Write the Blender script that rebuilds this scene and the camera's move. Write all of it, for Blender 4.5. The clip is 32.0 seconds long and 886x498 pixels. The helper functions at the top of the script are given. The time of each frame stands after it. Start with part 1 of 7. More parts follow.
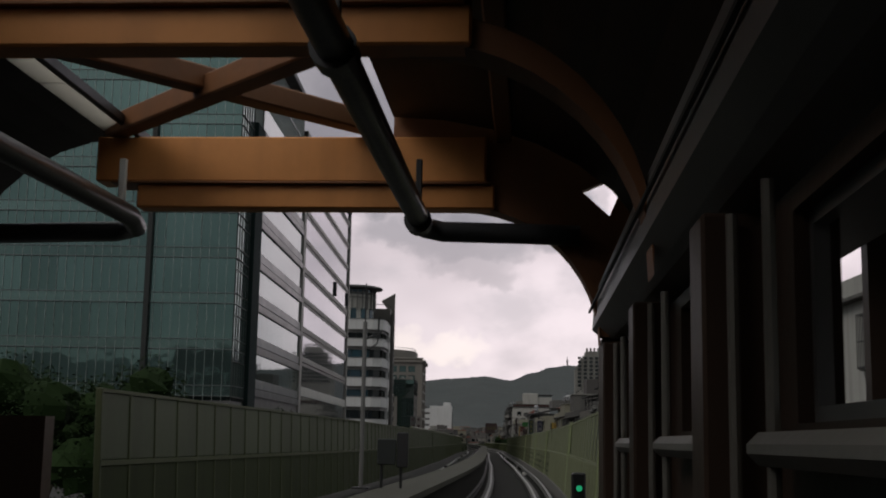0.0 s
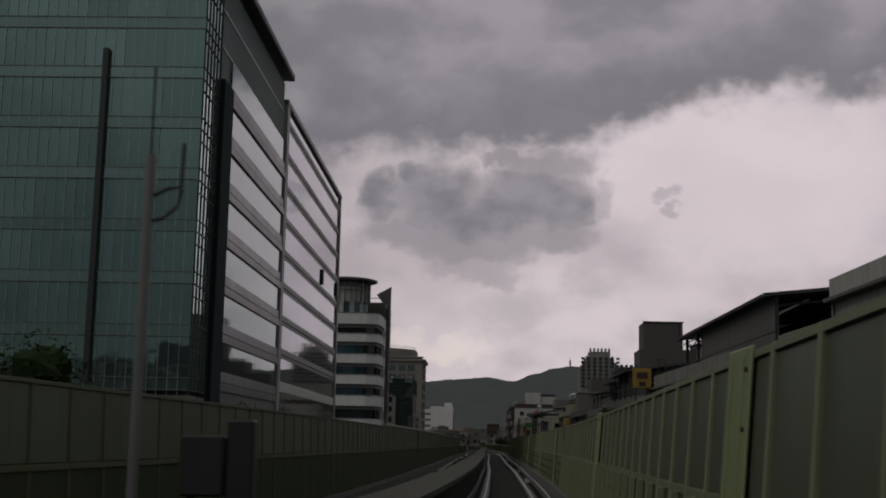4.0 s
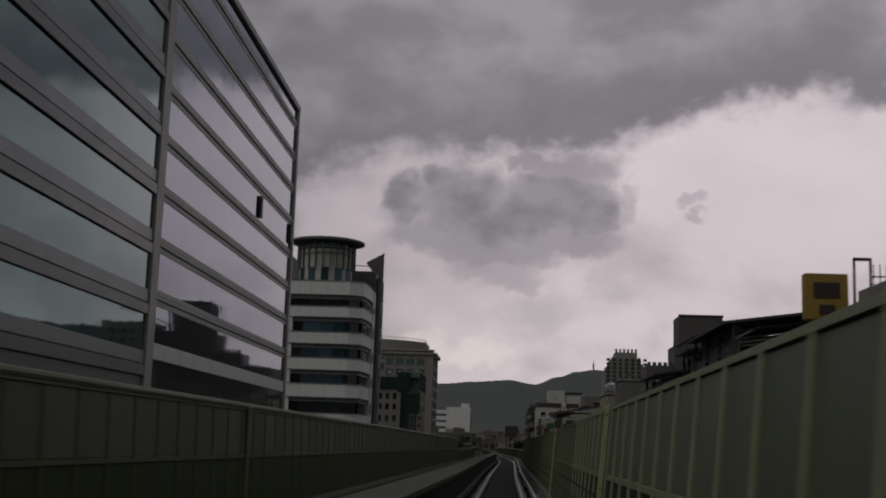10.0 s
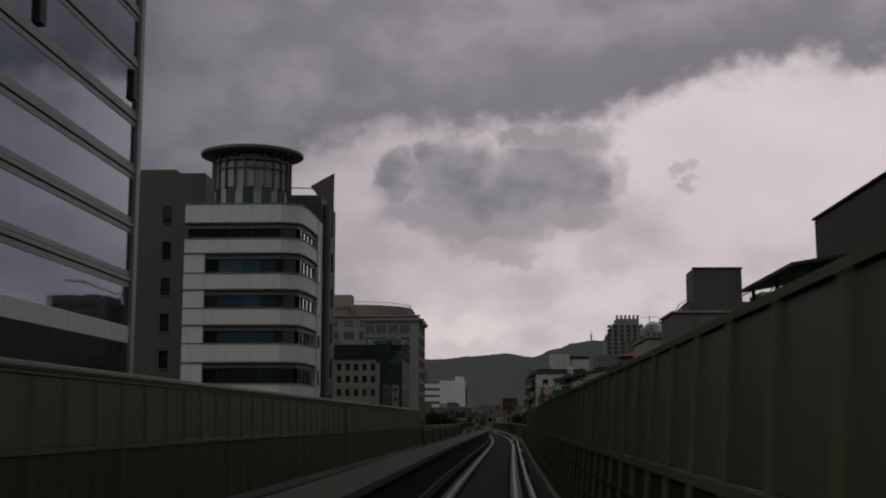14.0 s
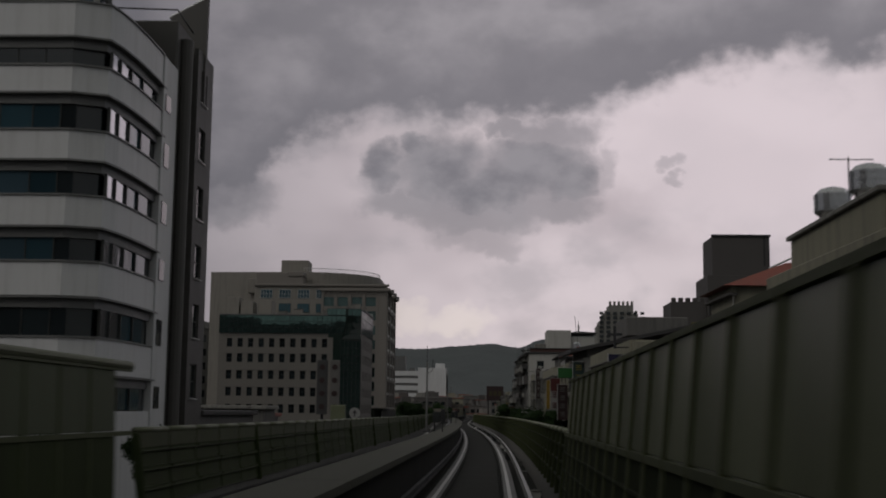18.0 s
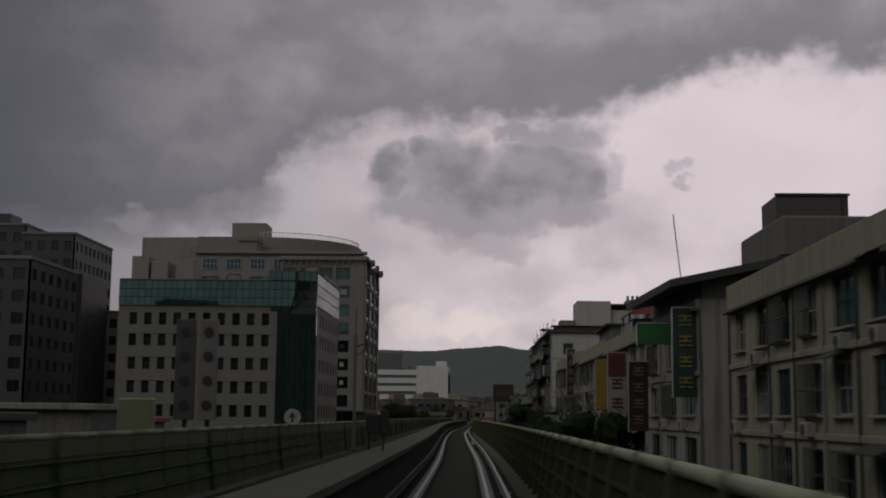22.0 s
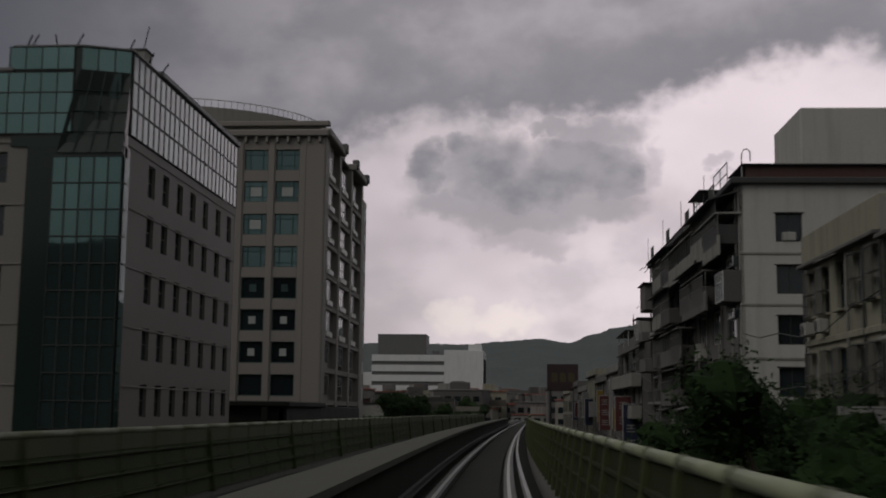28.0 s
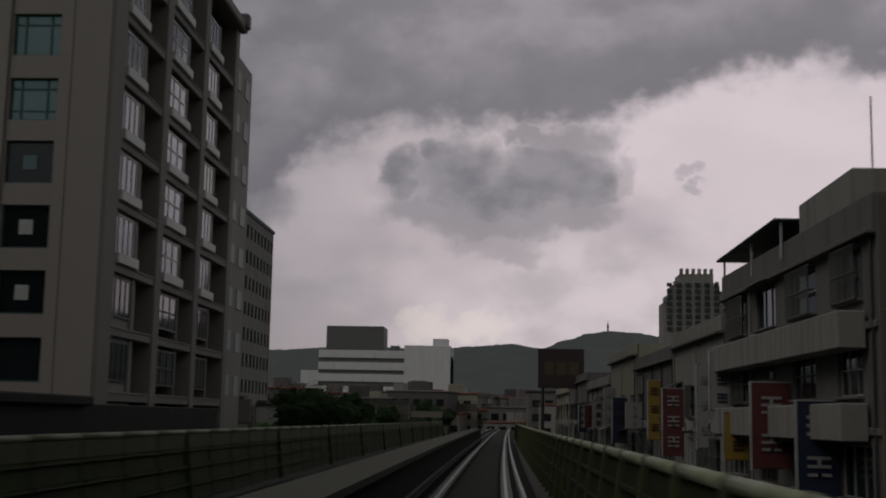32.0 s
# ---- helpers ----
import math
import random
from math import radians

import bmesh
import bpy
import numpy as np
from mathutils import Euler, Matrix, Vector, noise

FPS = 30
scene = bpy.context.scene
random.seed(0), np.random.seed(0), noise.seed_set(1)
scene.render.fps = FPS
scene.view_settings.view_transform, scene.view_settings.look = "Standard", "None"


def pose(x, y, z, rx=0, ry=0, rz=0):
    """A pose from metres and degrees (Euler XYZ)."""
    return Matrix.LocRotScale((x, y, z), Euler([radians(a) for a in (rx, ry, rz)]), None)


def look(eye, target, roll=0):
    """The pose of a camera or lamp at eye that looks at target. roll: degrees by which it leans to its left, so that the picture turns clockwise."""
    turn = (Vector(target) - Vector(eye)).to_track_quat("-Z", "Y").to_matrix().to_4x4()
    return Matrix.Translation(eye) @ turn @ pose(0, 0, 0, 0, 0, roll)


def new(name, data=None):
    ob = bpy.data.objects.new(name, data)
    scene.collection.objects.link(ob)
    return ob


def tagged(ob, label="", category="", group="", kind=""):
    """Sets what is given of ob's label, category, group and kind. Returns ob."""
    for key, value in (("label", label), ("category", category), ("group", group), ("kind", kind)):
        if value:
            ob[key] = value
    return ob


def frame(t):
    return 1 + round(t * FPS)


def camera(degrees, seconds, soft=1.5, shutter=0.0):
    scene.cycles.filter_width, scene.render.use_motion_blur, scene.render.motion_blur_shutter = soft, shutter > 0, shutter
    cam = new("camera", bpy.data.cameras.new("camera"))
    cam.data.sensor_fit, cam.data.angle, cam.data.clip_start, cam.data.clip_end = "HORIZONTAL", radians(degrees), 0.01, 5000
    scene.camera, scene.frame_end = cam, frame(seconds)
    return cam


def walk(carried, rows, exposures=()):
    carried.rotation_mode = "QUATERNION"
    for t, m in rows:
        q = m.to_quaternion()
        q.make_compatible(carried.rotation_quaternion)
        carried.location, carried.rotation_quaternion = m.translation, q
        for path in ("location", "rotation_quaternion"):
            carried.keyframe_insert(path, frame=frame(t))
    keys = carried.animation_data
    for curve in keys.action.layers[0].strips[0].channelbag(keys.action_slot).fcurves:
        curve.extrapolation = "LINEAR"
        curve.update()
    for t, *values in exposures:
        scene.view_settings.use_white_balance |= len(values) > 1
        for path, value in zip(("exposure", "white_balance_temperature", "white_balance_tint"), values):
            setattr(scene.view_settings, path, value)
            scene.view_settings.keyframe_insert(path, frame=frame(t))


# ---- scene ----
cam = camera(40.07, 32.0, soft=1.9, shutter=0.5)
PATH = [
    (0.0, (-0.000, 0.000, 2.180), (-0.572, 19.747, 5.299), 1.06),
    (1.0, (0.088, 2.086, 2.180), (-0.479, 21.832, 5.303), 1.08),
    (1.5, (0.138, 3.484, 2.180), (-0.438, 23.232, 5.293), 1.12),
    (2.0, (0.196, 5.118, 2.180), (-0.381, 24.867, 5.286), 1.15),
    (2.5, (0.260, 6.987, 2.180), (-0.335, 26.731, 5.314), 1.14),
    (3.0, (0.331, 9.088, 2.179), (-0.272, 28.830, 5.322), 1.30),
    (3.5, (0.407, 11.419, 2.179), (-0.210, 31.161, 5.316), 1.08),
    (5.5, (1.031, 23.003, 2.180), (0.415, 42.746, 5.317), 1.27),
    (6.0, (1.167, 26.489, 2.180), (0.571, 46.239, 5.279), 0.99),
    (6.5, (1.313, 30.199, 2.180), (0.699, 49.949, 5.273), 1.24),
    (7.0, (1.485, 34.130, 2.180), (0.829, 53.874, 5.302), 1.38),
    (7.5, (1.672, 38.289, 2.180), (0.991, 58.025, 5.350), 1.31),
    (8.0, (1.863, 42.693, 2.180), (1.133, 62.419, 5.393), 1.75),
    (8.5, (2.041, 47.356, 2.180), (1.240, 67.078, 5.406), 1.85),
    (9.0, (2.202, 52.305, 2.180), (1.350, 72.033, 5.356), 1.82),
    (9.5, (2.331, 57.545, 2.181), (1.412, 77.273, 5.335), 1.81),
    (10.0, (2.429, 63.071, 2.180), (1.425, 82.791, 5.356), 1.91),
    (10.5, (2.513, 68.848, 2.180), (1.390, 88.558, 5.381), 1.86),
    (11.0, (2.604, 74.831, 2.180), (1.421, 94.540, 5.363), 1.73),
    (11.5, (2.698, 80.978, 2.179), (1.513, 100.704, 5.259), 1.45),
    (12.0, (2.798, 87.269, 2.179), (1.692, 107.026, 5.086), 0.86),
    (12.5, (2.901, 93.700, 2.180), (1.887, 113.483, 4.940), -0.06),
    (13.0, (3.002, 100.297, 2.181), (2.086, 120.101, 4.820), -0.17),
    (13.5, (3.098, 107.110, 2.182), (2.212, 126.888, 5.020), 0.41),
    (14.0, (3.192, 114.187, 2.182), (2.298, 133.969, 4.985), 0.01),
    (14.5, (3.267, 121.528, 2.181), (2.359, 141.332, 4.828), -0.21),
    (16.5, (3.345, 153.328, 2.180), (2.699, 173.148, 4.778), 0.40),
    (17.0, (3.432, 161.799, 2.180), (2.781, 181.615, 4.808), 0.77),
    (17.5, (3.526, 170.433, 2.180), (2.863, 190.250, 4.800), 0.65),
    (18.0, (3.630, 179.193, 2.180), (2.956, 199.004, 4.841), 0.65),
    (18.5, (3.739, 188.052, 2.180), (3.053, 207.863, 4.831), 0.58),
    (19.0, (3.848, 196.992, 2.181), (3.167, 216.805, 4.817), 0.49),
    (19.5, (3.954, 206.007, 2.181), (3.276, 225.818, 4.833), 0.57),
    (20.0, (4.051, 215.095, 2.181), (3.347, 234.912, 4.784), 0.87),
    (20.5, (4.137, 224.263, 2.181), (3.412, 244.070, 4.853), 0.77),
    (21.0, (4.191, 233.527, 2.179), (3.439, 253.331, 4.870), 0.75),
    (21.5, (4.207, 242.885, 2.179), (3.445, 262.688, 4.876), 0.84),
    (22.0, (4.183, 252.330, 2.179), (3.382, 272.128, 4.902), 0.69),
    (22.5, (4.117, 261.848, 2.179), (3.224, 281.641, 4.903), 0.54),
    (23.0, (4.012, 271.414, 2.179), (3.021, 291.193, 4.971), 1.14),
    (23.5, (3.875, 280.989, 2.180), (2.776, 300.762, 4.979), 1.07),
    (24.0, (3.710, 290.530, 2.179), (2.520, 310.311, 4.883), 0.82),
    (24.5, (3.518, 300.000, 2.179), (2.209, 319.773, 4.883), 0.45),
    (25.0, (3.303, 309.378, 2.178), (1.899, 329.161, 4.757), 0.44),
    (25.5, (3.073, 318.664, 2.177), (1.558, 338.441, 4.744), 0.57),
    (27.5, (1.996, 355.137, 2.181), (0.536, 374.914, 4.778), 0.62),
    (28.0, (1.746, 364.255, 2.181), (0.315, 384.027, 4.834), 0.59),
    (28.5, (1.498, 373.376, 2.180), (0.065, 393.133, 4.933), 0.76),
    (29.0, (1.251, 382.484, 2.179), (-0.159, 402.240, 4.960), 0.88),
    (29.5, (1.006, 391.551, 2.178), (-0.398, 411.303, 4.982), 0.79),
    (30.0, (0.772, 400.547, 2.177), (-0.621, 420.306, 4.939), 0.86),
    (30.5, (0.576, 409.452, 2.180), (-0.778, 429.212, 4.956), 1.13),
    (31.0, (0.423, 418.292, 2.182), (-0.841, 438.060, 4.940), 1.23),
    (31.5, (0.325, 427.078, 2.183), (-0.816, 446.856, 4.927), 1.12),
    (32.0, (0.260, 435.846, 2.184), (-0.714, 455.630, 4.948), 1.09),
]
walk(cam, [(t, look(eye, target, roll)) for t, eye, target, roll in PATH],
     exposures=((0.0, 0.58), (1.0, 0.46), (2.0, 0.34), (3.0, 0.12), (5.5, 0.0), (19.0, 0.05), (22.0, 0.08), (24.0, 0.1), (25.0, 0.17), (25.5, 0.28), (28.0, 0.3), (29.2, 0.1), (30.5, 0.0), (32.0, 0.0)))

# ---------------------------------------------------------------- sky and sun
def cloudy_sky():
    w = bpy.data.worlds.new("overcast_sky")
    scene.world = w
    w.use_nodes = True
    t = w.node_tree
    L = t.links.new
    t.nodes.clear()

    def calc(op, a, b=None, c=None):
        n = t.nodes.new("ShaderNodeMath")
        n.operation = op
        for i, v in enumerate((a, b, c)):
            if v is None:
                continue
            if isinstance(v, (int, float)):
                n.inputs[i].default_value = v
            else:
                L(v, n.inputs[i])
        return n.outputs[0]

    def step(v, lo, hi):
        n = t.nodes.new("ShaderNodeMapRange")
        n.interpolation_type = "SMOOTHSTEP"
        L(v, n.inputs[0])
        n.inputs[1].default_value, n.inputs[2].default_value = lo, hi
        return n.outputs[0]

    def blend(f, a, b):
        n = t.nodes.new("ShaderNodeMix")
        n.data_type = "RGBA"
        L(f, n.inputs[0])
        for v, s in ((a, n.inputs[6]), (b, n.inputs[7])):
            if isinstance(v, tuple):
                s.default_value = (*v, 1)
            else:
                L(v, s)
        return n.outputs[2]

    way = t.nodes.new("ShaderNodeTexCoord").outputs["Generated"]

    def clouds(scale, detail, rough=.55, stretch=(1, 1, 1.6), shift=0.0):
        mp = t.nodes.new("ShaderNodeMapping")
        mp.inputs["Scale"].default_value = stretch
        mp.inputs["Location"].default_value = (shift, shift * .7, -shift)
        L(way, mp.inputs["Vector"])
        n = t.nodes.new("ShaderNodeTexNoise")
        n.inputs["Scale"].default_value, n.inputs["Detail"].default_value, n.inputs["Roughness"].default_value = scale, detail, rough
        L(mp.outputs[0], n.inputs["Vector"])
        return n.outputs["Fac"]
    sep = t.nodes.new("ShaderNodeSeparateXYZ")
    L(way, sep.inputs[0])
    az = calc("ARCTAN2", sep.outputs[0], sep.outputs[1])
    el = calc("ARCSINE", sep.outputs[2])
    big, puff, fine = clouds(5.0, 3, .5), clouds(13.0, 5, .5), clouds(44.0, 5, .55)

    def drift(v, wide, small, shift):
        """A bearing or a height, pushed about by billows at two sizes."""
        a = calc("MULTIPLY", calc("SUBTRACT", clouds(19.0, 3, .5, (1, 1, 1.3), shift), .5), wide)
        b = calc("MULTIPLY", calc("SUBTRACT", clouds(50.0, 5, .52, (1, 1, 1.2), shift + 3), .5), small)
        return calc("ADD", v, calc("ADD", a, b))
    aza, ela, elb = drift(az, .030, .034, 0.0), drift(el, .020, .030, 5.0), drift(el, .044, .034, 9.0)
    # the lower edge of the dark deck of cloud, by bearing
    edge = t.nodes.new("ShaderNodeValToRGB")
    edge.color_ramp.interpolation = "LINEAR"
    stops = ((-3.14, .26), (-1.2, .22), (-.5, .15), (-.36, .139), (-.26, .145), (-.21, .160), (-.17, .205), (-.13, .228), (-.08, .236), (0, .240), (.055, .236), (.085, .242), (.105, .252),
             (.13, .260), (.165, .270), (.21, .277), (.26, .280), (.295, .268), (.325, .278), (.4, .26), (.9, .30), (3.14, .26))
    r = edge.color_ramp
    while len(r.elements) < len(stops):
        r.elements.new(.5)
    for e, (a, v) in zip(r.elements, stops):
        e.position, e.color = (a + 3.2) / 6.4, (v, v, v, 1)
    L(calc("DIVIDE", calc("ADD", aza, 3.2), 6.4), edge.inputs[0])
    above = calc("SUBTRACT", elb, edge.outputs[0])
    deck = step(above, -.014, .018)

    def lobes(rows, lo=-.25, hi=.45):
        out = None
        for a0, e0, wa, we in rows:
            d = calc("ADD", calc("POWER", calc("DIVIDE", calc("SUBTRACT", aza, a0), wa), 2), calc("POWER", calc("DIVIDE", calc("SUBTRACT", ela, e0), we), 2))
            v = calc("SUBTRACT", 1.0, d)
            out = v if out is None else calc("SMOOTH_MAX", out, v, .2)
        return step(out, lo, hi)
    clump = lobes(((-.082, .198, .018, .023), (-.036, .201, .042, .030), (-.055, .217, .016, .012), (.036, .201, .050, .029), (.070, .190, .028, .022), (.0, .184, .07, .022)), -.75, .95)
    link = calc("MULTIPLY", lobes(((.052, .228, .042, .018), (.02, .232, .03, .008)), -.6, .8), .8)
    under = calc("MULTIPLY", lobes(((-.062, .168, .036, .014), (-.005, .163, .060, .018), (.055, .168, .040, .016)), -.8, .7), .72)
    clump = calc("MAXIMUM", clump, link)
    tail = calc("MULTIPLY", lobes(((.006, .137, .028, .010), (-.004, .147, .038, .012), (.012, .128, .014, .008)), -.8, .8), .44)
    wisp = calc("MULTIPLY", lobes(((.152, .203, .011, .006), (.156, .190, .010, .005), (.096, .198, .012, .022)), -.5, .9), .45)
    left = calc("MULTIPLY", lobes(((-.36, .168, .12, .035), (-.23, .172, .055, .026)), -.6, .6), .9)
    hole = calc("SUBTRACT", 1.0, calc("MULTIPLY", lobes(((-.296, .155, .020, .009),), -.5, .8), .6))
    cloud = calc("MAXIMUM", calc("MAXIMUM", clump, under), calc("MAXIMUM", tail, wisp))
    dark = calc("MULTIPLY", calc("MAXIMUM", calc("MAXIMUM", deck, cloud), left), hole)
    thin = step(big, .36, .64)
    body = blend(step(puff, .34, .66), (.195, .182, .196), (.30, .277, .294))
    # darkest along the lower edge of the deck, paler higher up
    rim = calc("MULTIPLY", calc("MULTIPLY", step(above, -.01, .02), calc("SUBTRACT", 1.0, step(above, .012, .085))), .85)
    body = blend(rim, body, (.150, .140, .154))
    # the clump: grey hollows between paler billows, pale where it thins out below
    relief = calc("ADD", calc("MULTIPLY", clouds(30.0, 4, .5, (1, 1, 1.2), 2.0), .6), calc("MULTIPLY", fine, .4))
    inner = blend(step(relief, .36, .66), (.172, .161, .177), (.255, .237, .254))
    inner = blend(clump, (.22, .203, .217), inner)
    body = blend(calc("MULTIPLY", cloud, calc("SUBTRACT", 1.0, deck)), body, inner)
    lit = blend(thin, (.441, .377, .397), (.615, .531, .554))
    lit = blend(calc("MULTIPLY", step(puff, .46, .70), .55), lit, (.36, .325, .345))
    # bright rim of sky round the clump's crown
    gap = calc("MULTIPLY", lobes(((-.01, .226, .12, .014),), -1.2, 1.0), .45)
    lit = blend(gap, lit, (.633, .548, .562))
    blaze = calc("MULTIPLY", lobes(((.17, .235, .13, .05), (.24, .20, .10, .06)), -1.2, .8), .75)
    lit = blend(blaze, lit, (.668, .576, .603))
    glow = calc("MULTIPLY", lobes(((-.024, .074, .035, .012), (-.065, .078, .022, .012)), -.6, .9), .5)
    lit = blend(glow, lit, (.80, .70, .64))
    # brighter towards the right, dimmer towards the left
    side = step(az, -.42, .06)
    lit = blend(side, (.17, .16, .175), lit)
    body = blend(step(az, -.48, -.06), (.060, .058, .066), body)
    col = blend(calc("MULTIPLY", dark, .95), lit, body)
    # beyond the gap in the cloud: broken bluish cover to the right, even grey overhead and behind
    broken = blend(step(clouds(4.0, 4, .5, (1, 1, 1.6), 1.0), .40, .62), (.13, .145, .18), (.40, .385, .40))
    col = blend(step(az, .42, .62), col, broken)
    # an even, paler cover behind
    col = blend(step(calc("ABSOLUTE", az), 1.2, 1.9), col, blend(step(el, .10, .38), blend(thin, (.10, .102, .102), (.15, .15, .148)), blend(thin, (.22, .22, .218), (.31, .308, .30))))
    high = blend(thin, (.235, .238, .225), (.31, .312, .295))
    col = blend(step(el, .40, .62), col, high)
    sky = t.nodes.new("ShaderNodeTexSky")
    sky.sky_type, sky.sun_disc = "NISHITA", False
    sky.sun_elevation, sky.sun_rotation = radians(42), radians(SUN_BEARING)
    back = t.nodes.new("ShaderNodeBackground")
    L(col, back.inputs[0])
    back.inputs[1].default_value = SKY_LEVEL
    blue = t.nodes.new("ShaderNodeBackground")
    L(sky.outputs[0], blue.inputs[0])
    blue.inputs[1].default_value = 0.004
    both = t.nodes.new("ShaderNodeAddShader")
    L(back.outputs[0], both.inputs[0])
    L(blue.outputs[0], both.inputs[1])
    L(both.outputs[0], t.nodes.new("ShaderNodeOutputWorld").inputs[0])


SUN_BEARING, SKY_LEVEL = 230.0, 1.0
cloudy_sky()
sun = new("sun", bpy.data.lights.new("sun", "SUN"))
sun.data.energy, sun.data.angle, sun.data.color = 0.5, radians(30), (1.0, .95, .9)
sun.matrix_basis = look((-110, -90, 120), (0, 0, 0))

# ---------------------------------------------------------------- helpers
from collections import defaultdict


def cx(y):
    """Lateral place of the camera's line over the deck, along the way."""
    ys = (-60, 0, 23, 43, 63, 88, 115, 154, 188, 215, 234, 252, 272, 300, 319, 355, 382, 409, 435, 480, 540, 640, 900)
    xs = (-2.5, 0, 1.0, 1.86, 2.41, 2.78, 3.12, 3.36, 3.72, 4.03, 4.17, 4.16, 3.99, 3.5, 3.05, 1.95, 1.21, .6, .28, .1, .3, 1.0, 4.0)
    i = max(0, min(len(ys) - 2, next((k for k in range(len(ys) - 1) if y < ys[k + 1]), len(ys) - 2)))

    def slope(k):
        a, b = max(k - 1, 0), min(k + 1, len(ys) - 1)
        return (xs[b] - xs[a]) / (ys[b] - ys[a])
    h = ys[i + 1] - ys[i]
    t = (y - ys[i]) / h
    return ((2 * t**3 - 3 * t**2 + 1) * xs[i] + (t**3 - 2 * t**2 + t) * h * slope(i)
            + (-2 * t**3 + 3 * t**2) * xs[i + 1] + (t**3 - t**2) * h * slope(i + 1))


def xr(y):
    """The street front of the houses beside the line."""
    return 15.7 - 0.02 * (y - 279)


class Mesh:
    """Collects vertices and faces for one mesh."""

    def __init__(self):
        self.v, self.f = [], []

    def add(self, verts, faces):
        n = len(self.v)
        self.v += [tuple(p) for p in verts]
        self.f += [tuple(i + n for i in f) for f in faces]
        return self

    def box(self, x0, y0, z0, x1, y1, z1):
        v = [(x, y, z) for z in (z0, z1) for y in (y0, y1) for x in (x0, x1)]
        return self.add(v, [(0, 2, 3, 1), (4, 5, 7, 6), (0, 1, 5, 4), (2, 6, 7, 3), (0, 4, 6, 2), (1, 3, 7, 5)])

    def cham(self, x0, y0, z0, x1, y1, z1, c=0.02):
        """A box with chamfered edges."""
        v, f = [], []
        for sx in (0, 1):
            for sy in (0, 1):
                for sz in (0, 1):
                    p = ((x0, x1)[sx], (y0, y1)[sy], (z0, z1)[sz])
                    q = (c if not sx else -c, c if not sy else -c, c if not sz else -c)
                    v += [(p[0], p[1] + q[1], p[2] + q[2]), (p[0] + q[0], p[1], p[2] + q[2]), (p[0] + q[0], p[1] + q[1], p[2])]
        k = lambda a, b, d: 3 * (4 * a + 2 * b + d)
        for s in (0, 1):
            f += [(k(s, 0, 0), k(s, 1, 0), k(s, 1, 1), k(s, 0, 1)), (k(0, s, 0) + 1, k(1, s, 0) + 1, k(1, s, 1) + 1, k(0, s, 1) + 1),
                  (k(0, 0, s) + 2, k(1, 0, s) + 2, k(1, 1, s) + 2, k(0, 1, s) + 2)]
            for r in (0, 1):
                f += [(k(s, r, 0), k(s, r, 0) + 1, k(s, r, 1) + 1, k(s, r, 1)), (k(s, 0, r), k(s, 0, r) + 2, k(s, 1, r) + 2, k(s, 1, r)),
                      (k(0, s, r) + 1, k(0, s, r) + 2, k(1, s, r) + 2, k(1, s, r) + 1)]
                for e in (0, 1):
                    f.append((k(s, r, e), k(s, r, e) + 1, k(s, r, e) + 2))
        return self.add(v, f)

    def tube(self, pts, r, n=8, cap=True):
        """A round bar along points; r is one radius or one for each point."""
        pts = [Vector(p) for p in pts]
        rr = r if isinstance(r, (list, tuple)) else [r] * len(pts)
        v, f = [], []
        for i, p in enumerate(pts):
            d = (pts[min(i + 1, len(pts) - 1)] - pts[max(i - 1, 0)]).normalized()
            a = d.orthogonal().normalized() if abs(d.z) > .9 else d.cross(Vector((0, 0, 1))).normalized()
            b = d.cross(a)
            v += [p + (a * math.cos(2 * math.pi * k / n) + b * math.sin(2 * math.pi * k / n)) * rr[i] for k in range(n)]
        for i in range(len(pts) - 1):
            f += [(i * n + k, i * n + (k + 1) % n, (i + 1) * n + (k + 1) % n, (i + 1) * n + k) for k in range(n)]
        if cap:
            f += [tuple(range(n))[::-1], tuple(range((len(pts) - 1) * n, len(pts) * n))]
        return self.add(v, f)

    def prism(self, outline, z0, z1):
        """An outline in plan, raised from z0 to z1."""
        n = len(outline)
        v = [(x, y, z0) for x, y in outline] + [(x, y, z1) for x, y in outline]
        return self.add(v, [(i, (i + 1) % n, n + (i + 1) % n, n + i) for i in range(n)] + [tuple(range(n))[::-1], tuple(range(n, 2 * n))])

    def made(self, name, material, smooth=False, fix=True):
        me = bpy.data.meshes.new(name)
        me.from_pydata(self.v, [], self.f)
        if fix:
            bm = bmesh.new()
            bm.from_mesh(me)
            bmesh.ops.recalc_face_normals(bm, faces=bm.faces)
            bm.to_mesh(me)
            bm.free()
        for m in (material if isinstance(material, (list, tuple)) else [material]):
            me.materials.append(m)
        if smooth:
            me.polygons.foreach_set("use_smooth", [True] * len(me.polygons))
        me.update()
        return me


def part(name, mesh, material=None, parent=None, label="", at=None, smooth=False):
    """One mesh object under a thing or a part. mesh: a Mesh or finished mesh data."""
    me = mesh.made(name, material, smooth) if isinstance(mesh, Mesh) else mesh
    ob = new(name, me)
    if parent is not None:
        ob.parent = parent
    if at is not None:
        ob.matrix_basis = at if isinstance(at, Matrix) else Matrix.Translation(at)
    if label:
        ob["label"] = label
    return ob


def thing(name, label, category, at=(0, 0, 0), turn=0, group="", kind=""):
    ob = new(name)
    ob.empty_display_size = 0.2
    ob.matrix_basis = Matrix.Translation(at) @ Matrix.Rotation(radians(turn), 4, "Z")
    return tagged(ob, label, category, group, kind)


SHARED = {}


def shared(key, build):
    if key not in SHARED:
        SHARED[key] = build()
    return SHARED[key]


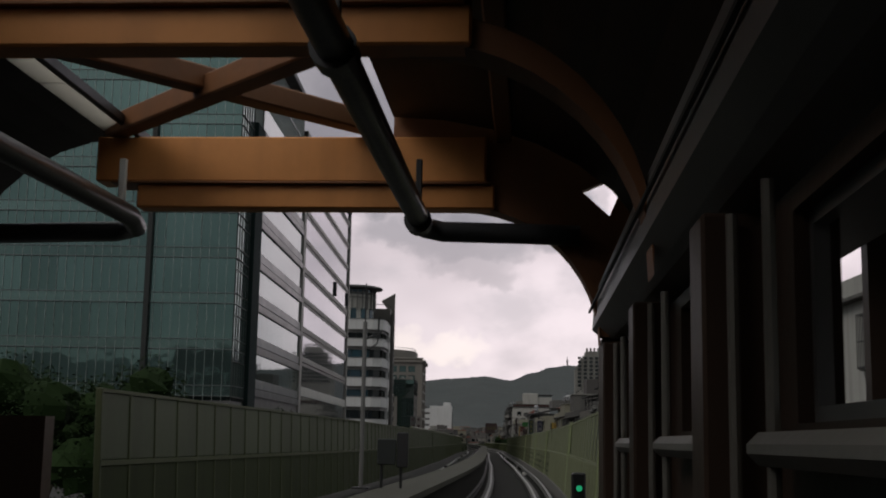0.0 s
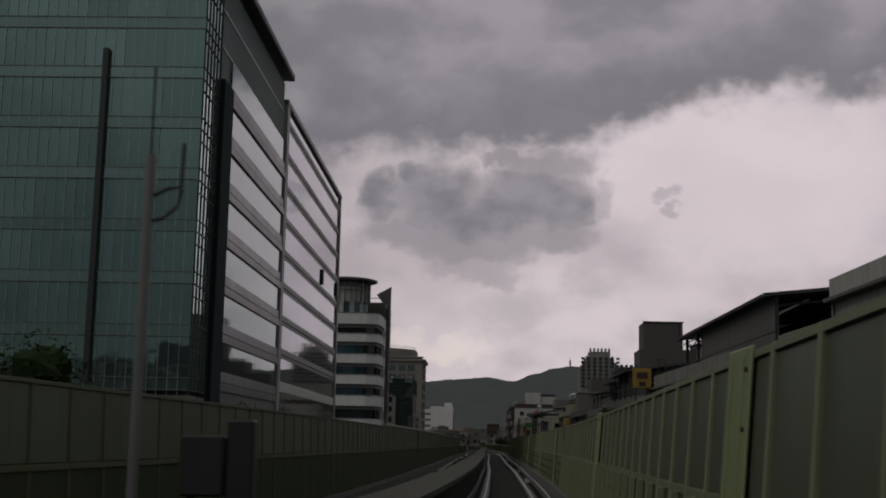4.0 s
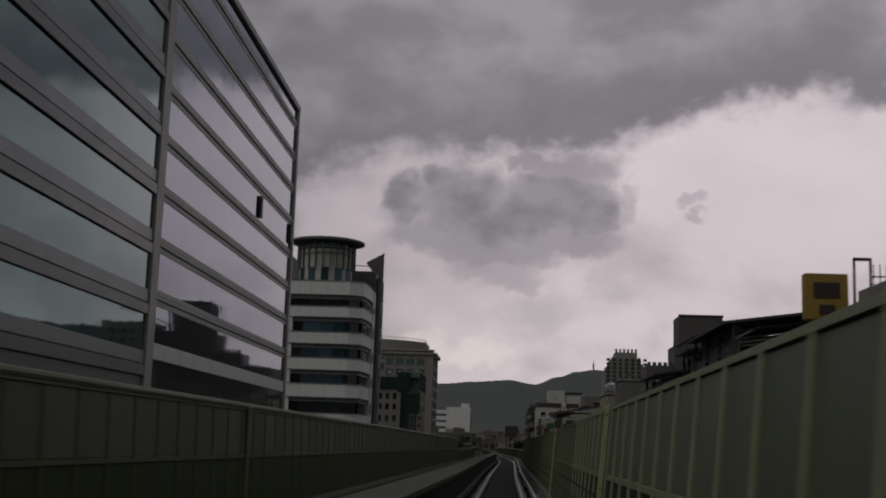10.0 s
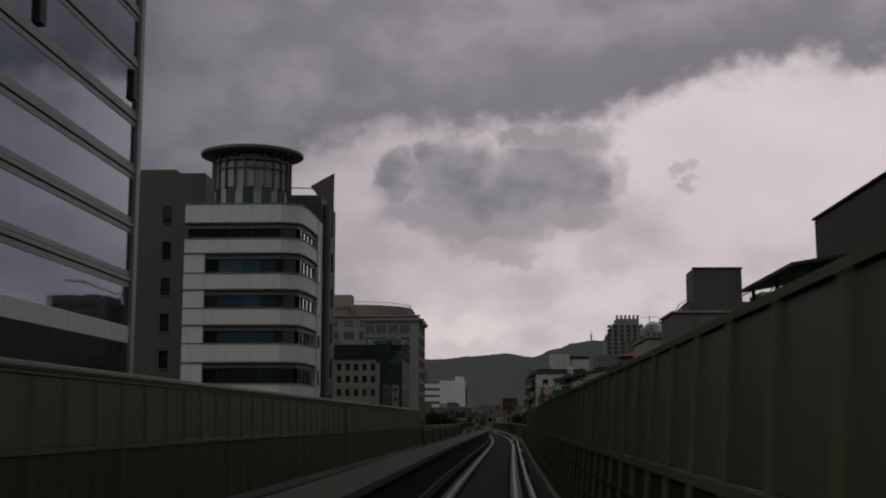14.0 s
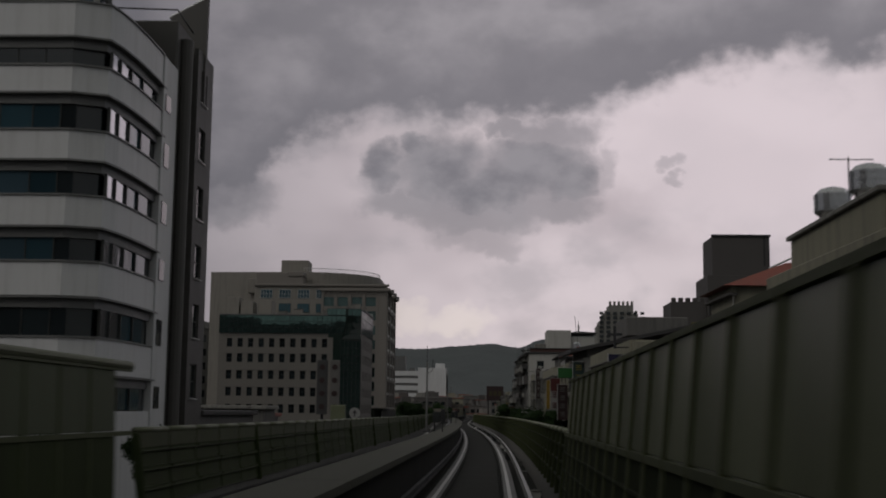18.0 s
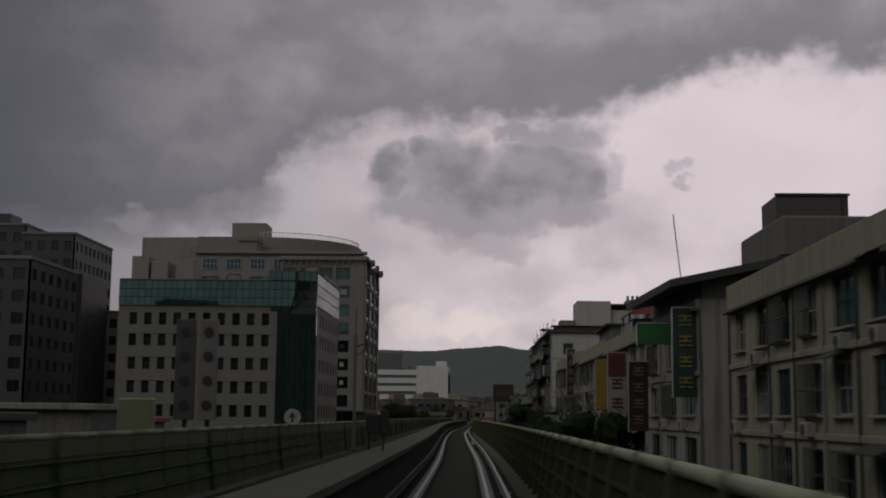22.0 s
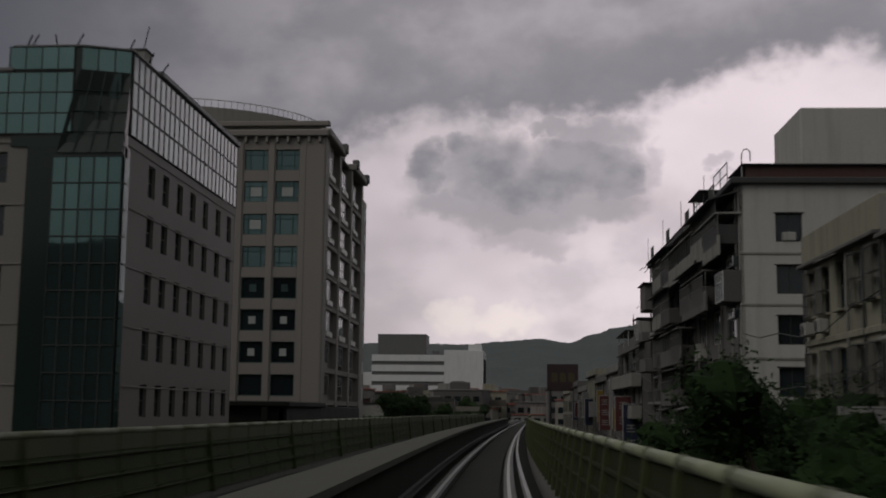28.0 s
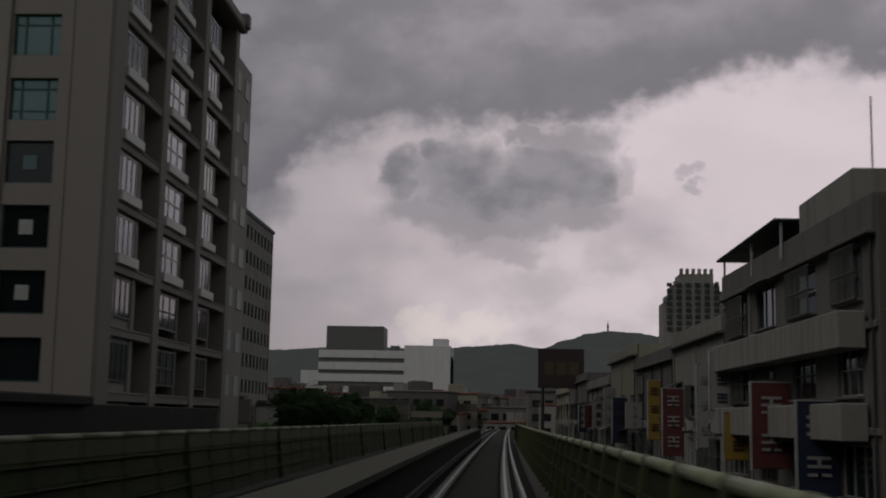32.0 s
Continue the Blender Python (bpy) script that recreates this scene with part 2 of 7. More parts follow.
def block(name, parent, material, x0, y0, z0, x1, y1, z1, c=0.02, label=""):
    """A chamfered block as a part; blocks of one size share their mesh."""
    d = (round(abs(x1 - x0), 3), round(abs(y1 - y0), 3), round(abs(z1 - z0), 3))
    c = min(c, min(d) * .3)
    me = shared((name, material.name, d, c), lambda: Mesh().cham(-d[0] / 2, -d[1] / 2, -d[2] / 2, d[0] / 2, d[1] / 2, d[2] / 2, c).made(name, material))
    return part(name, me, None, parent, label, ((x0 + x1) / 2, (y0 + y1) / 2, (z0 + z1) / 2))


def face_at(x, y, z, turn):
    """A wall's own frame: x along it, -y outward, z up. turn 0 faces back along the line, 90 faces +x, -90 faces -x."""
    return Matrix.Translation((x, y, z)) @ Matrix.Rotation(radians(turn), 4, "Z")


def holed_wall(parent, m, w, h, holes, material, depth=0.25, name="wall", label=""):
    """A wall face with true openings and their reveals."""
    us = sorted({0.0, w, *[round(a, 3) for o in holes for a in (o[0], o[2])]})
    vs = sorted({0.0, h, *[round(a, 3) for o in holes for a in (o[1], o[3])]})
    g = Mesh()
    idx = {}
    for j, v in enumerate(vs):
        for i, u in enumerate(us):
            idx[i, j] = len(g.v)
            g.v.append((u, 0, v))
    for j in range(len(vs) - 1):
        for i in range(len(us) - 1):
            cu, cv = (us[i] + us[i + 1]) / 2, (vs[j] + vs[j + 1]) / 2
            if not any(o[0] < cu < o[2] and o[1] < cv < o[3] for o in holes):
                g.f.append((idx[i, j], idx[i + 1, j], idx[i + 1, j + 1], idx[i, j + 1]))
    for a, b, c, d in holes:
        v = [(a, 0, b), (c, 0, b), (c, 0, d), (a, 0, d), (a, depth, b), (c, depth, b), (c, depth, d), (a, depth, d)]
        g.add(v, [(0, 4, 5, 1), (1, 5, 6, 2), (2, 6, 7, 3), (3, 7, 4, 0)])
    g.add([(0, 0, 0), (w, 0, 0), (w, 0, h), (0, 0, h), (0, depth, 0), (w, depth, 0), (w, depth, h), (0, depth, h)],
          [(0, 4, 5, 1), (1, 5, 6, 2), (2, 6, 7, 3), (3, 7, 4, 0)])
    return part(name, g.made(name, material, fix=False), None, parent, label, m)


def lattice(cols, rows, w, h, y0=-.03, y1=.04):
    """One joined frame of bars round openings; cols and rows give each opening's span."""
    us, vs = [0.0, *[a for o in cols for a in o], w], [0.0, *[a for o in rows for a in o], h]
    g = Mesh()
    k, n = len(us), len(us) * len(vs)
    for y in (y0, y1):
        g.v += [(u, y, v) for v in vs for u in us]
    gap = lambda i, j: 0 <= i < k - 1 and 0 <= j < len(vs) - 1 and not (i % 2 and j % 2)
    for j in range(len(vs) - 1):
        for i in range(k - 1):
            if gap(i, j):
                a = j * k + i
                g.f.append((a, a + 1, a + k + 1, a + k))
                for di, dj, p, q in ((0, -1, a, a + 1), (1, 0, a + 1, a + k + 1), (0, 1, a + k + 1, a + k), (-1, 0, a + k, a)):
                    if not gap(i + di, j + dj):
                        g.f.append((p, q, q + n, p + n))
    return g


def window(parent, m, u0, v0, u1, v1, nx, ny, frame_mat, glass_mat, depth=0.18, bar=0.06, name="window", sill=None):
    """A framed window set in an opening, with its panes behind the bars."""
    w, h = round(u1 - u0, 2), round(v1 - v0, 2)

    def frame_mesh():
        us, vs = [w * i / nx for i in range(nx + 1)], [h * j / ny for j in range(ny + 1)]
        a, c = bar, bar * .4
        return lattice([(us[i] + (a if i == 0 else c), us[i + 1] - (a if i == nx - 1 else c)) for i in range(nx)],
                       [(vs[j] + (a if j == 0 else c), vs[j + 1] - (a if j == ny - 1 else c)) for j in range(ny)], w, h).made("window", frame_mat)
    ob = part(name, shared(("win", w, h, nx, ny, bar, frame_mat.name), frame_mesh), None, parent, "", m @ Matrix.Translation((u0, depth, v0)))
    part("pane", shared(("pane", w, h, glass_mat.name), lambda: Mesh().box(0, .01, 0, w, .03, h).made("pane", glass_mat)), None, ob)
    if sill is not None:
        part("sill", shared(("sill", w, sill.name), lambda: Mesh().cham(-.08, -.34, -.1, w + .08, .02, 0, .02).made("sill", sill)), None, ob)
    return ob


# ---------------------------------------------------------------- materials
def nodes_of(name):
    m = bpy.data.materials.new(name)
    m.use_nodes = True
    t = m.node_tree
    return m, t, t.nodes["Principled BSDF"]


def surface(name, color, rough=0.7, metal=0.0, vary=0.25, scale=0.6, fine=12.0, bump=0.15, streak=0.0, dirt=(0.05, 0.05, 0.045), each=0.0, spec=0.4):
    """Paint, plaster, stone or metal: colour varied at two scales, with rain streaks and fine relief."""
    m, t, b = nodes_of(name)
    L = t.links.new
    pos = t.nodes.new("ShaderNodeNewGeometry").outputs["Position"]
    big, small = t.nodes.new("ShaderNodeTexNoise"), t.nodes.new("ShaderNodeTexNoise")
    for n, s, d in ((big, scale, 5), (small, fine, 3)):
        n.inputs["Scale"].default_value, n.inputs["Detail"].default_value = s, d
        L(pos, n.inputs["Vector"])
    mix = t.nodes.new("ShaderNodeMix")
    mix.data_type = "RGBA"
    mix.inputs[6].default_value = (*[c * (1 - vary) for c in color], 1)
    mix.inputs[7].default_value = (*[min(1, c * (1 + vary)) for c in color], 1)
    add = t.nodes.new("ShaderNodeMath")
    add.operation = "MULTIPLY_ADD"
    add.inputs[1].default_value = 0.4
    L(small.outputs["Fac"], add.inputs[0])
    sc = t.nodes.new("ShaderNodeMath")
    sc.operation = "MULTIPLY"
    sc.inputs[1].default_value = 0.6
    L(big.outputs["Fac"], sc.inputs[0])
    L(sc.outputs[0], add.inputs[2])
    L(add.outputs[0], mix.inputs[0])
    out = mix.outputs[2]
    if streak:
        mp = t.nodes.new("ShaderNodeMapping")
        mp.inputs["Scale"].default_value = (1.3, 1.3, 0.09)
        L(pos, mp.inputs["Vector"])
        sn = t.nodes.new("ShaderNodeTexNoise")
        sn.inputs["Scale"].default_value, sn.inputs["Detail"].default_value = 1.6, 6
        L(mp.outputs[0], sn.inputs["Vector"])
        ramp = t.nodes.new("ShaderNodeMapRange")
        ramp.inputs[1].default_value, ramp.inputs[2].default_value, ramp.inputs[4].default_value = 0.48, 0.75, streak
        L(sn.outputs["Fac"], ramp.inputs[0])
        st = t.nodes.new("ShaderNodeMix")
        st.data_type = "RGBA"
        st.inputs[7].default_value = (*dirt, 1)
        L(ramp.outputs[0], st.inputs[0])
        L(out, st.inputs[6])
        out = st.outputs[2]
    if each:
        info = t.nodes.new("ShaderNodeObjectInfo")
        mr = t.nodes.new("ShaderNodeMapRange")
        mr.inputs[3].default_value, mr.inputs[4].default_value = 1 - each, 1 + each
        L(info.outputs["Random"], mr.inputs[0])
        hs = t.nodes.new("ShaderNodeHueSaturation")
        L(mr.outputs[0], hs.inputs["Value"])
        L(out, hs.inputs["Color"])
        out = hs.outputs[0]
    L(out, b.inputs["Base Color"])
    b.inputs["Metallic"].default_value = metal
    b.inputs["Specular IOR Level"].default_value = spec
    rr = t.nodes.new("ShaderNodeMapRange")
    rr.inputs[3].default_value, rr.inputs[4].default_value = max(0.03, rough - 0.12), min(1, rough + 0.12)
    L(big.outputs["Fac"], rr.inputs[0])
    L(rr.outputs[0], b.inputs["Roughness"])
    if bump:
        bp = t.nodes.new("ShaderNodeBump")
        bp.inputs["Strength"].default_value, bp.inputs["Distance"].default_value = bump, 0.02
        L(small.outputs["Fac"], bp.inputs["Height"])
        L(bp.outputs[0], b.inputs["Normal"])
    return m


def glazing(name, color, metal=0.0, rough=0.03, wave=0.015, each=0.15, spec=0.5):
    """Coated facade glass: a tinted mirror, each sheet slightly uneven."""
    m, t, b = nodes_of(name)
    L = t.links.new
    pos = t.nodes.new("ShaderNodeNewGeometry").outputs["Position"]
    info = t.nodes.new("ShaderNodeObjectInfo")
    n = t.nodes.new("ShaderNodeTexNoise")
    n.inputs["Scale"].default_value, n.inputs["Detail"].default_value = 0.35, 2
    L(pos, n.inputs["Vector"])
    mr = t.nodes.new("ShaderNodeMapRange")
    mr.inputs[3].default_value, mr.inputs[4].default_value = 1 - each, 1 + each
    L(info.outputs["Random"], mr.inputs[0])
    hs = t.nodes.new("ShaderNodeHueSaturation")
    hs.inputs["Color"].default_value = (*color, 1)
    L(mr.outputs[0], hs.inputs["Value"])
    L(hs.outputs[0], b.inputs["Base Color"])
    b.inputs["Metallic"].default_value, b.inputs["Roughness"].default_value = metal, rough
    b.inputs["Specular IOR Level"].default_value = spec
    bp = t.nodes.new("ShaderNodeBump")
    bp.inputs["Strength"].default_value, bp.inputs["Distance"].default_value = wave, 1.0
    L(n.outputs["Fac"], bp.inputs["Height"])
    L(bp.outputs[0], b.inputs["Normal"])
    return m


def leafage(name, color):
    m, t, b = nodes_of(name)
    L = t.links.new
    g = t.nodes.new("ShaderNodeNewGeometry")
    mix = t.nodes.new("ShaderNodeMix")
    mix.data_type = "RGBA"
    mix.inputs[6].default_value = (*[c * .55 for c in color], 1)
    mix.inputs[7].default_value = (color[0] * 1.6, color[1] * 1.5, color[2] * 1.2, 1)
    L(g.outputs["Random Per Island"], mix.inputs[0])
    L(mix.outputs[2], b.inputs["Base Color"])
    b.inputs["Roughness"].default_value = 0.8
    b.inputs["Specular IOR Level"].default_value = 0.08
    return m


def lamp_mat(name, color, strength):
    m, t, b = nodes_of(name)
    b.inputs["Base Color"].default_value = (*color, 1)
    b.inputs["Emission Color"].default_value = (*color, 1)
    b.inputs["Emission Strength"].default_value = strength
    return m


CONCRETE = surface("concrete", (.13, .126, .118), .85, scale=.35, streak=.5, bump=.3)
# Darker than bare concrete: shade between the barriers is put into the colour.
DECK = surface("shaded_deck_concrete", (.018, .0185, .016), .9, vary=.45, scale=.5, fine=9, bump=.35, spec=.12)
WORN = surface("worn_pad_strip", (.30, .30, .285), .45, vary=.4, scale=.8, fine=25, bump=.05, streak=.4)
PARAPET_TOP = surface("parapet_top_paint", (.058, .066, .032), .6, vary=.3, scale=.5, streak=.5, dirt=(.03, .034, .018), bump=.08)
PAD = surface("running_pad", (.055, .055, .05), .6, vary=.35, scale=.4, fine=20, bump=.15, spec=.25)
WALKWAY = surface("walkway_concrete", (.064, .063, .053), .85, spec=.15, vary=.35, scale=.7, fine=9, streak=.25, dirt=(.05, .05, .047))
RAIL_STEEL = surface("rail_steel", (.20, .20, .19), .45, .6, vary=.4, fine=30)
DARK_STEEL = surface("dark_steel", (.03, .03, .032), .5, .3, vary=.4)
# Barrier paint in several tones by side and stretch: their lighting is in the colour.
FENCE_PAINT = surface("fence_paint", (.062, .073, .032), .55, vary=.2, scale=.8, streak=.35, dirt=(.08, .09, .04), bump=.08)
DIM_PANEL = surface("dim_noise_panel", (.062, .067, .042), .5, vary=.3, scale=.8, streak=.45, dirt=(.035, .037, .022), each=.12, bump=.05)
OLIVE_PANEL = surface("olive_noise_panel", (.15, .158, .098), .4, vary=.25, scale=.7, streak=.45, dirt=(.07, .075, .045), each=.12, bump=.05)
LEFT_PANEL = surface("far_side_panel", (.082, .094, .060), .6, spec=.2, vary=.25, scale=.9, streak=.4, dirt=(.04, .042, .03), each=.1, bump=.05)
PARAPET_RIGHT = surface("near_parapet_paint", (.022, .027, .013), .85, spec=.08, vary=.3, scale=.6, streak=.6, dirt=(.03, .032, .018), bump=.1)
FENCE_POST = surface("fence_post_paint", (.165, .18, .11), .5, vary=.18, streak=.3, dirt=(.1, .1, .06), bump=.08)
# The post paint again, dimmed in colour for the far stretch.
DIM_POST = surface("dim_post_paint", (.098, .106, .062), .6, vary=.25, streak=.4, dirt=(.045, .048, .028), bump=.08, spec=.2)
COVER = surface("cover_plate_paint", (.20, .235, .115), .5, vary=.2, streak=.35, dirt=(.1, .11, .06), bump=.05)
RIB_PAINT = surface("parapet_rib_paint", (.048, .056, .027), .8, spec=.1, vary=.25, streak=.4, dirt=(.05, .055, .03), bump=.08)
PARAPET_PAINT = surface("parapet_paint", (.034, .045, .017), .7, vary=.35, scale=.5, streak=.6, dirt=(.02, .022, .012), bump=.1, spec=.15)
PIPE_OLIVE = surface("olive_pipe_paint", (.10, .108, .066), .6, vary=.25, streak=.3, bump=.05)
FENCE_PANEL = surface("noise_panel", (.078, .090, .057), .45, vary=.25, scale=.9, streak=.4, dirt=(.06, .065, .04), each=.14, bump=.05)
PIPE_PAINT = surface("pipe_paint", (.20, .215, .14), .55, vary=.45, scale=1.5, streak=.5, dirt=(.06, .065, .035), bump=.08)
ORANGE = surface("orange_beam_paint", (.60, .25, .075), .5, vary=.15, scale=.5, streak=.3, dirt=(.16, .07, .03), bump=.05)
ORANGE_DARK = surface("brown_beam_paint", (.20, .085, .035), .55, vary=.2, scale=.5, streak=.2)
ROOF_DARK = surface("dark_roof_sheet", (.028, .024, .022), .6, .1, vary=.4, fine=5)
STATION_GREY = surface("station_grey_metal", (.20, .20, .20), .4, .4, vary=.12, fine=3)
STATION_BROWN = surface("station_brown_panel", (.060, .037, .026), .45, vary=.2)
STATION_LEDGE = surface("station_ledge", (.24, .235, .215), .5, vary=.15)
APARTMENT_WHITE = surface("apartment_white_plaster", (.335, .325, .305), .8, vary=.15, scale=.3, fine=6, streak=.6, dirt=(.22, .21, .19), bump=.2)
LEDGE = surface("pale_ledge", (.62, .61, .58), .45, vary=.1)
AC_GREY = surface("grey_cooling_unit_metal", (.26, .255, .235), .6, vary=.2, streak=.4)
PIPE_DARK = surface("dark_pipe", (.06, .062, .066), .35, .2, vary=.3)
TEAL = glazing("teal_glass", (.142, .222, .211), .85, .03)
TEAL_DARK = glazing("dark_teal_glass", (.022, .042, .038), .5, .04)
TEAL_BRIGHT = glazing("bright_teal_glass", (.30, .46, .43), .85, .04)
BLUE_TEAL = glazing("blue_teal_glass", (.078, .145, .142), .9, .03, wave=.006, each=.06)
SILVER = glazing("silver_glass", (.122, .148, .20), .92, .03, wave=.006, each=.05)
SILVER_BAND = surface("silver_band", (.26, .25, .235), .5, .2, vary=.1, scale=.4)
SPANDREL = surface("grey_spandrel", (.13, .148, .15), .35, .3, vary=.12)
SPANDREL_LOW = surface("dark_grey_spandrel", (.075, .085, .086), .35, .3, vary=.12)
TEAL_SPANDREL = glazing("teal_spandrel_glass", (.145, .22, .208), .8, .05)
MULLION = surface("mullion_metal", (.40, .43, .42), .35, .6, vary=.1)
MULLION_DARK = surface("dark_mullion", (.018, .021, .021), .6, 0)
WHITE_TILE = surface("white_tile", (.50, .50, .505), .5, vary=.08, scale=.3, fine=6, streak=.25, dirt=(.22, .21, .2))
DARK_CLAD = surface("dark_cladding", (.10, .098, .098), .5, vary=.15, streak=.2)
WIN_DARK = glazing("dark_window_glass", (.012, .016, .018), 0, .06, each=.5, spec=.6)
WIN_BLUE = glazing("blue_window_glass", (.032, .068, .088), .3, .05, each=.35, spec=.6)
WIN_PALE = surface("pale_blind", (.27, .28, .27), .5, vary=.1)
# Near black: painted balcony shade, and the dark hedges below the tall block.
SHADE_HEDGE_BLACK = surface("shade_and_hedge_black", (.013, .015, .012), .7, vary=.3, spec=.15)
TOWER_DARK = surface("dark_tower_tile", (.062, .056, .054), .7, vary=.25, streak=.3)
REAR_DARK = surface("dark_rear_tile", (.066, .062, .058), .6, vary=.2, streak=.25)
LINTEL = surface("grey_lintel_metal", (.14, .138, .136), .5, .2, vary=.12)
PALE_BLUE_GLASS = glazing("pale_blue_window_glass", (.075, .125, .16), .5, .05, each=.3)
SKY_GLASS = glazing("sky_bright_window_glass", (.42, .44, .47), .9, .05, each=.2)
TRIM_GREY = surface("station_trim", (.20, .19, .17), .5, .3)
FRAME_ALU = surface("aluminium_frame", (.42, .42, .41), .4, .6)
FRAME_DARK = surface("dark_frame", (.03, .032, .03), .45, .2)
WIN_TEAL = glazing("pale_teal_window_glass", (.10, .15, .15), .6, .06, each=.3)
FRAME_GREEN = surface("green_frame", (.016, .05, .045), .4, .2)
BEIGE_STONE = surface("beige_stone", (.172, .156, .142), .7, vary=.1, scale=.25, fine=5, streak=.3, dirt=(.16, .15, .13))
PINK_STONE = surface("pinkish_stone", (.128, .119, .108), .65, vary=.12, scale=.2, fine=4, streak=.2, dirt=(.14, .12, .11))
BROWN_TILE = surface("brown_tile", (.20, .185, .165), .65, vary=.15, streak=.3)
PLASTER = surface("weathered_plaster", (.215, .205, .155), .85, vary=.22, scale=.4, fine=7, streak=.65, dirt=(.11, .10, .09), bump=.3)
PLASTER_GREY = surface("grey_plaster", (.19, .185, .17), .85, vary=.25, scale=.4, fine=7, streak=.7, dirt=(.07, .065, .06), bump=.3)
PLASTER_WHITE = surface("white_plaster", (.33, .325, .305), .8, vary=.15, scale=.3, fine=6, streak=.55, dirt=(.17, .16, .15), bump=.2)
PLASTER_DARK = surface("dark_plaster", (.11, .105, .10), .85, vary=.3, scale=.5, streak=.6, dirt=(.04, .04, .04), bump=.3)
SHED_ROOF = surface("corrugated_dark_roof", (.04, .038, .038), .6, .2, vary=.35, fine=4)
TERRACE_RED = surface("dark_red_sheet", (.055, .022, .018), .6, vary=.3, streak=.3)
RED_ROOF = surface("red_metal_roof", (.19, .055, .04), .6, vary=.3, streak=.3)
GRILLE = surface("window_grille_metal", (.10, .10, .095), .5, .4, vary=.3)
STAINLESS = surface("stainless_tank", (.45, .45, .46), .25, .9, vary=.1, fine=2)
SIGN_NAVY = surface("navy_sign", (.014, .013, .040), .5, vary=.2)
SIGN_WHITE = surface("white_sign", (.21, .206, .20), .5, vary=.1)
SIGN_RED = surface("red_sign", (.075, .019, .019), .5, vary=.2)
SIGN_YELLOW = surface("yellow_sign", (.20, .128, .02), .5, vary=.15)
SIGN_GREEN = surface("green_sign", (.02, .10, .024), .5, vary=.15)
SIGN_BLUE = surface("blue_sign", (.010, .016, .038), .5, vary=.2)
SIGN_OCHRE = surface("ochre_marks", (.16, .13, .02), .5, vary=.2)
SIGN_DULL = surface("dull_yellow_sign", (.105, .088, .022), .6, vary=.25, streak=.3)
SIGN_MUSTARD = surface("mustard_marks", (.045, .036, .014), .6, vary=.2)
SIGN_DIM = surface("dim_marks", (.11, .104, .10), .5, vary=.2)
DARK_TEAL_PAINT = surface("dark_teal_paint", (.012, .022, .022), .8, vary=.25, spec=.1)
CORNER_TEAL = glazing("corner_teal_glass", (.122, .196, .184), .9, .03, wave=.01, each=.12)
SIGN_TEAL = surface("dark_teal_sign", (.010, .024, .024), .5, vary=.2)
SLATE = surface("dark_slate_cladding", (.042, .041, .042), .5, vary=.25, streak=.2)
ATTIC_PANE = glazing("attic_pane_glass", (.05, .092, .087), .55, .03, wave=.01, each=.25, spec=.3)
ATTIC_GLASS = glazing("dark_attic_glass", (.010, .018, .015), .0, .18, each=.3, spec=.35)
PALE_PANEL = surface("pale_balcony_panel", (.48, .475, .45), .5, vary=.1, streak=.2)
SIGN_BROWN = surface("maroon_sign", (.026, .013, .013), .5, vary=.2)
GROUND_MAT = surface("street_ground", (.06, .06, .057), .9, vary=.4, scale=.05, fine=2)
LEAF = leafage("leaf", (.010, .021, .0075))
LEAF_FAR = leafage("far_leaf", (.018, .03, .016))
BARK = surface("bark", (.07, .055, .04), .9, vary=.3, bump=.5)
# Distance haze is mixed into the forest colour, making it paler and bluer.
HILL = surface("hazed_wooded_hill", (.05, .058, .060), .95, vary=.6, scale=.02, fine=.12, bump=0)
SIGNAL_GREEN = lamp_mat("green_signal", (.02, .45, .20), .35)
SIGNAL_RED = lamp_mat("red_signal", (1.0, .03, .02), 2.0)
ROOF_GREY = surface("grey_roof_deck", (.14, .135, .13), .9, vary=.3, scale=.3)


def clear_glass(name):
    """Clear pane: mostly see-through, with a mirror's gloss at a slant."""
    m, t, b = nodes_of(name)
    t.nodes.remove(b)
    L = t.links.new
    fres = t.nodes.new("ShaderNodeFresnel")
    fres.inputs[0].default_value = 1.5
    tr, gl, mx = t.nodes.new("ShaderNodeBsdfTransparent"), t.nodes.new("ShaderNodeBsdfGlossy"), t.nodes.new("ShaderNodeMixShader")
    tr.inputs[0].default_value, gl.inputs["Roughness"].default_value = (.72, .76, .76, 1), .03
    L(fres.outputs[0], mx.inputs[0])
    L(tr.outputs[0], mx.inputs[1])
    L(gl.outputs[0], mx.inputs[2])
    L(mx.outputs[0], t.nodes["Material Output"].inputs[0])
    return m


SKYLIGHT = surface("frosted_skylight", (.62, .60, .56), .4, vary=.15, scale=.8)
CLEAR = clear_glass("clear_window_glass")
sky_tree = SKYLIGHT.node_tree
through_light = sky_tree.nodes.new("ShaderNodeBsdfTranslucent")
through_light.inputs[0].default_value = (.75, .72, .67, 1)
half = sky_tree.nodes.new("ShaderNodeMixShader")
half.inputs[0].default_value = .75
out_node = next(n for n in sky_tree.nodes if n.type == "OUTPUT_MATERIAL")
sky_tree.links.new(out_node.inputs[0].links[0].from_socket, half.inputs[1])
sky_tree.links.new(through_light.outputs[0], half.inputs[2])
sky_tree.links.new(half.outputs[0], out_node.inputs[0])


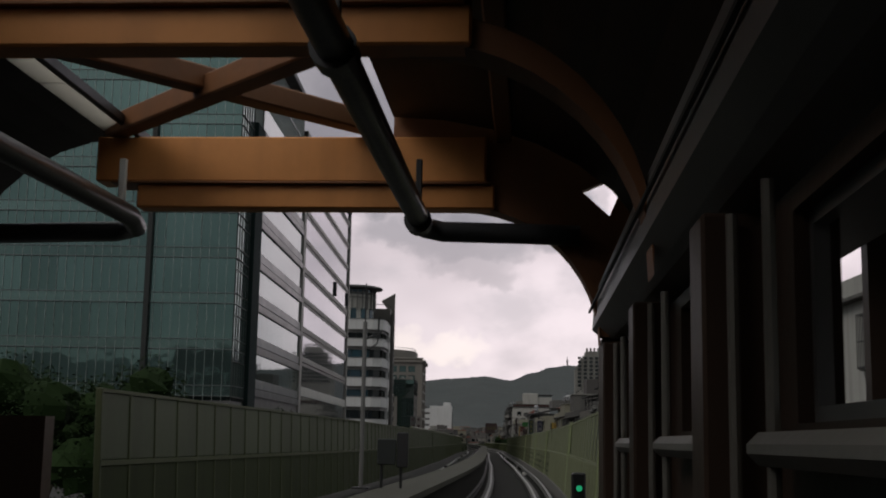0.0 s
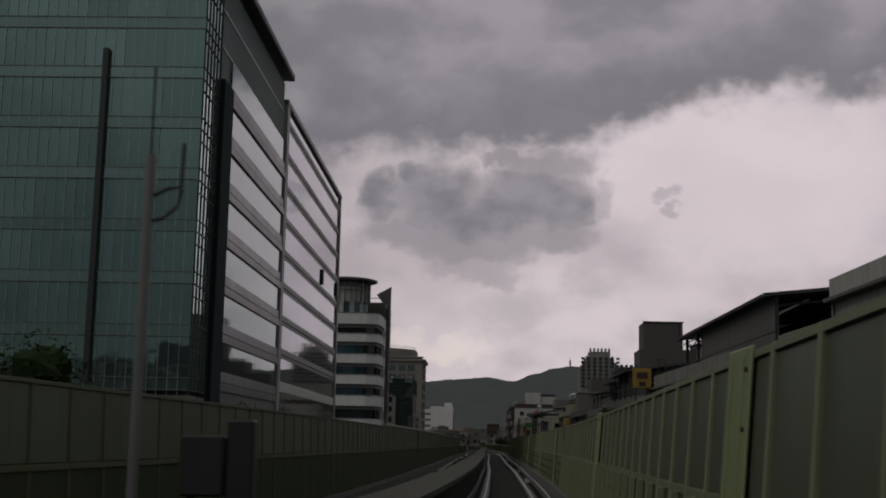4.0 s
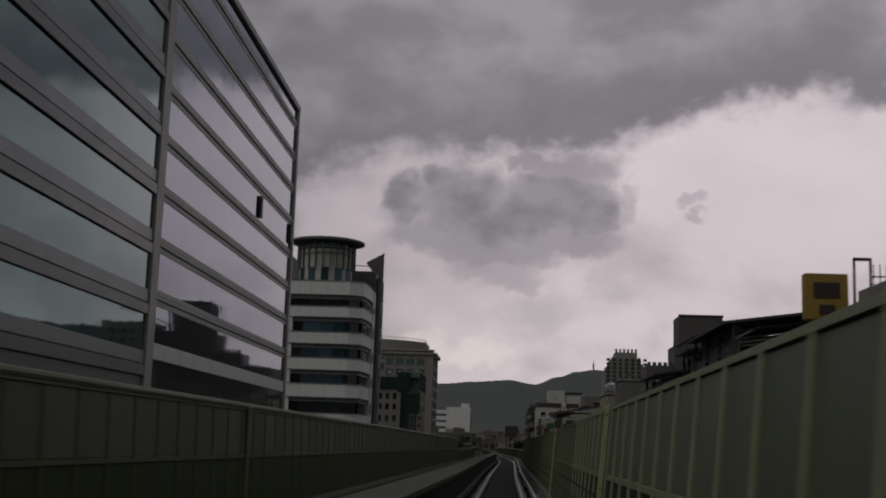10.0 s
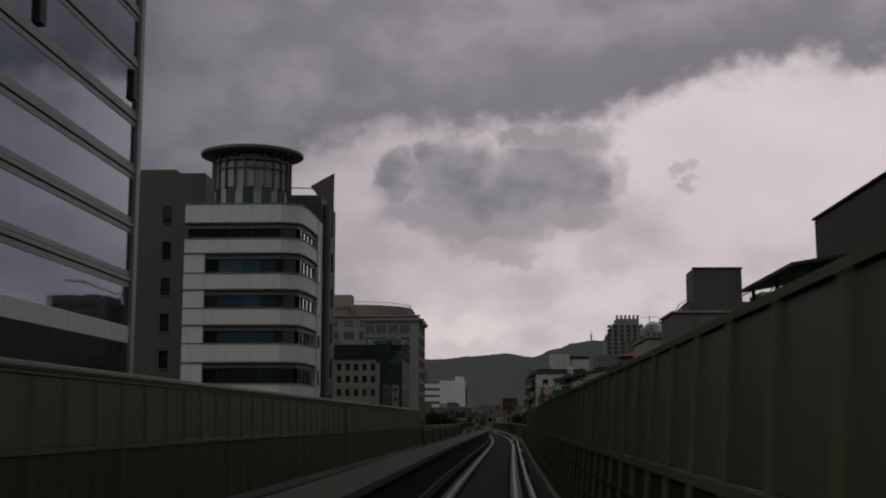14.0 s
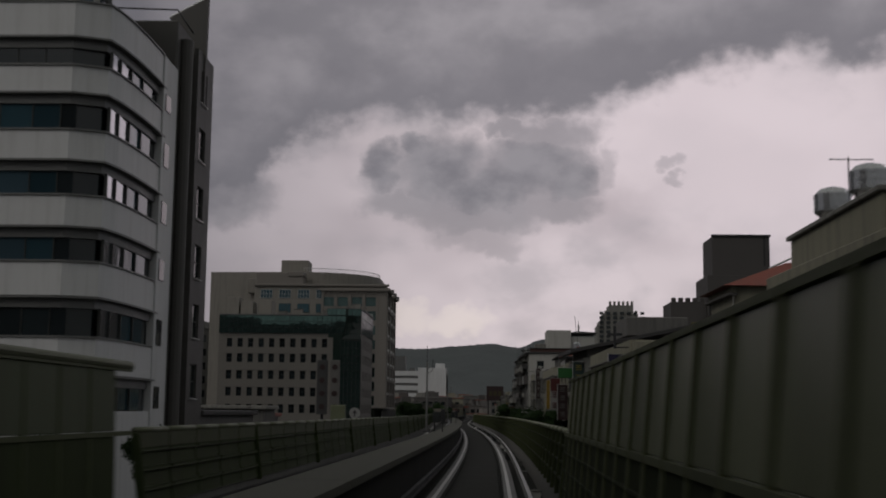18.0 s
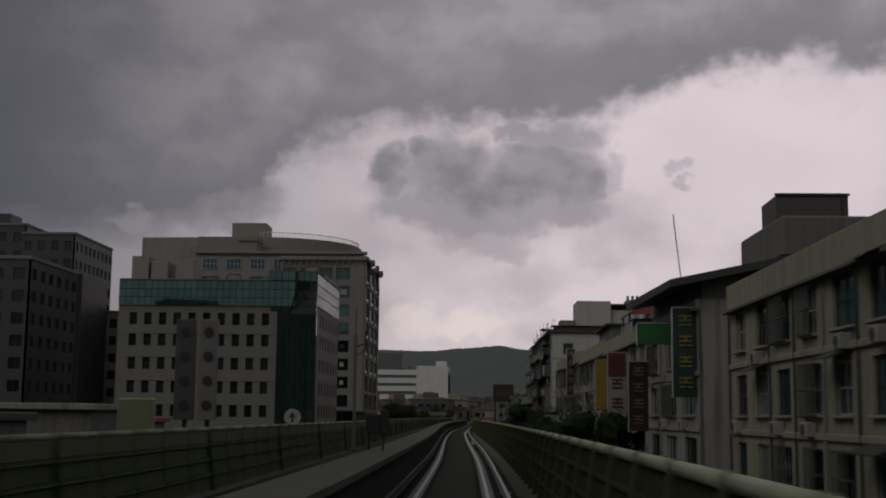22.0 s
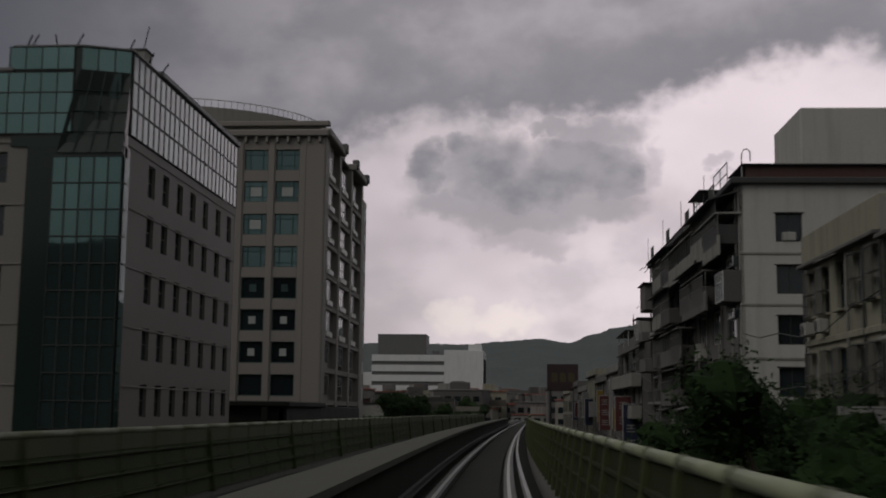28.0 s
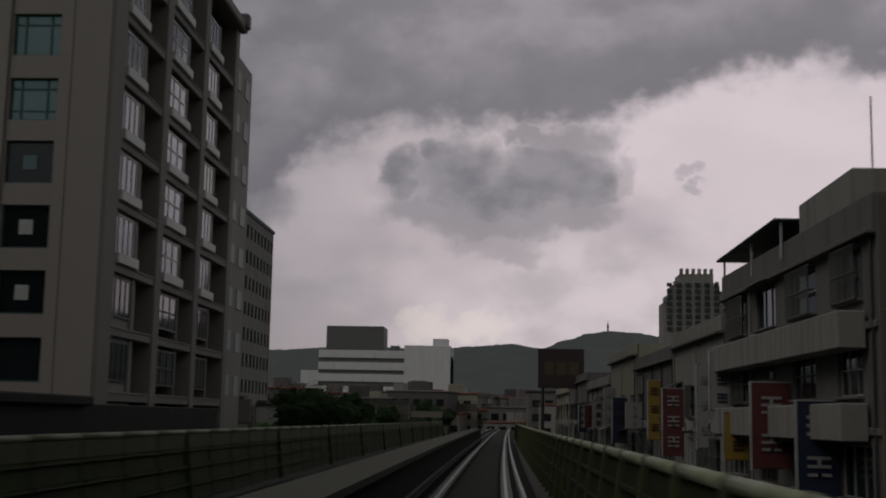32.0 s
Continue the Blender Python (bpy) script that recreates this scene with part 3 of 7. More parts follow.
# ---------------------------------------------------------------- ground, guideway
def sweep(profile, y0, y1, off=0.0, step=4.0, close=True):
    """A profile in (x, z) drawn along the line, off metres beside the camera's line."""
    g = Mesh()
    n = max(2, int((y1 - y0) / step) + 1)
    ys = [y0 + (y1 - y0) * i / (n - 1) for i in range(n)]
    k = len(profile)
    for y in ys:
        x = cx(y) + off
        g.v += [(x + px, y, pz) for px, pz in profile]
    for i in range(n - 1):
        for j in range(k if close else k - 1):
            a, b = i * k + j, i * k + (j + 1) % k
            g.f.append((a, b, b + k, a + k))
    if close:
        g.f += [tuple(range(k)), tuple(range((n - 1) * k, n * k))[::-1]]
    return g


def rect(x0, z0, x1, z1):
    return [(x0, z0), (x1, z0), (x1, z1), (x0, z1)]


CENTRE = -0.62          # the near track's middle, from the camera's line
FAR_TRACK = -4.55       # the other track's middle
RIGHT, LEFT = 1.45, -6.0
STREET = -8.5

g = Mesh().add([(-4000, -1500, STREET), (4000, -1500, STREET), (4000, 5000, STREET), (-4000, 5000, STREET)], [(0, 1, 2, 3)])
tagged(part("ground", g, GROUND_MAT), "dark asphalt street level far below the guideway", "ground", kind="structure")

guideway = thing("guideway", "elevated concrete guideway deck with rubber-tyre running pads", "guideway", kind="structure")
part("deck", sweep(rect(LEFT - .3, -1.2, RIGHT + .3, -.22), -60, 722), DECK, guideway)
for c in (CENTRE, FAR_TRACK):
    for s in (-1.0, 1.0):
        part("running_pad", sweep(rect(s - .17, -.2, s + .17, 0), -60, 720, c), PAD, guideway, "dark concrete running pad")
        part("worn_strip", sweep(rect(s * .98 - .05, -.004, s * .98 + .05, .006), -60, 720, c), WORN, guideway, "pale worn strip on the running pad")
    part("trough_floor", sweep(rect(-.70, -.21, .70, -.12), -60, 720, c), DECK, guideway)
    for s in (-1.36, 1.36):
        part("guide_rail", sweep([(s - .05, .18), (s + .05, .18), (s + .05, .22), (s + .015, .22), (s + .015, .34), (s + .05, .34), (s + .05, .38), (s - .05, .38), (s - .05, .34), (s - .015, .34), (s - .015, .22), (s - .05, .22)], -60, 700, c),
             RAIL_STEEL if s > 0 else DARK_STEEL, guideway, "steel guide rail")
wk = thing("walkway", "raised pale concrete emergency walkway between the tracks", "walkway", kind="structure")
for i in range(48):
    y0 = -20 + i * 12
    part("walkway_slab", sweep(rect(-2.92, 1.13, -1.96, 1.25), y0, y0 + 11.97, 0, 3), WALKWAY, wk)
# The stem shares the deck's darkened colour, shade under the slab included.
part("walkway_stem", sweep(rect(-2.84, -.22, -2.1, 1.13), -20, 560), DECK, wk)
part("cable_tray", sweep([(-3.35, .75), (-3.1, .75), (-3.1, .8), (-3.32, .8), (-3.32, 1.0), (-3.35, 1.0)], -20, 560), DARK_STEEL, wk)

# ---------------------------------------------------------------- barriers
def tall_barrier(name, side, y0, y1, pitch, label, covers=()):
    """A ribbed parapet that carries posts and noise panels; the near one leans outwards as it rises."""
    b = thing(name, label, "noise barrier", kind="structure")
    o = RIGHT if side > 0 else LEFT
    near = side > 0
    slant = .085 if near else .03
    # Far side takes a darker tone: the light's direction is put into the colour.
    paint = FENCE_POST if near else FENCE_PAINT

    def leaned(g):
        g.v = [(x + side * slant * (z - 2.8), y, z) for x, y, z in g.v]
        return g
    part("kerb", sweep(rect(o - .34, -.25, o - .02, .55) if near else rect(o - .12, -.25, o + .12, .55), y0, y1), CONCRETE, b)
    for k in range(int((y1 - y0) / 12.5) + 1):
        ya, yb = y0 + k * 12.5, min(y1, y0 + k * 12.5 + 12.48)
        if yb - ya > 1:
            for z, h in ((2.775, .05), (1.75, .07)):
                x = o + side * slant * (z - 2.8)
                part("cap_rail", sweep(rect(x - .045, z, x + .045, z + h), ya, yb, 0, 2.5), DIM_POST if near and ya > 85 else paint, b)
            if not near and ya > 66:
                part("pipe_rail", sweep([(o + .075 * math.cos(a * .628), 2.87 + .075 * math.sin(a * .628)) for a in range(10)], ya, yb, 0, 2.5), PIPE_OLIVE, b, "thick rounded rail along the top")
    # Farther posts and lower panels use dimmer copies, shade put into the colour.
    posts = [leaned(Mesh().cham(-.055, -.03, .5, .04, .03, 2.83, .012)).made("post", q) for q in (paint, DIM_POST if near else paint)]
    panels = {}
    for mat in (FENCE_PANEL, DIM_PANEL, OLIVE_PANEL, LEFT_PANEL):
        panels[mat.name] = leaned(Mesh().cham(-.02, .035, 1.83, .02, pitch - .035, 2.77, .012)).made("noise_panel", mat)
    g = Mesh().cham(-.02, .02, .55, .02, pitch - .02, 1.75, .012)
    for z in (.8, 1.12, 1.44):
        g.cham(-.05, .03, z - .025, -.02, pitch - .03, z + .025, .008)
    g = leaned(g)
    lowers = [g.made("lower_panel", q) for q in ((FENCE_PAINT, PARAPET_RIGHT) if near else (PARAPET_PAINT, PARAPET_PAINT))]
    rib = leaned(Mesh().cham(-.11, -.025, .5, -.02, .025, 1.76, .01)).made("rib", FENCE_POST if near else PARAPET_PAINT)
    for i in range(int((y1 - y0) / pitch)):
        y = y0 + i * pitch
        x, xa = cx(y) + o, cx(y + pitch) + o
        m = Matrix.Translation((x, y, 0)) @ Matrix.Rotation(-math.atan2(xa - x, pitch), 4, "Z")
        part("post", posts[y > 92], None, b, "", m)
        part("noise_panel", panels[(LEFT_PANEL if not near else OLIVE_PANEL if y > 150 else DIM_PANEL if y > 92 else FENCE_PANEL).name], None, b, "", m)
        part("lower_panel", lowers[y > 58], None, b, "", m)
        if near and y < 58:
            part("rib", rib, None, b, "", m @ Matrix.Translation((0, pitch / 2, 0)))
    for y in covers:
        plate = leaned(Mesh().cham(-.085, -.36, .5, -.055, .36, 2.86, .012).cham(-.10, -.2, .6, -.08, -.17, 2.8, .005).cham(-.10, .17, .6, -.08, .2, 2.8, .005)) if near else Mesh().cham(.03, -.16, .5, .10, .16, 2.86, .012)
        cp = part("cover_plate", plate, COVER if near else FENCE_PAINT, b, "wide pale green cover plate over a joint", Matrix.Translation((cx(y) + o, y, 0)))
        for z in (.9, 1.6, 2.3, 2.7):
            part("bolt", shared(("cbolt",), lambda: Mesh().tube([(0, 0, 0), (-.02, 0, 0)], .018, 6).made("bolt", DARK_STEEL)), None, cp, "", (side * slant * (z - 2.8) - .085, -.28, z))
    return b


def parapet(name, side, y0, y1, pitch, label):
    """A low parapet of ribbed panels under a pipe rail held by clamps."""
    b = thing(name, label, "parapet", kind="structure")
    o = RIGHT if side > 0 else LEFT
    part("kerb", sweep(rect(o - .12, -.25, o + .12, .55), y0, y1), CONCRETE, b)
    # Each side's tone of the paint has its shade put in.
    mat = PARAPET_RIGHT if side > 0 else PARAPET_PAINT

    def sloped(g):
        g.v = [(x + side * .13 * (z - 1.7), y, z) for x, y, z in g.v]
        return g
    rib = sloped(Mesh().cham(-side * .075, -.04, .5, side * .02, .035, 1.78, .012)).made("rib", RIB_PAINT if side > 0 else mat)
    g = Mesh().cham(0, .02, .55, side * .04, pitch - .02, 1.765, .01)
    for z in (.85, 1.18, 1.5):
        g.cham(-side * .05, .04, z - .03, 0, pitch - .04, z + .03, .01)
    lower = sloped(g).made("lower_panel", mat)
    strip = Mesh().cham(-side * .05, .01, 1.44, -side * .02, pitch - .01, 1.79, .01).made("top_strip", PARAPET_TOP)
    pipe = Mesh().tube([(0, .0, 0), (0, pitch * .975, 0)], .058, 10).made("pipe_rail", PIPE_PAINT if side > 0 else PIPE_OLIVE, True)
    clamp = Mesh().tube([(0, -.05, 0), (0, .05, 0)], .07, 10).cham(-.03, -.04, -.1, .03, .04, -.06, .008).made("clamp", PIPE_OLIVE)
    for i in range(int((y1 - y0) / pitch)):
        y = y0 + i * pitch
        x, xa = cx(y) + o, cx(y + pitch) + o
        m = Matrix.Translation((x, y, 0)) @ Matrix.Rotation(-math.atan2(xa - x, pitch), 4, "Z")
        if side > 0 or i % 5 == 0:
            part("rib", rib, None, b, "", m)
        part("lower_panel", lower, None, b, "", m)
        if side < 0:
            part("top_strip", strip, None, b, "", m)
        pr = part("pipe_rail", pipe, None, b, "", m @ Matrix.Translation((0, 0, 1.82)))
        if side > 0 and y < 480:
            part("clamp", clamp, None, pr)
    return b


RIGHT_END, LEFT_END = 203.1, 199.0
tall_barrier("noise_barrier_right", 1, 17.75, RIGHT_END, 1.25, "olive green posts with grey-green noise panels on a parapet", (22.5, 40.3, 65.2, 82.0, 106.1))
tall_barrier("noise_barrier_left", -1, 17.0, LEFT_END, 1.25, "pale panels between olive posts above a ribbed parapet", (90.0, 160.2))
parapet("parapet_right", 1, RIGHT_END + .4, 560, 2.0, "low pale green ribbed parapet with a pipe rail on top")
parapet("parapet_left", -1, LEFT_END + .4, 560, 2.0, "low olive green parapet with a pipe rail on top")



# ---------------------------------------------------------------- glass office blocks
def glass_office():
    b = thing("glass_office_building", "teal mirror-glass office block with fine mullions and a roof overhang", "building", (-20.8, 103.0, STREET))
    Z = -STREET
    # back volume
    part("core", Mesh().box(-60, .4, 0, -.4, 36.9, 39 + Z), TEAL_DARK, b)
    floors = [5.56 + Z + 3.95 * i for i in range(9)]
    W = 62.0
    mf = face_at(-W, 0, 0, 0)
    # front: panes by storey and bay, with spandrel bands
    for k, z in enumerate(floors):
        h = 3.95
        if z + h > 40.6 + Z:
            h = 40.6 + Z - z
        for i in range(20):
            u0 = i * 3.1
            pane = shared(("gfp", round(h, 2)), lambda: Mesh().cham(.03, 0, .93, 3.07, .08, h - .05, .01).made("pane", TEAL))
            part("pane", pane, None, b, "", mf @ Matrix.Translation((u0, .05 if u0 < W - 8.4 else 0.0, z)))
        part("spandrel", Mesh().cham(0, .0, .05, W - .02, .1, .86, .01), TEAL_SPANDREL, b, "", mf @ Matrix.Translation((0, .02, z)))
        g = Mesh()
        for e in (.02, .90):
            g.box(0, -.05, e - .035, W, .02, e + .035)
        part("transom", g, SPANDREL, b, "", mf @ Matrix.Translation((0, 0, z)))
    g = Mesh()
    for i in range(80):
        g.box(i * .775 - .012, -.03, 5.2 + Z, i * .775 + .012, .02, 40.0 + Z)
    part("mullion_grid", g, MULLION, b, "", mf)
    part("fin", Mesh().cham(-7.75, -.4, 6 + Z, -7.3, .1, 31.5 + Z, .03), MULLION_DARK, b, "dark projecting glass fin")
    part("parapet_band", Mesh().cham(-W, -.14, 38.5 + Z, .0, .05, 40.6 + Z, .03), PALE_PANEL, b, "pale band under the roof edge")
    # base below
    part("base_wall", Mesh().box(-W, .1, 0, 0, 36, 5.2 + Z), DARK_CLAD, b)
    # narrow side strip with a bright fine grid
    ms = face_at(0, 0, 0, 90)
    for k, z in enumerate(floors[:-1]):
        for i in range(5):
            part("pane", shared(("gsp",), lambda: Mesh().cham(.02, 0, .05, 1.06, .06, 3.9, .01).made("pane", TEAL_BRIGHT)), None, b, "", ms @ Matrix.Translation((.1 + i * 1.1, 0, z)))
    g = Mesh()
    for i in range(6):
        g.box(.1 + i * 1.1 - .04, -.08, 5.2 + Z, .1 + i * 1.1 + .04, .02, 39 + Z)
    for z in floors:
        for e in (0, .93, 3.0):
            g.box(.1, -.06, z + e - .04, 5.6, .02, z + e + .04)
    part("mullion_grid", g, MULLION_DARK, b, "", ms)
    # dark recess column
    part("recess_column", Mesh().cham(-.6, 5.7, 0, .45, 9.3, 31.0 + Z, .05), DARK_TEAL_PAINT, b, "dark vertical recess column")
    # upper storeys, full length with fine mullions
    for k in range(3):
        z = 30.7 + Z + k * 3.1
        for i in range(9):
            part("pane", shared(("gup",), lambda: Mesh().cham(.03, 0, .05, 3.44, .06, 3.05, .01).made("pane", TEAL)), None, b, "", ms @ Matrix.Translation((5.7 + i * 3.49, .1, z)))
        part("transom", Mesh().box(5.6, -.06, -.06, 37.1, .05, .06), MULLION, b, "", ms @ Matrix.Translation((0, 0, z)))
    g = Mesh()
    for i in range(48):
        g.box(5.7 + i * .66 - .025, -.05, 30.7 + Z, 5.7 + i * .66 + .025, .08, 40 + Z)
    part("mullion_grid", g, MULLION, b, "", ms)
    part("roof_overhang", Mesh().cham(-62, -1.0, 40.6 + Z, .9, 38.2, 41.3 + Z, .08), DARK_STEEL, b, "dark roof overhang")
    # banded side: tall sheets between bands of a pale upper strip, a dark groove and a grey lower strip
    for k in range(7):
        z = 5.9 + Z + 3.95 * k
        for i in range(9):
            part("glass_sheet", shared(("gss",), lambda: Mesh().cham(.0, 0, 1.6, 3.085, .06, 3.95, .002).made("glass_sheet", BLUE_TEAL)), None, b, "", ms @ Matrix.Translation((9.3 + i * 3.087, -.25, z)))
        part("band", Mesh().cham(9.3, -.34, .78, 37.1, .1, 1.6, .02), SPANDREL, b, "", ms @ Matrix.Translation((0, 0, z)))
        part("band", Mesh().cham(9.3, -.42, .0, 37.1, .1, .68, .02), SPANDREL_LOW, b, "", ms @ Matrix.Translation((0, 0, z)))
        part("band_shadow_gap", Mesh().box(9.3, -.3, .66, 37.1, .1, .8), MULLION_DARK, b, "", ms @ Matrix.Translation((0, 0, z)))
    part("side_base", Mesh().box(-.3, 9.3, 0, .24, 37, 5.9 + Z), DARK_CLAD, b)
    return b


def silver_office():
    b = thing("silver_office_building", "silver reflective office block with pale horizontal bands", "building", (-20.8, 140.2, STREET))
    Z = -STREET
    L, top = 51.8, 38.2 + Z
    part("core", Mesh().box(-40, 0, 0, -.3, L, top - .4), DARK_CLAD, b)
    part("end_wall", Mesh().cham(-40, -.25, 0, 0, .3, top, .05), SILVER_BAND, b)
    ms = face_at(0, 0, 0, 90)
    part("corner_post", Mesh().cham(.0, -.45, 0, 1.6, .3, top, .04), SILVER_BAND, b, "", ms)
    part("corner_post", Mesh().cham(L - .8, -.45, 0, L, .3, top, .04), SILVER_BAND, b, "", ms)
    # storeys of glass between bands of three pale strips
    for k in range(10):
        z = 3.55 + Z + 3.55 * k
        h = min(3.55, top - z)
        low = k < 1
        if h > 1.3:
            for i in range(8):
                part("glass_sheet", shared(("sil", round(h, 2), low), lambda: Mesh().cham(.004, 0, 1.1, 6.17, .06, h, .004).made("glass_sheet", WIN_DARK if low else SILVER)), None, b, "", ms @ Matrix.Translation((1.6 + i * 6.175, -.2, z)))
        for e0, e1, out in ((.0, .38, .24), (.42, .68, .34), (.72, 1.1, .24)) if k > 1 else ((.0, 1.1, .3),):
            part("band", Mesh().cham(1.6, -out, e0, L - .8, .1, e1, .03), PALE_PANEL if k < 2 else SILVER_BAND, b, "", ms @ Matrix.Translation((0, 0, z)))
    part("parapet", Mesh().cham(0, -.5, top - .5, L, .3, top + .15, .06), SILVER_BAND, b, "", ms)
    part("base_wall", Mesh().box(-.3, 0, 0, .2, L, 3.0 + Z), DARK_CLAD, b)
    for y, z in ((33.5, 22.6), (49.7, 22.9)):
        part("wall_vent", Mesh().cham(y, -.45, z + Z, y + .9, -.1, z + 2.0 + Z, .04), MULLION_DARK, b, "", ms)
    return b


# ---------------------------------------------------------------- white tower with drum
def drum_tower():
    b = thing("drum_tower_building", "white tiled office tower with curved corner windows and a roof drum", "building", (-18.9, 250, STREET))
    Z = -STREET
    # plan of the white volume: flat front, a narrow splay, then a gently bowed side
    shape = [(-13.6, 15), (-13.6, 0), (-2.5, 0), (-.55, .9), (-.25, 2.6), (-.08, 4.8), (0, 7.4), (0, 10.0), (-.12, 12.6), (-.3, 15)]

    def outline(grow=0.0):
        pts = []
        for k, (x, y) in enumerate(shape):
            pts.append((x + (grow if k > 2 else -grow if k < 2 else grow * .4), y - (grow if 0 < k < 4 else 0)))
        return pts
    part("glass_core", Mesh().prism(outline(-.45), 1, 26.3 + Z), WIN_DARK, b, "dark ribbon glazing")
    # white spandrel bands between ribbon windows, each window under a grey lintel
    bands = [(0 - Z, 2.0), (4.2, 6.3), (8.8, 10.8), (13.0, 14.8), (17.05, 18.8), (21.2, 22.8), (24.7, 26.8)]
    for z0, z1 in bands:
        part("band", Mesh().prism(outline(0), z0 + Z, z1 + Z), WHITE_TILE, b, "white tiled spandrel band")
        if z0 > 1:
            part("lintel", Mesh().prism(outline(-.22), z0 + Z - .72, z0 + Z), LINTEL, b, "grey lintel over the windows")
            part("sun_shade", Mesh().prism(outline(.16), z0 + Z - .16, z0 + Z - .04), LINTEL, b, "thin grey sun shade over the windows")
            part("sill_line", Mesh().prism(outline(.10), z1 + Z, z1 + Z + .1), LINTEL, b)
    part("pier", Mesh().cham(-13.62, -.03, 0, -11.2, .5, 21.25 + Z, .04), WHITE_TILE, b)
    part("pier", Mesh().cham(-.5, 11.4, 0, .06, 15, 26.8 + Z, .04), WHITE_TILE, b)
    tone = random.Random(12)
    for z0, z1 in ((2.0, 4.2), (6.3, 8.8), (10.8, 13.0), (14.8, 17.05), (18.8, 21.2), (22.8, 24.7)):
        top_floor = z0 > 22
        us = (-13.3, -11.0, -8.6, -6.0, -4.3, -2.6) if top_floor else (-11.2, -9.6, -6.9, -4.9, -3.2, -2.2)
        for k in range(5):
            mat = (WIN_DARK, PALE_BLUE_GLASS, tone.choice((WIN_BLUE, PALE_BLUE_GLASS)), WIN_BLUE, WIN_DARK)[k] if not top_floor and z0 > 8 else WIN_DARK
            part("pane", Mesh().cham(us[k] + .03, .37, z0 + Z + .08, us[k + 1] - .03, .43, z1 + Z - .7, .01), mat, b)
            part("mullion", Mesh().cham(us[k] - .04, .32, z0 + Z, us[k] + .04, .44, z1 + Z - .7, .01), FRAME_DARK, b)
        ys = (1.3, 2.9, 5.0, 7.4, 9.8)
        for k in range(4):
            mat = SKY_GLASS if k < 2 else WIN_BLUE
            part("pane", Mesh().cham(-.62 + .06 * k, ys[k] + .05, z0 + Z + .1, -.5 + .06 * k, ys[k + 1] - .05, z1 + Z - .72, .01), mat, b)
            part("mullion", Mesh().cham(-.62 + .06 * k, ys[k] - .06, z0 + Z, -.42 + .06 * k, ys[k] + .06, z1 + Z - .7, .01), FRAME_DARK, b)
        part("window", Mesh().cham(-.02, 11.9, z0 + Z + .2, .12, 13.2, z1 + Z - .5, .02), WIN_DARK, b)
    # dark service column and grey fin that ends in a pointed crest
    part("dark_column", Mesh().cham(-6, 15, 0, -.1, 20, 30.6 + Z, .1), REAR_DARK, b)
    part("slim_column", Mesh().tube([(.2, 16.6, 0), (.2, 16.6, 29.5 + Z)], .5, 12), REAR_DARK, b)
    part("roof_rail", Mesh().tube([(-6, 15.1, 31.6 + Z), (-.2, 15.1, 31.4 + Z), (-.2, 20, 31.2 + Z)], .07, 5), DARK_STEEL, b)
    mfin = face_at(.3, 20, 0, 90)
    holes = [(1.2, 3.0 + Z + i * 4.6, 3.2, 5.6 + Z + i * 4.6) for i in range(6)]
    holed_wall(b, mfin, 5.2, 30 + Z, holes, REAR_DARK, .3)
    for o in holes:
        window(b, mfin, *o, 1, 2, FRAME_DARK, WIN_DARK, .2, sill=FRAME_ALU)
    part("rear_block", Mesh().box(-13.2, 20, 0, .0, 26, 29.5 + Z), REAR_DARK, b)
    crest = Mesh().prism([(-2.6, 33.0), (-1.4, 31.4), (-.7, 29.0), (-.55, 26.0), (.42, 26.0), (.5, 34.7)], 0, .5)
    part("crest", crest, REAR_DARK, b, "pointed wall crest", Matrix.Translation((0, 22.2, Z)) @ Matrix.Rotation(radians(90), 4, "X"))
    # A pale bar added to draw the light along the crest's edge.
    part("crest_edge", Mesh().tube([(-2.6, 21.9, 33.05 + Z), (.5, 21.9, 34.75 + Z)], .12, 6), FRAME_ALU, b, "pale bar drawn as the crest's lit edge")
    # drum on the roof
    c = (-7.3, 6.4)
    drum = part("drum", Mesh().tube([(c[0], c[1], 26.8 + Z), (c[0], c[1], 32.3 + Z)], 4.35, 40), PLASTER_WHITE, b, "round white rooftop drum", smooth=False)
    part("drum_glass_ring", Mesh().tube([(c[0], c[1], 32.3 + Z), (c[0], c[1], 33.5 + Z)], 4.0, 40), WIN_BLUE, drum)
    part("drum_roof", Mesh().tube([(c[0], c[1], 33.4 + Z), (c[0], c[1], 33.6 + Z), (c[0], c[1], 33.9 + Z), (c[0], c[1], 34.1 + Z)], [5.2, 6.1, 6.1, 5.4], 48), DARK_CLAD, drum, "wide flat dark disc roof")
    for k in range(24):
        a = 2 * math.pi * k / 24
        part("drum_fin", shared(("dfin",), lambda: Mesh().cham(4.3, -.06, 29.0 + Z, 4.75, .06, 33.5 + Z, .02).made("drum_fin", LINTEL)), None, drum, "", Matrix.Translation((c[0], c[1], 0)) @ Matrix.Rotation(a, 4, "Z"))
    for z in (31.6, 32.6):
        part("drum_ring", Mesh().tube([(c[0], c[1], z + Z - .1), (c[0], c[1], z + Z + .1)], 4.6, 40), LINTEL, drum)
    for k in range(-3, 4):
        a = -math.pi / 2 + k * .5 + .1
        part("drum_window", shared(("dwin",), lambda: Mesh().cham(4.2, -.6, 26.9 + Z, 4.42, .6, 29.3 + Z, .02).made("drum_window", WIN_BLUE)), None, drum, "", Matrix.Translation((c[0], c[1], 0)) @ Matrix.Rotation(a, 4, "Z"))
    part("roof", Mesh().prism(outline(-.3), 26.3 + Z, 26.5 + Z), ROOF_GREY, b)
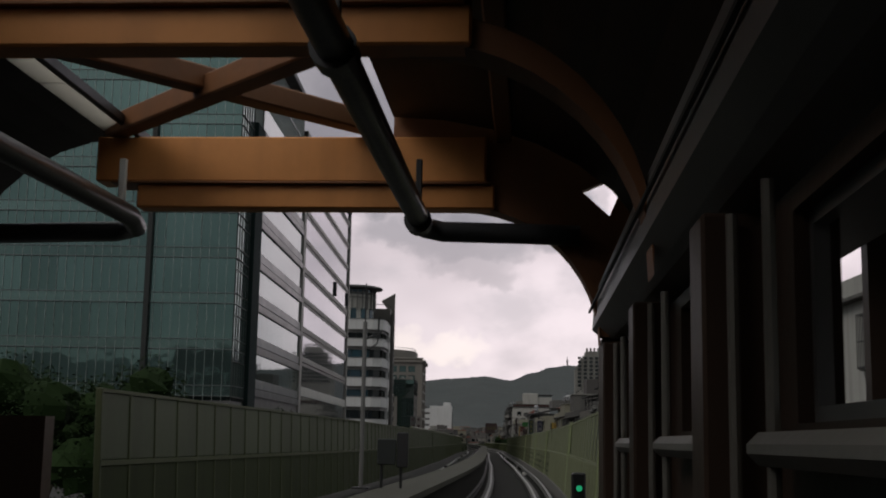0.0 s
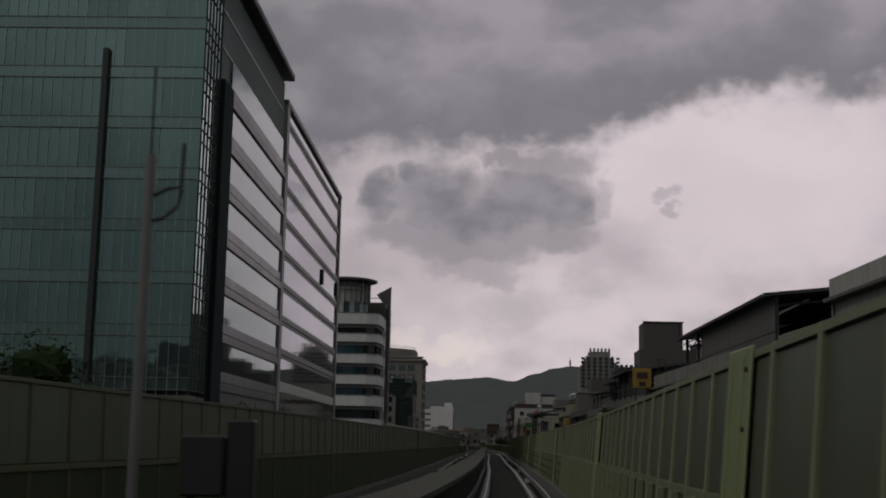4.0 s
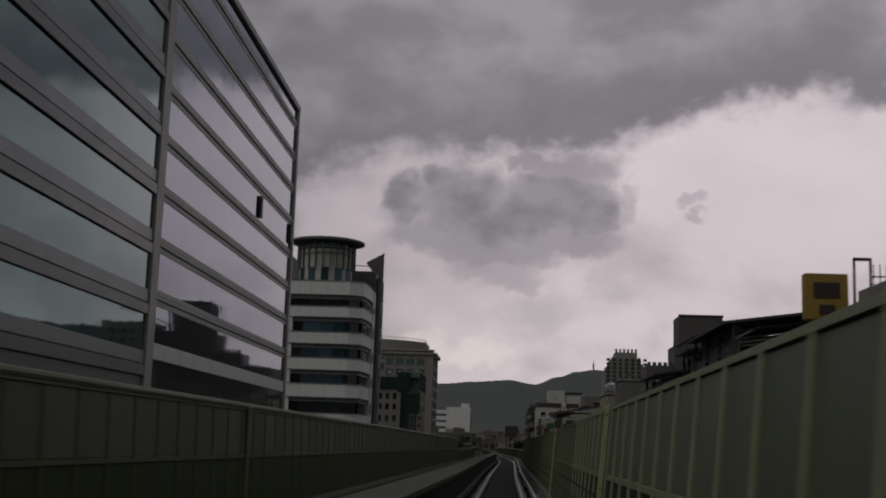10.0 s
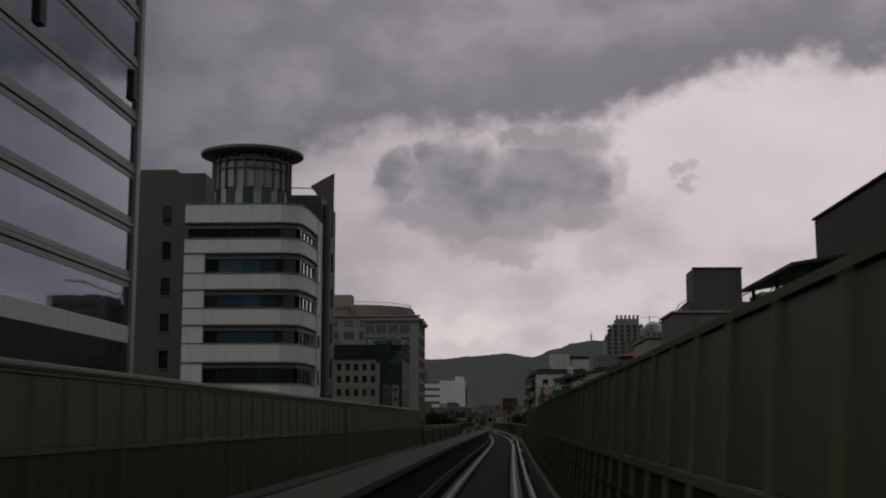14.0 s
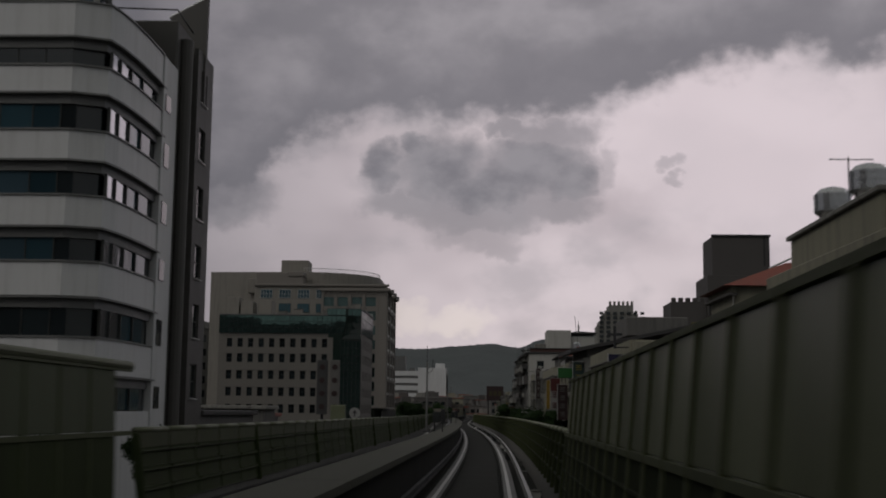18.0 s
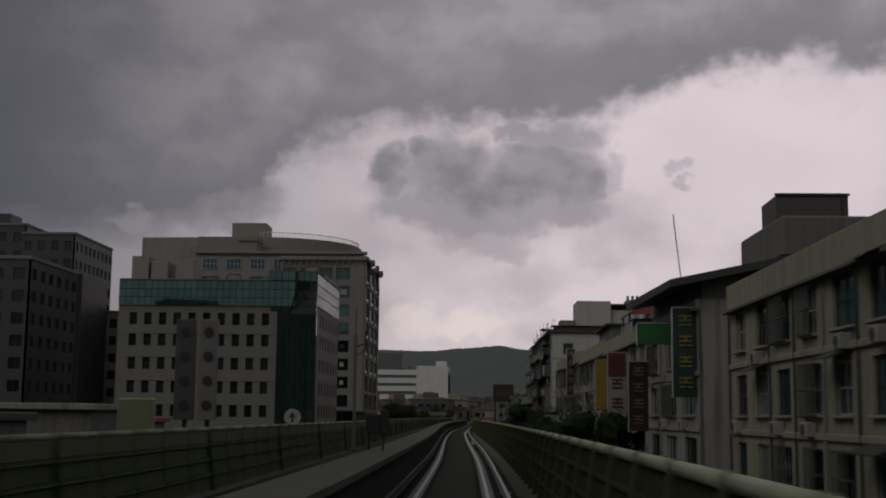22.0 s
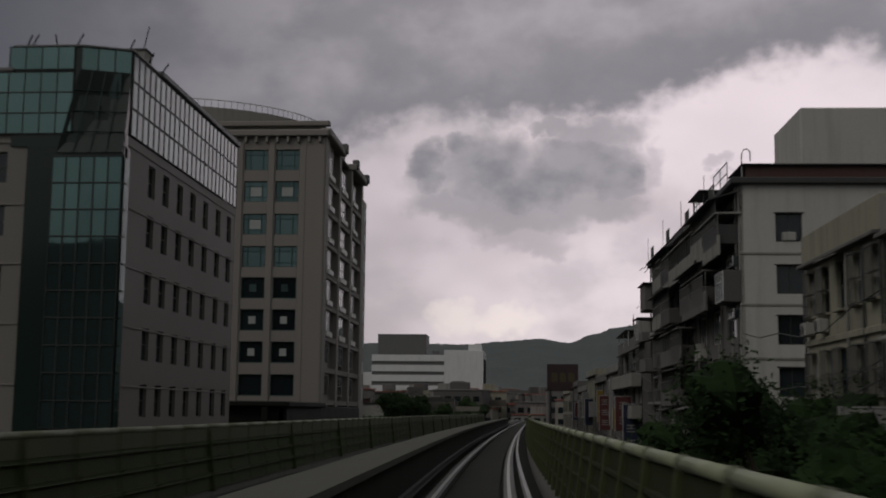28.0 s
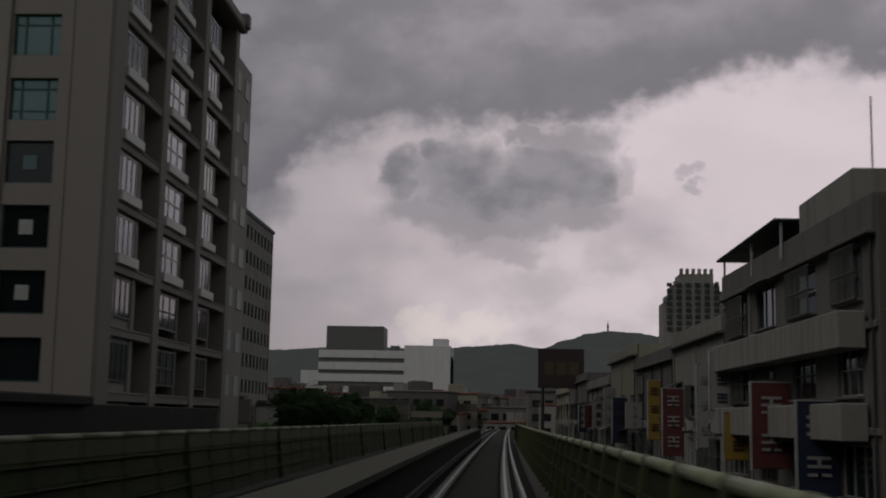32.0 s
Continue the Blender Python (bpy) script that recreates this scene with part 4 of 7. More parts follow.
    # taller dark block behind
    holes = [(8.3, 4 + Z + i * 4.4, 9.4, 6.2 + Z + i * 4.4) for i in range(6)] + [(3.0, 4 + Z + i * 4.4, 4.6, 5.8 + Z + i * 4.4) for i in range(6)]
    mb = face_at(-27.0, 9, 0, 0)
    holed_wall(b, mb, 13.4, 32.3 + Z, holes, REAR_DARK, .25)
    for o in holes:
        window(b, mb, *o, 1, 2, FRAME_DARK, WIN_DARK, sill=LINTEL)
    part("rear_block", Mesh().box(-27.0, 9.3, 0, -13.6, 30, 32.2 + Z), REAR_DARK, b)
    part("roof_step", Mesh().cham(-22.0, 10, 32.2 + Z, -17.5, 18, 33.0 + Z, .06), REAR_DARK, b)
    return b


# ---------------------------------------------------------------- office with the dark glass corner
def grid_holes(us, w, vs, h):
    return [(u, v, u + w, v + h) for v in vs for u in us]


def corner_glass_office():
    b = thing("corner_glass_office_building", "pinkish stone office with small windows and a dark glass corner", "building", (-22.0, 432.5, STREET))
    Z = -STREET
    rows = [2.0, 5.45, 8.95, 12.45, 15.6]
    # stone front
    mf = face_at(-29.8, 0, 0, 0)
    us = [1.7 + i * 2.22 for i in range(10)]
    holes = grid_holes(us, 1.15, [r + Z - .35 for r in rows], 1.85)
    holed_wall(b, mf, 24.04, 18.2 + Z, holes, PINK_STONE, .3)
    for o in holes:
        window(b, mf, *o, 1, 2, FRAME_DARK, WIN_DARK, .22)
    for v in (3.4, 6.9, 10.4, 13.9, 17.6):
        part("string_course", Mesh().cham(0, -.06, v + Z, 24, .05, v + .12 + Z, .02), PINK_STONE, b, "", mf)
    # glass attic, with a taller splayed block at the corner over a lower glass bay
    part("core", Mesh().box(-29.5, .5, 0, -.5, 26.5, 21.9 + Z), TEAL_DARK, b)
    part("attic_backing", Mesh().box(-29.8, -.05, 18.2 + Z, -6.8, .45, 21.95 + Z), ATTIC_GLASS, b)
    part("corner_block", Mesh().prism([(-6.8, -.1), (-2.75, -.1), (-.12, .95), (-.12, 6.0), (-6.8, 6.0)], 17.4 + Z, 23.4 + Z), ATTIC_GLASS, b, "dark glass corner block")
    part("corner_backing", Mesh().box(-5.76, -.1, 0, .05, 1.0, 17.4 + Z), ATTIC_GLASS, b, "dark glass corner")
    ma = face_at(-29.79, -.15, 18.15 + Z, 0)
    for k, (z, h) in enumerate(((0, 1.25), (1.25, 1.25), (2.5, 1.25), (3.9, 1.4))):
        for i in range(27 if k < 3 else 4):
            part("pane", shared(("fap", h), lambda: Mesh().cham(.03, 0, .03, .955, .05, h - .03, .01).made("pane", CORNER_TEAL)), None, b, "", ma @ Matrix.Translation((.02 + (i if k < 3 else i + 23) * .985, 0, z)))
    part("attic_grid", lattice([(.04 + i * .985, .985 + i * .985) for i in range(27)], [(.04, 1.21), (1.29, 2.46), (2.54, 3.71)], 26.64, 3.75, -.05, .03), MULLION_DARK, b, "", ma)
    part("block_grid", lattice([(.04 + i * .985, .985 + i * .985) for i in range(4)], [(.04, 1.4)], 3.98, 1.45, -.05, .03), MULLION_DARK, b, "", ma @ Matrix.Translation((23 * .985, 0, 3.85)))
    # the splayed top row and the leaning dark panel below it
    mp = face_at(-2.75, -.15, 22.0 + Z, math.degrees(math.atan2(1.05, 2.7)))
    for i in range(3):
        part("pane", shared(("fsp",), lambda: Mesh().cham(.03, 0, .03, .94, .05, 1.37, .01).made("pane", CORNER_TEAL)), None, b, "", mp @ Matrix.Translation((i * .965, 0, 0)))
    part("splay_grid", lattice([(.04 + i * .965, .925 + i * .965) for i in range(3)], [(.04, 1.36)], 2.9, 1.42, -.05, .03), MULLION_DARK, b, "", mp)
    quad = [(-3.95, -.24, 17.0), (.03, -.24, 17.0), (-.02, .86, 22.0), (-2.76, -.26, 22.0)]
    part("dark_trapezoid", Mesh().add([(x, y + o, z + Z) for o in (0, .45) for x, y, z in quad], [(0, 1, 2, 3), (7, 6, 5, 4), (0, 1, 5, 4), (1, 2, 6, 5), (2, 3, 7, 6), (3, 0, 4, 7)]), ATTIC_GLASS, b, "dark tapering panel on the corner")
    for k in range(1, 4):
        f = k / 4
        part("panel_joint", Mesh().tube([Vector(quad[0]).lerp(Vector(quad[3]), f) + Vector((0, -.02, Z)), Vector(quad[1]).lerp(Vector(quad[2]), f) + Vector((0, -.02, Z))], .035, 4), TEAL_DARK, b)
        part("panel_joint", Mesh().tube([Vector(quad[0]).lerp(Vector(quad[1]), f) + Vector((0, -.02, Z)), Vector(quad[3]).lerp(Vector(quad[2]), f) + Vector((0, -.02, Z))], .035, 4), TEAL_DARK, b)
    mc = face_at(-4.2, -.15, 0, 0)
    for k in range(10):
        for i in range(5):
            part("pane", shared(("cgp",), lambda: Mesh().cham(.03, 0, .03, .81, .05, 1.52, .01).made("pane", CORNER_TEAL)), None, b, "", mc @ Matrix.Translation((i * .84, 0, 1.0 + Z + k * 1.58)))
    part("mullion_grid", lattice([(.035 + i * .84, .805 + i * .84) for i in range(5)], [(.035 + k * 1.58, 1.545 + k * 1.58) for k in range(10)], 4.2, 15.85, -.06, .04), MULLION_DARK, b, "", mc @ Matrix.Translation((0, 0, 1.0 + Z)))
    # side with stone and a glass attic
    ms = face_at(0, .6, 0, 90)
    us = [4.2, 7.2, 10.4, 13.6, 17.0, 20.6, 24.0]
    holes = grid_holes(us, 1.35, [r + Z - .35 for r in rows], 2.0)
    holed_wall(b, ms, 26.6, 18.2 + Z, holes, PINK_STONE, .3)
    for o in holes:
        window(b, ms, *o, 1, 2, FRAME_DARK, WIN_DARK, .22)
    for v in (3.4, 6.9, 10.4, 13.9, 17.6):
        part("string_course", Mesh().cham(0, -.06, v + Z, 26.6, .05, v + .12 + Z, .02), PINK_STONE, b, "", ms)
    for k in range(3):
        for i in range(24):
            part("pane", shared(("atp",), lambda: Mesh().cham(.03, 0, .03, 1.06, .05, 1.6, .01).made("pane", ATTIC_PANE)), None, b, "", ms @ Matrix.Translation((.36 + i * 1.09, -.05, 18.3 + Z + k * 1.66)))
    part("mullion_grid", lattice([(.075 + i * 1.09, 1.015 + i * 1.09) for i in range(24)], [(.06, 1.60), (1.73, 3.26), (3.38, 4.93)], 26.2, 5.0, -.08, .06), MULLION_DARK, b, "", ms @ Matrix.Translation((.36, 0, 18.28 + Z)))
    part("corner_return", Mesh().cham(-.6, -.05, 0, 0, .3, 18.2 + Z, .03), ATTIC_GLASS, b, "", ms)
    for k in range(10):
        for i in range(3):
            part("pane", shared(("cgr",), lambda: Mesh().cham(.02, 0, .03, .26, .05, 1.52, .01).made("pane", ATTIC_PANE)), None, b, "", ms @ Matrix.Translation((-.6 + i * .28, -.12, 1.0 + Z + k * 1.58)))
    part("roof", Mesh().cham(-29.8, -.2, 21.95 + Z, -6.85, 27, 22.2 + Z, .05), DARK_CLAD, b)
    part("block_roof", Mesh().prism([(-6.9, -.25), (-2.72, -.25), (.05, .85), (.05, 6.2), (-6.9, 6.2)], 23.42 + Z, 23.52 + Z), DARK_CLAD, b)
    part("side_storey", Mesh().cham(-6.84, 6.05, 21.8 + Z, -.15, 27, 23.2 + Z, .05), DARK_CLAD, b)
    part("roof_edge", Mesh().cham(5.6, -.25, 23.3 + Z, 26.6, .3, 23.7 + Z, .05), DARK_CLAD, b, "", ms)
    for u, d in ((-29.0, 3), (-26, 2.2), (-22, 2.5)):
        part("roof_block", Mesh().cham(u, 3, 22.1 + Z, u + 2.6, 8, 23 + Z + d, .05), BROWN_TILE, b)
    for x, y, lean in ((-6.2, 0, .5), (-5.9, 0, .6), (-4.3, 0, 0), (-3.2, 0, .6), (-.4, 1.2, .5), (-.1, 4.0, .5), (-.1, 6.4, .7)):
        part("roof_spike", Mesh().tube([(x, y, 23.4 + Z), (x + lean, y - .4, 24.1 + Z)], .05, 5), DARK_STEEL, b)
    return b


def balcony_office():
    b = thing("balcony_apartment_building", "tall beige stone block with green windows and recessed balconies", "building", (-22.2, 502, STREET))
    Z = -STREET
    mf = face_at(-17.6, 0, 0, 0)
    vs = [29.95, 26.2, 22.35, 18.55, 14.9, 11.2, 7.5, 3.75]
    us = [.65, 4.4, 8.2, 11.9]
    holes = grid_holes(us, 2.75, [v + Z for v in vs], 2.45)
    holed_wall(b, mf, 17.6, 34.6 + Z, holes, BEIGE_STONE, .35)
    def green_window(deep):
        rows = [(.09, .52), (.60, 1.79), (1.91, 2.36)] if deep else [(.09, 1.79), (1.91, 2.36)]
        return lattice([(.09, .55), (.69, 2.06), (2.20, 2.66)], rows, 2.75, 2.45, -.03, .05).made("window", FRAME_GREEN)
    for i, o in enumerate(holes):
        up = i < 16
        if up:
            wn = part("window", shared(("gwn", i % 3), lambda: green_window(i % 3 < 2)), None, b, "", mf @ Matrix.Translation((o[0], .28, o[1])))
            part("pane", shared(("gwp",), lambda: Mesh().box(0, .01, 0, 2.75, .03, 2.45).made("pane", WIN_TEAL)), None, wn)
            if i in (5, 6, 4, 7, 10):
                part("blind", shared(("gwb",), lambda: Mesh().cham(.72, .0, .7, 2.03, .008, 1.8, .003).made("blind", WIN_PALE)), None, wn, "half-lowered pale blind")
        else:
            wn = window(b, mf, *o, 1, 1, FRAME_GREEN, WIN_DARK, .28, .11)
            if i != 30 and i != 31:
                part("shade_panel", shared(("shp", i < 20), lambda: Mesh().cham(.95, -.05, .8, 1.75, -.02, 1.65, .01).made("shade_panel", WIN_TEAL if i < 20 else WIN_PALE)), None, wn)
    for k in range(5):
        part("pier", shared(("bpier",), lambda: Mesh().cham(-.35, -.16, 0, .35, .02, 33.2 + Z, .04).made("pier", BEIGE_STONE)), None, b, "", mf @ Matrix.Translation(((0.35, 3.9, 7.68, 11.4, 15.1)[k], 0, 0)))
    part("corner_wall", Mesh().cham(-2.5, -.1, 0, .05, .4, 34.6 + Z, .05), BEIGE_STONE, b)
    part("cornice", Mesh().cham(-17.8, -.6, 33.9 + Z, .5, .5, 34.7 + Z, .12), BEIGE_STONE, b)
    for k in range(14):
        part("bracket", shared(("bbr",), lambda: Mesh().cham(-.14, -.45, 33.2 + Z, .14, 0, 33.9 + Z, .03).made("bracket", BEIGE_STONE)), None, b, "", (-16.8 + k * 1.25, 0, 0))
    # side: three bays, each a window group beside a dark recess, between full-height piers
    ms = face_at(0, 0, 0, 90)
    part("core", Mesh().box(-17.4, .5, 0, -1.7, 31.5, 34.3 + Z), DARK_CLAD, b)
    # Slate-dark backing: the shade of the recesses is put into its colour.
    part("side_backing", Mesh().cham(0.3, 1.3, 0, 31.5, 1.6, 34 + Z, .03), SLATE, b, "", ms)
    for y0, y1 in ((0, 2.3), (10.6, 11.9), (20.6, 21.8), (30.6, 31.9)):
        part("pier", Mesh().cham(y0, -.2, 0, y1, 1.3, 34.4 + Z, .05), BEIGE_STONE, b, "", ms)
    for i, v in enumerate(vs):
        for k, (y0, ya, y1) in enumerate(((2.3, 6.7, 10.6), (11.9, 17.2, 20.6), (21.8, 26.2, 30.6))):
            part("floor_slab", shared(("fsl", y0), lambda: Mesh().cham(y0, -.1, -.95, y1, 1.3, -.45, .04).cham(y0, -.16, -.5, y1, .0, -.38, .02).made("floor_slab", BEIGE_STONE)), None, b, "", ms @ Matrix.Translation((0, 0, v + Z)))
            part("window_bay", shared(("wby", y0), lambda: Mesh().cham(ya - .12, .05, -.4, ya + .12, 1.3, 2.75, .03).made("window_bay", BEIGE_STONE)), None, b, "", ms @ Matrix.Translation((0, 0, v + Z)))
            if i < 6:
                part("balcony_front", shared(("bfr", y0), lambda: Mesh().cham(y0 + .3, -.32, -.42, ya - .2, .0, .2, .04).made("balcony_front", PALE_PANEL)), None, b, "pale panel under the window", ms @ Matrix.Translation((0, 0, v + Z)))
            window(b, ms, y0 + .3, v + Z + .2, ya - .2, v + Z + 2.6, 4 if k != 1 else 3, 1 if k != 1 else 2, PALE_PANEL if i < 6 else FRAME_DARK, WIN_BLUE if i < 6 else WIN_DARK, .12, .14)
    for y0, y1 in ((-.3, 11.9), (20.4, 32.1)):
        part("cornice", Mesh().cham(y0, -.8, 34.0 + Z, y1, .6, 34.9 + Z, .12), BEIGE_STONE, b, "", ms)
    for y in (11.2, 21.2, 31.4):
        part("corner_cap", Mesh().cham(y - .5, -1.1, 34.2 + Z, y + .5, -.2, 35.5 + Z, .15), DARK_CLAD, b, "", ms)
    part("rear_wing", Mesh().cham(-17, 31.9, 0, -.5, 40.5, 33 + Z, .1), BROWN_TILE, b)
    for i in range(8):
        for k in range(2):
            part("window", shared(("rww",), lambda: Mesh().cham(-.1, 0, 0, .08, 1.8, 1.7, .03).made("window", WIN_PALE)), None, b, "", (-.5, 34 + k * 3.6, vs[i] + Z))
    part("roof", Mesh().box(-17.5, .3, 34.3 + Z, -.2, 31.7, 34.55 + Z), ROOF_GREY, b)
    return b


def brown_block():
    b = thing("terraced_brown_building", "broad brown tiled block with a curved railed roof terrace", "building", (-48, 512, STREET))
    Z = -STREET
    out = [(-24, 0), (2, -2)]
    for i in range(13):
        a = -math.pi / 2 + math.pi / 2 * i / 12
        out.append((2 + 20 * math.cos(a), 16 + 18 * math.sin(a)))
    out += [(22, 30), (-24, 30)]
    part("body", Mesh().prism(out, 0, 40 + Z), BROWN_TILE, b)
    part("wall", Mesh().cham(-10, -9.2, 0, 25.6, -2.2, 35.6 + Z, .1), BROWN_TILE, b)
    part("stair_block", Mesh().cham(-4.8, 2, 39 + Z, 2.8, 9, 43.7 + Z, .1), BROWN_TILE, b)
    part("plant_room", Mesh().cham(-9.5, -9.0, 35.5 + Z, 3.0, -3, 39.0 + Z, .1), BEIGE_STONE, b)
    part("plant_ledge", Mesh().cham(-1.0, -9.3, 38.0 + Z, 3.2, -3, 39.3 + Z, .1), BEIGE_STONE, b)
    part("roof_block", Mesh().cham(-13, -3, 34 + Z, -4.4, 2, 38 + Z, .1), BROWN_TILE, b)
    part("railing", Mesh().tube([(x * .98, y + .6, 41.1 + Z) for x, y in out[1:-2]], .07, 5), FRAME_ALU, b)
    for i in range(40):
        t = i / 39
        p = out[1 + min(13, int(t * 13))]
        q = out[1 + min(13, int(t * 13) + 1)]
        f = t * 13 - int(t * 13)
        x, y = (p[0] * (1 - f) + q[0] * f) * .98, p[1] * (1 - f) + q[1] * f + .6
        part("baluster", shared(("bal",), lambda: Mesh().tube([(0, 0, 40 + Z), (0, 0, 41.1 + Z)], .06, 4).made("baluster", FRAME_ALU)), None, b, "", (x, y, 0))
    mf = face_at(-9.5, -9.3, 0, 0)
    for i in range(7):
        window(b, mf, 1.2 + i * 5.0, 32.0 + Z, 4.4 + i * 5.0, 34.4 + Z, 4, 2, FRAME_ALU, WIN_BLUE, -.02, .1)
        window(b, mf, 1.2 + i * 5.0, 28.2 + Z, 4.4 + i * 5.0, 30.6 + Z, 4, 2, FRAME_GREEN, WIN_BLUE, -.02, .1)
    part("cornice", Mesh().cham(-.4, -.5, 35.3 + Z, 35.8, .3, 35.9 + Z, .08), BEIGE_STONE, b, "", mf)
    return b


def plain_tower(name, label, x0, x1, y0, y1, top, wall, rows, cols, glass, steps=()):
    """A block farther off, with a grid of windows in front and beside."""
    b = thing(name, label, "building", (x0, y0, STREET))
    Z = -STREET
    w, d = x1 - x0, y1 - y0
    part("core", Mesh().box(.3, .3, 0, w - .3, d, top + Z - .2), wall, b)
    near = w - .02 if (x0 + x1) / 2 < 0 else .02
    for m, span in ((face_at(0, 0, 0, 0), w), (face_at(w, 0, 0, 90), d) if (x0 + x1) / 2 < 0 else (face_at(0, d, 0, -90), d)):
        n = max(1, int(cols * span / w + .5))
        cell, fl = span / n, (top - 1.5) / rows
        holes = [(i * cell + cell * .22, Z + .8 + j * fl + fl * .22, i * cell + cell * .78, Z + .8 + j * fl + fl * .74) for j in range(rows) for i in range(n)]
        holed_wall(b, m, span, top + Z, holes, wall, .3)
        for o in holes:
            window(b, m, *o, 2, 1, FRAME_DARK, glass, .2, .08)
    part("roof", Mesh().cham(-.2, -.2, top + Z - .3, w + .2, d, top + Z + .3, .08), ROOF_GREY, b)
    for a0, b0, a1, b1, h0, h1 in steps:
        part("roof_block", Mesh().cham(a0, b0, h0 + Z, a1, b1, h1 + Z, .1), wall, b)
    return b


# A low dark block with slab and piers, added in place of black-green hedges.
def hedge_mass():
    b = thing("podium_wing", "low dark block standing in for hedges beside a tall block", "building", (-62, 478, STREET))
    Z = -STREET
    part("wall", Mesh().cham(0, .8, 0, 40.6, 20, 2.5 + Z, .1), SHADE_HEDGE_BLACK, b)
    part("canopy", Mesh().cham(-.4, 0, 2.5 + Z, 41.2, 20.5, 3.0 + Z, .08), SHADE_HEDGE_BLACK, b)
    for k in range(8):
        part("pier", shared(("podp",), lambda: Mesh().cham(-.3, 0, 0, .3, .8, 2.5 + Z, .04).made("pier", SHADE_HEDGE_BLACK)), None, b, "", (1 + k * 5.4, .1, 0))
    part("side_wall", Mesh().cham(40.0, .8, 0, 40.8, 50, 2.6 + Z, .06), SHADE_HEDGE_BLACK, b)


glass_office()
silver_office()
drum_tower()
corner_glass_office()
balcony_office()
hedge_mass()
brown_block()
plain_tower("slab_office_building", "dark grey stepped office slab", -119, -101, 520, 545, 44, SLATE, 10, 5, WIN_DARK, ((8, 3, 13, 10, 44, 47),))
plain_tower("slab_office_building", "dark grey office slab beside a lower wing", -101, -89, 518, 545, 41.7, SLATE, 10, 4, WIN_DARK, ((11.8, 2, 13.5, 20, 0, 33),))
plain_tower("low_office_building", "grey low office with roof railings", -88, -72, 540, 560, 26, PLASTER_GREY, 6, 5, WIN_DARK, ((3, 2, 8, 9, 26, 28.5),))
plain_tower("ribbon_office_building", "dark office with ribbon windows beside the stepped slabs", -100, -68.5, 440, 462, 26.2, SLATE, 7, 9, WIN_DARK)
# Out of view: added to give the corner glass something dark to reflect.
rear = thing("rear_slab_building", "unseen dark slab added behind the drum tower for reflections", "building", (-140, 262, STREET))
part("body", Mesh().cham(0, 0, 0, 93, 22, 39, .1), SLATE, rear)
part("roof_block", Mesh().cham(50, 4, 39, 66, 16, 42, .1), SLATE, rear)
plain_tower("slim_tower_block", "slim pale tower block", -44, -36.0, 602, 625, 30.8, PLASTER_GREY, 8, 3, WIN_DARK)


def far_white_office():
    b = thing("white_office_building", "long white office block with ribbon windows and a dark screen box", "building", (-59, 830, STREET))
    Z = -STREET
    part("core", Mesh().box(0, .5, 0, 43, 30, 22.5 + Z), DARK_CLAD, b)
    for z in (-Z, 5, 9.5, 13.5, 17.3, 21.2):
        part("band", Mesh().cham(0, 0, max(0, z + Z), 30, 2, z + 2.5 + Z, .05), WHITE_TILE, b)
    part("stair_tower", Mesh().cham(28, -1, 0, 43, 25, 25.5 + Z, .1), WHITE_TILE, b)
    part("roof_block", Mesh().cham(37, 3, 25.5 + Z, 42, 10, 28 + Z, .1), WHITE_TILE, b)
    part("roof_block", Mesh().cham(23, 4, 23 + Z, 26, 8, 25.6 + Z, .1), DARK_CLAD, b)
    part("screen_box", Mesh().cham(1.5, 6, 22 + Z, 20.5, 20, 32 + Z, .1), DARK_CLAD, b, "dark grey rooftop screen box")
    part("wing", Mesh().cham(-6, 2, 0, 3, 20, 17 + Z, .1), WHITE_TILE, b)


far_white_office()


def castle_tower():
    b = thing("stepped_apartment_tower", "far stepped apartment tower with a crenellated top", "building", (111.5, 1129, STREET))
    Z = -STREET
    for x0, x1, h in ((-19.5, 19.5, 70), (-17, 16.5, 74.5), (-14.5, 12.5, 80), (-10, 9, 86.5)):
        part("shaft", Mesh().cham(x0, abs(x0) * .02, 0, x1, 20, h + Z, .2), PLASTER_GREY, b)
    for i in range(6):
        part("merlon", Mesh().cham(-9.8 + i * 3.4, -.2, 86.5 + Z, -8.2 + i * 3.4, 3, 89.5 + Z, .1), PLASTER_GREY, b)
    for x, h in ((-18.5, 70), (-16, 74.5), (13.5, 74.5), (18, 70), (-12.5, 80), (11, 80)):
        part("merlon", Mesh().cham(x - .9, -.2, h + Z, x + .9, 3, h + 2.2 + Z, .1), PLASTER_GREY, b)
    for k in range(8, 16):
        for i in range(7):
            part("window", shared(("cwn",), lambda: Mesh().cham(-1.5, -.5, 0, 1.5, .2, 2.2, .1).made("window", WIN_DARK)), None, b, "", (-16 + i * 5.3, -.2, 25 + k * 3.6 + Z))


castle_tower()


